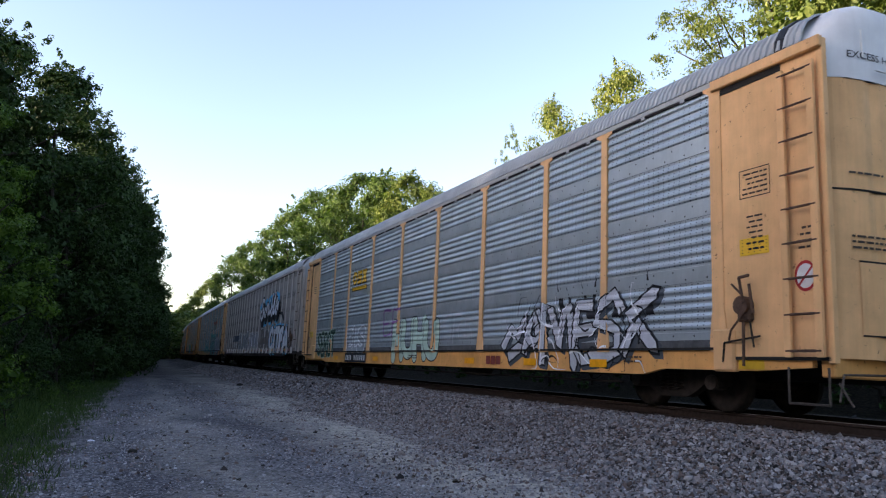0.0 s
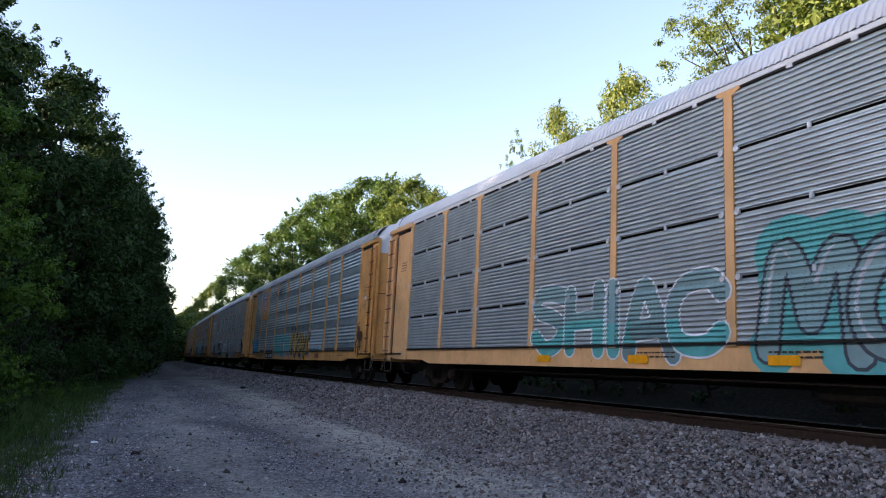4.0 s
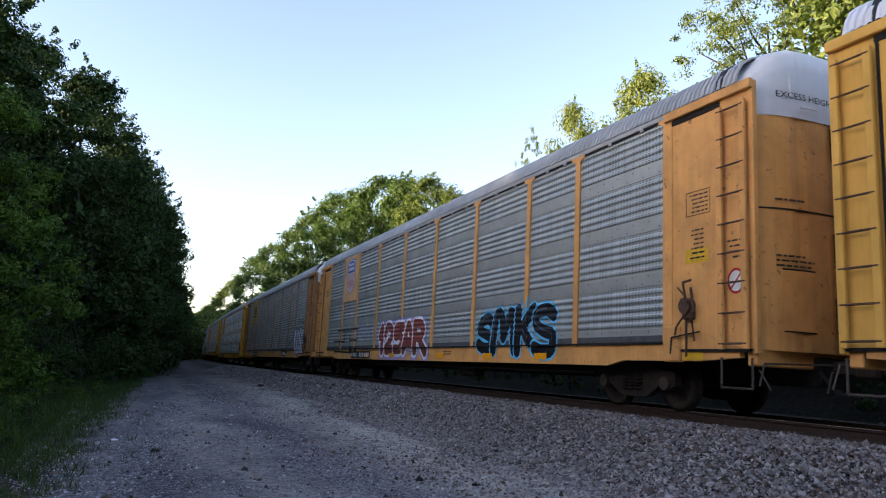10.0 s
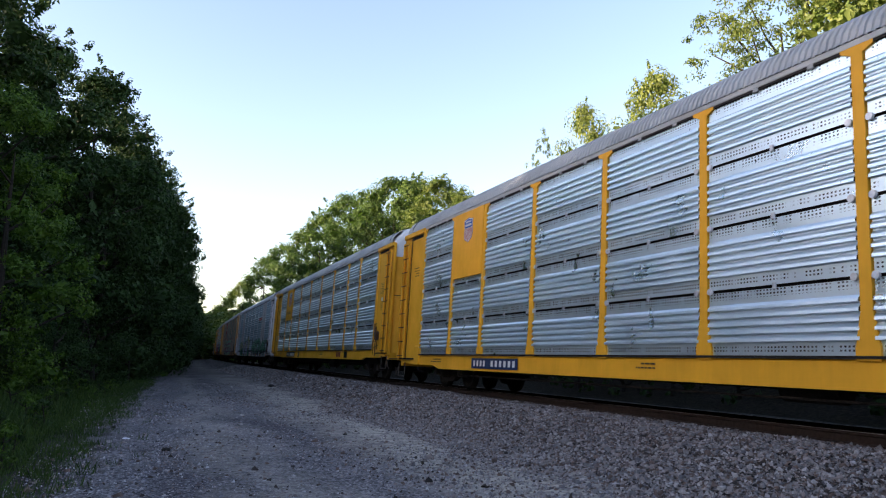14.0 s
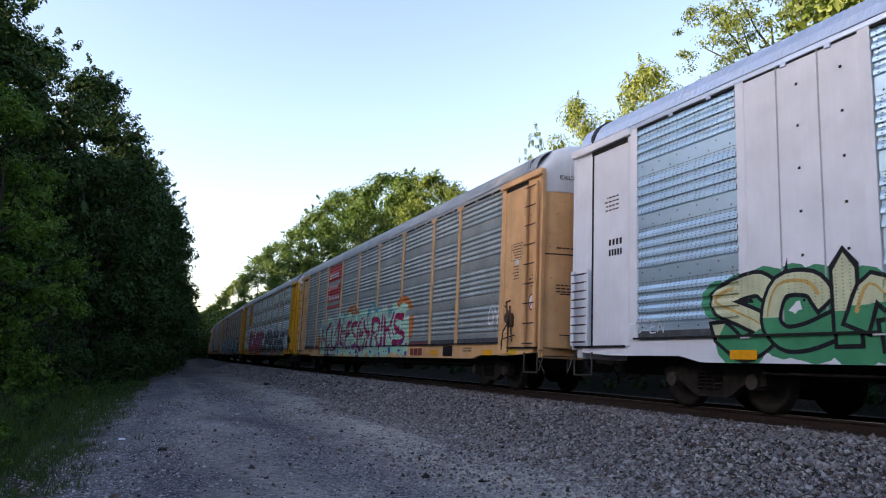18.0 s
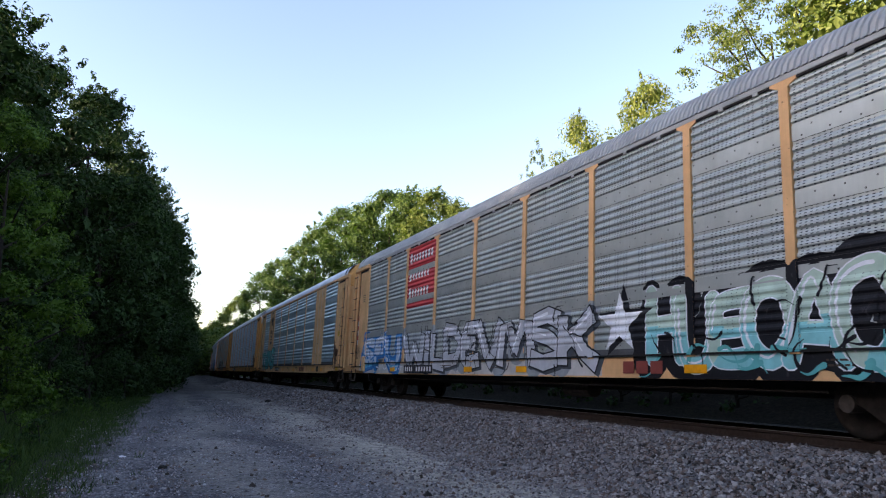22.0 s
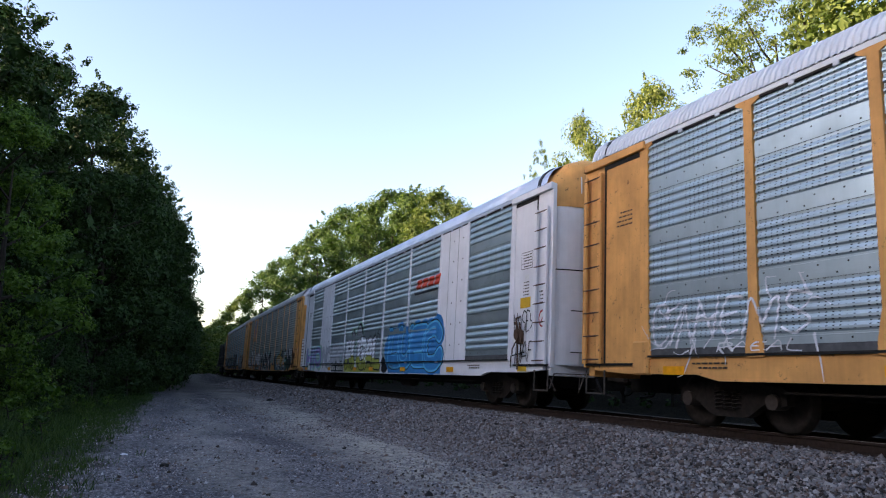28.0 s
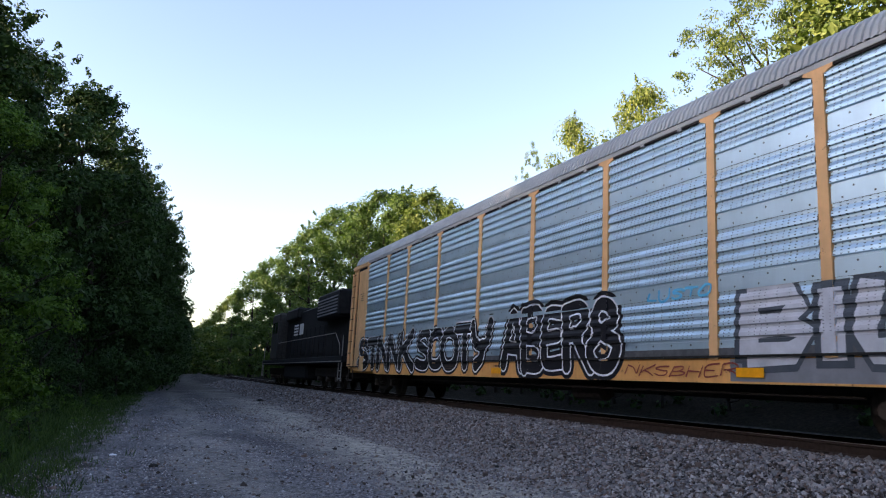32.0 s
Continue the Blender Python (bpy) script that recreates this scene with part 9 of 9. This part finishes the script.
# small stencils along the sills and on the end doors
for k, c in enumerate(CARS):
    rng = np.random.default_rng(900 + k)
    for y in (3.6, 10.9, 13.6, 16.6, 23.4):
        if rng.uniform() < 0.6:
            mark("notice", c, lines_of_bars(rng, y, y + rng.uniform(0.5, 1.1), 1.0, 2, 0.07, 0.028), STENCIL, None, 0.0152, "small faded stencils on the sill")
    if k not in (1, 10, 17):
        vs, fs = [], []
        for z, rows in ((3.28, 1), (2.42, 3)):
            for q in lines_of_bars(rng, 0.0, 0.7, z, rows, 0.075, 0.03):
                fs.append(tuple(range(len(vs), len(vs) + 4)))
                for y, zz in q:
                    x = -1.2 + y
                    vs.append((x, Y0 + 0.07 - 0.23 * (1 - (abs(x) / 1.5) ** 4) - 0.02, zz))
        me = bpy.data.meshes.new("notice")
        me.from_pydata(vs, [], fs)
        tagged(part("notice", me, STENCIL, c, "stencilled notice of small bars on the end door"), kind="stuff")


# ---- movement ----
def train_at(k, t):
    """How far along the track the front of car k stands at t seconds."""
    return LEAD + PITCH * k - SPEED * t - GAIN * t * (t - 32)


def motions():
    times = [0, 0.1, 0.2, 0.5] + list(range(1, 32)) + [31.5, 31.8, 31.9, 32]
    for k, car in enumerate(CARS):
        walk(car, [(t, on_track(train_at(k, t) + BODY / 2)) for t in times])
    # wheels turn while their car is near; a turn of 80 degrees from row to row at most
    near = {}
    for k, car in enumerate(CARS):
        near[car] = k
    step = radians(80) * 0.457 / 17.2
    for car, axle, y in WHEELSETS:
        if car not in near:
            continue
        arrive = (LEAD + PITCH * near[car] + BODY / 2 + y) / SPEED
        first, last = max(0.0, arrive - 1.6), min(32.0, arrive + 0.2)
        if last <= first or first >= 32:
            continue
        place, rows = axle.matrix_basis.translation.copy(), []
        n = int((last - first) / step) + 1
        if first > 0:
            rows.append((0, Matrix.Translation(place)))
        seen = -1
        for q in range(n + 1):
            t = min(first + q * step, last)
            if frame(t) == seen:
                continue
            seen = frame(t)
            turn = (t - first) / step * 80
            rows.append((t, Matrix.Translation(place) @ pose(0, 0, 0, turn)))
        if last < 32:
            rows.append((32, rows[-1][1]))
        walk(axle, rows)
    walk(LOCO, [(t, on_track(train_at(len(CARS), t) + 11.3)) for t in times])


motions()
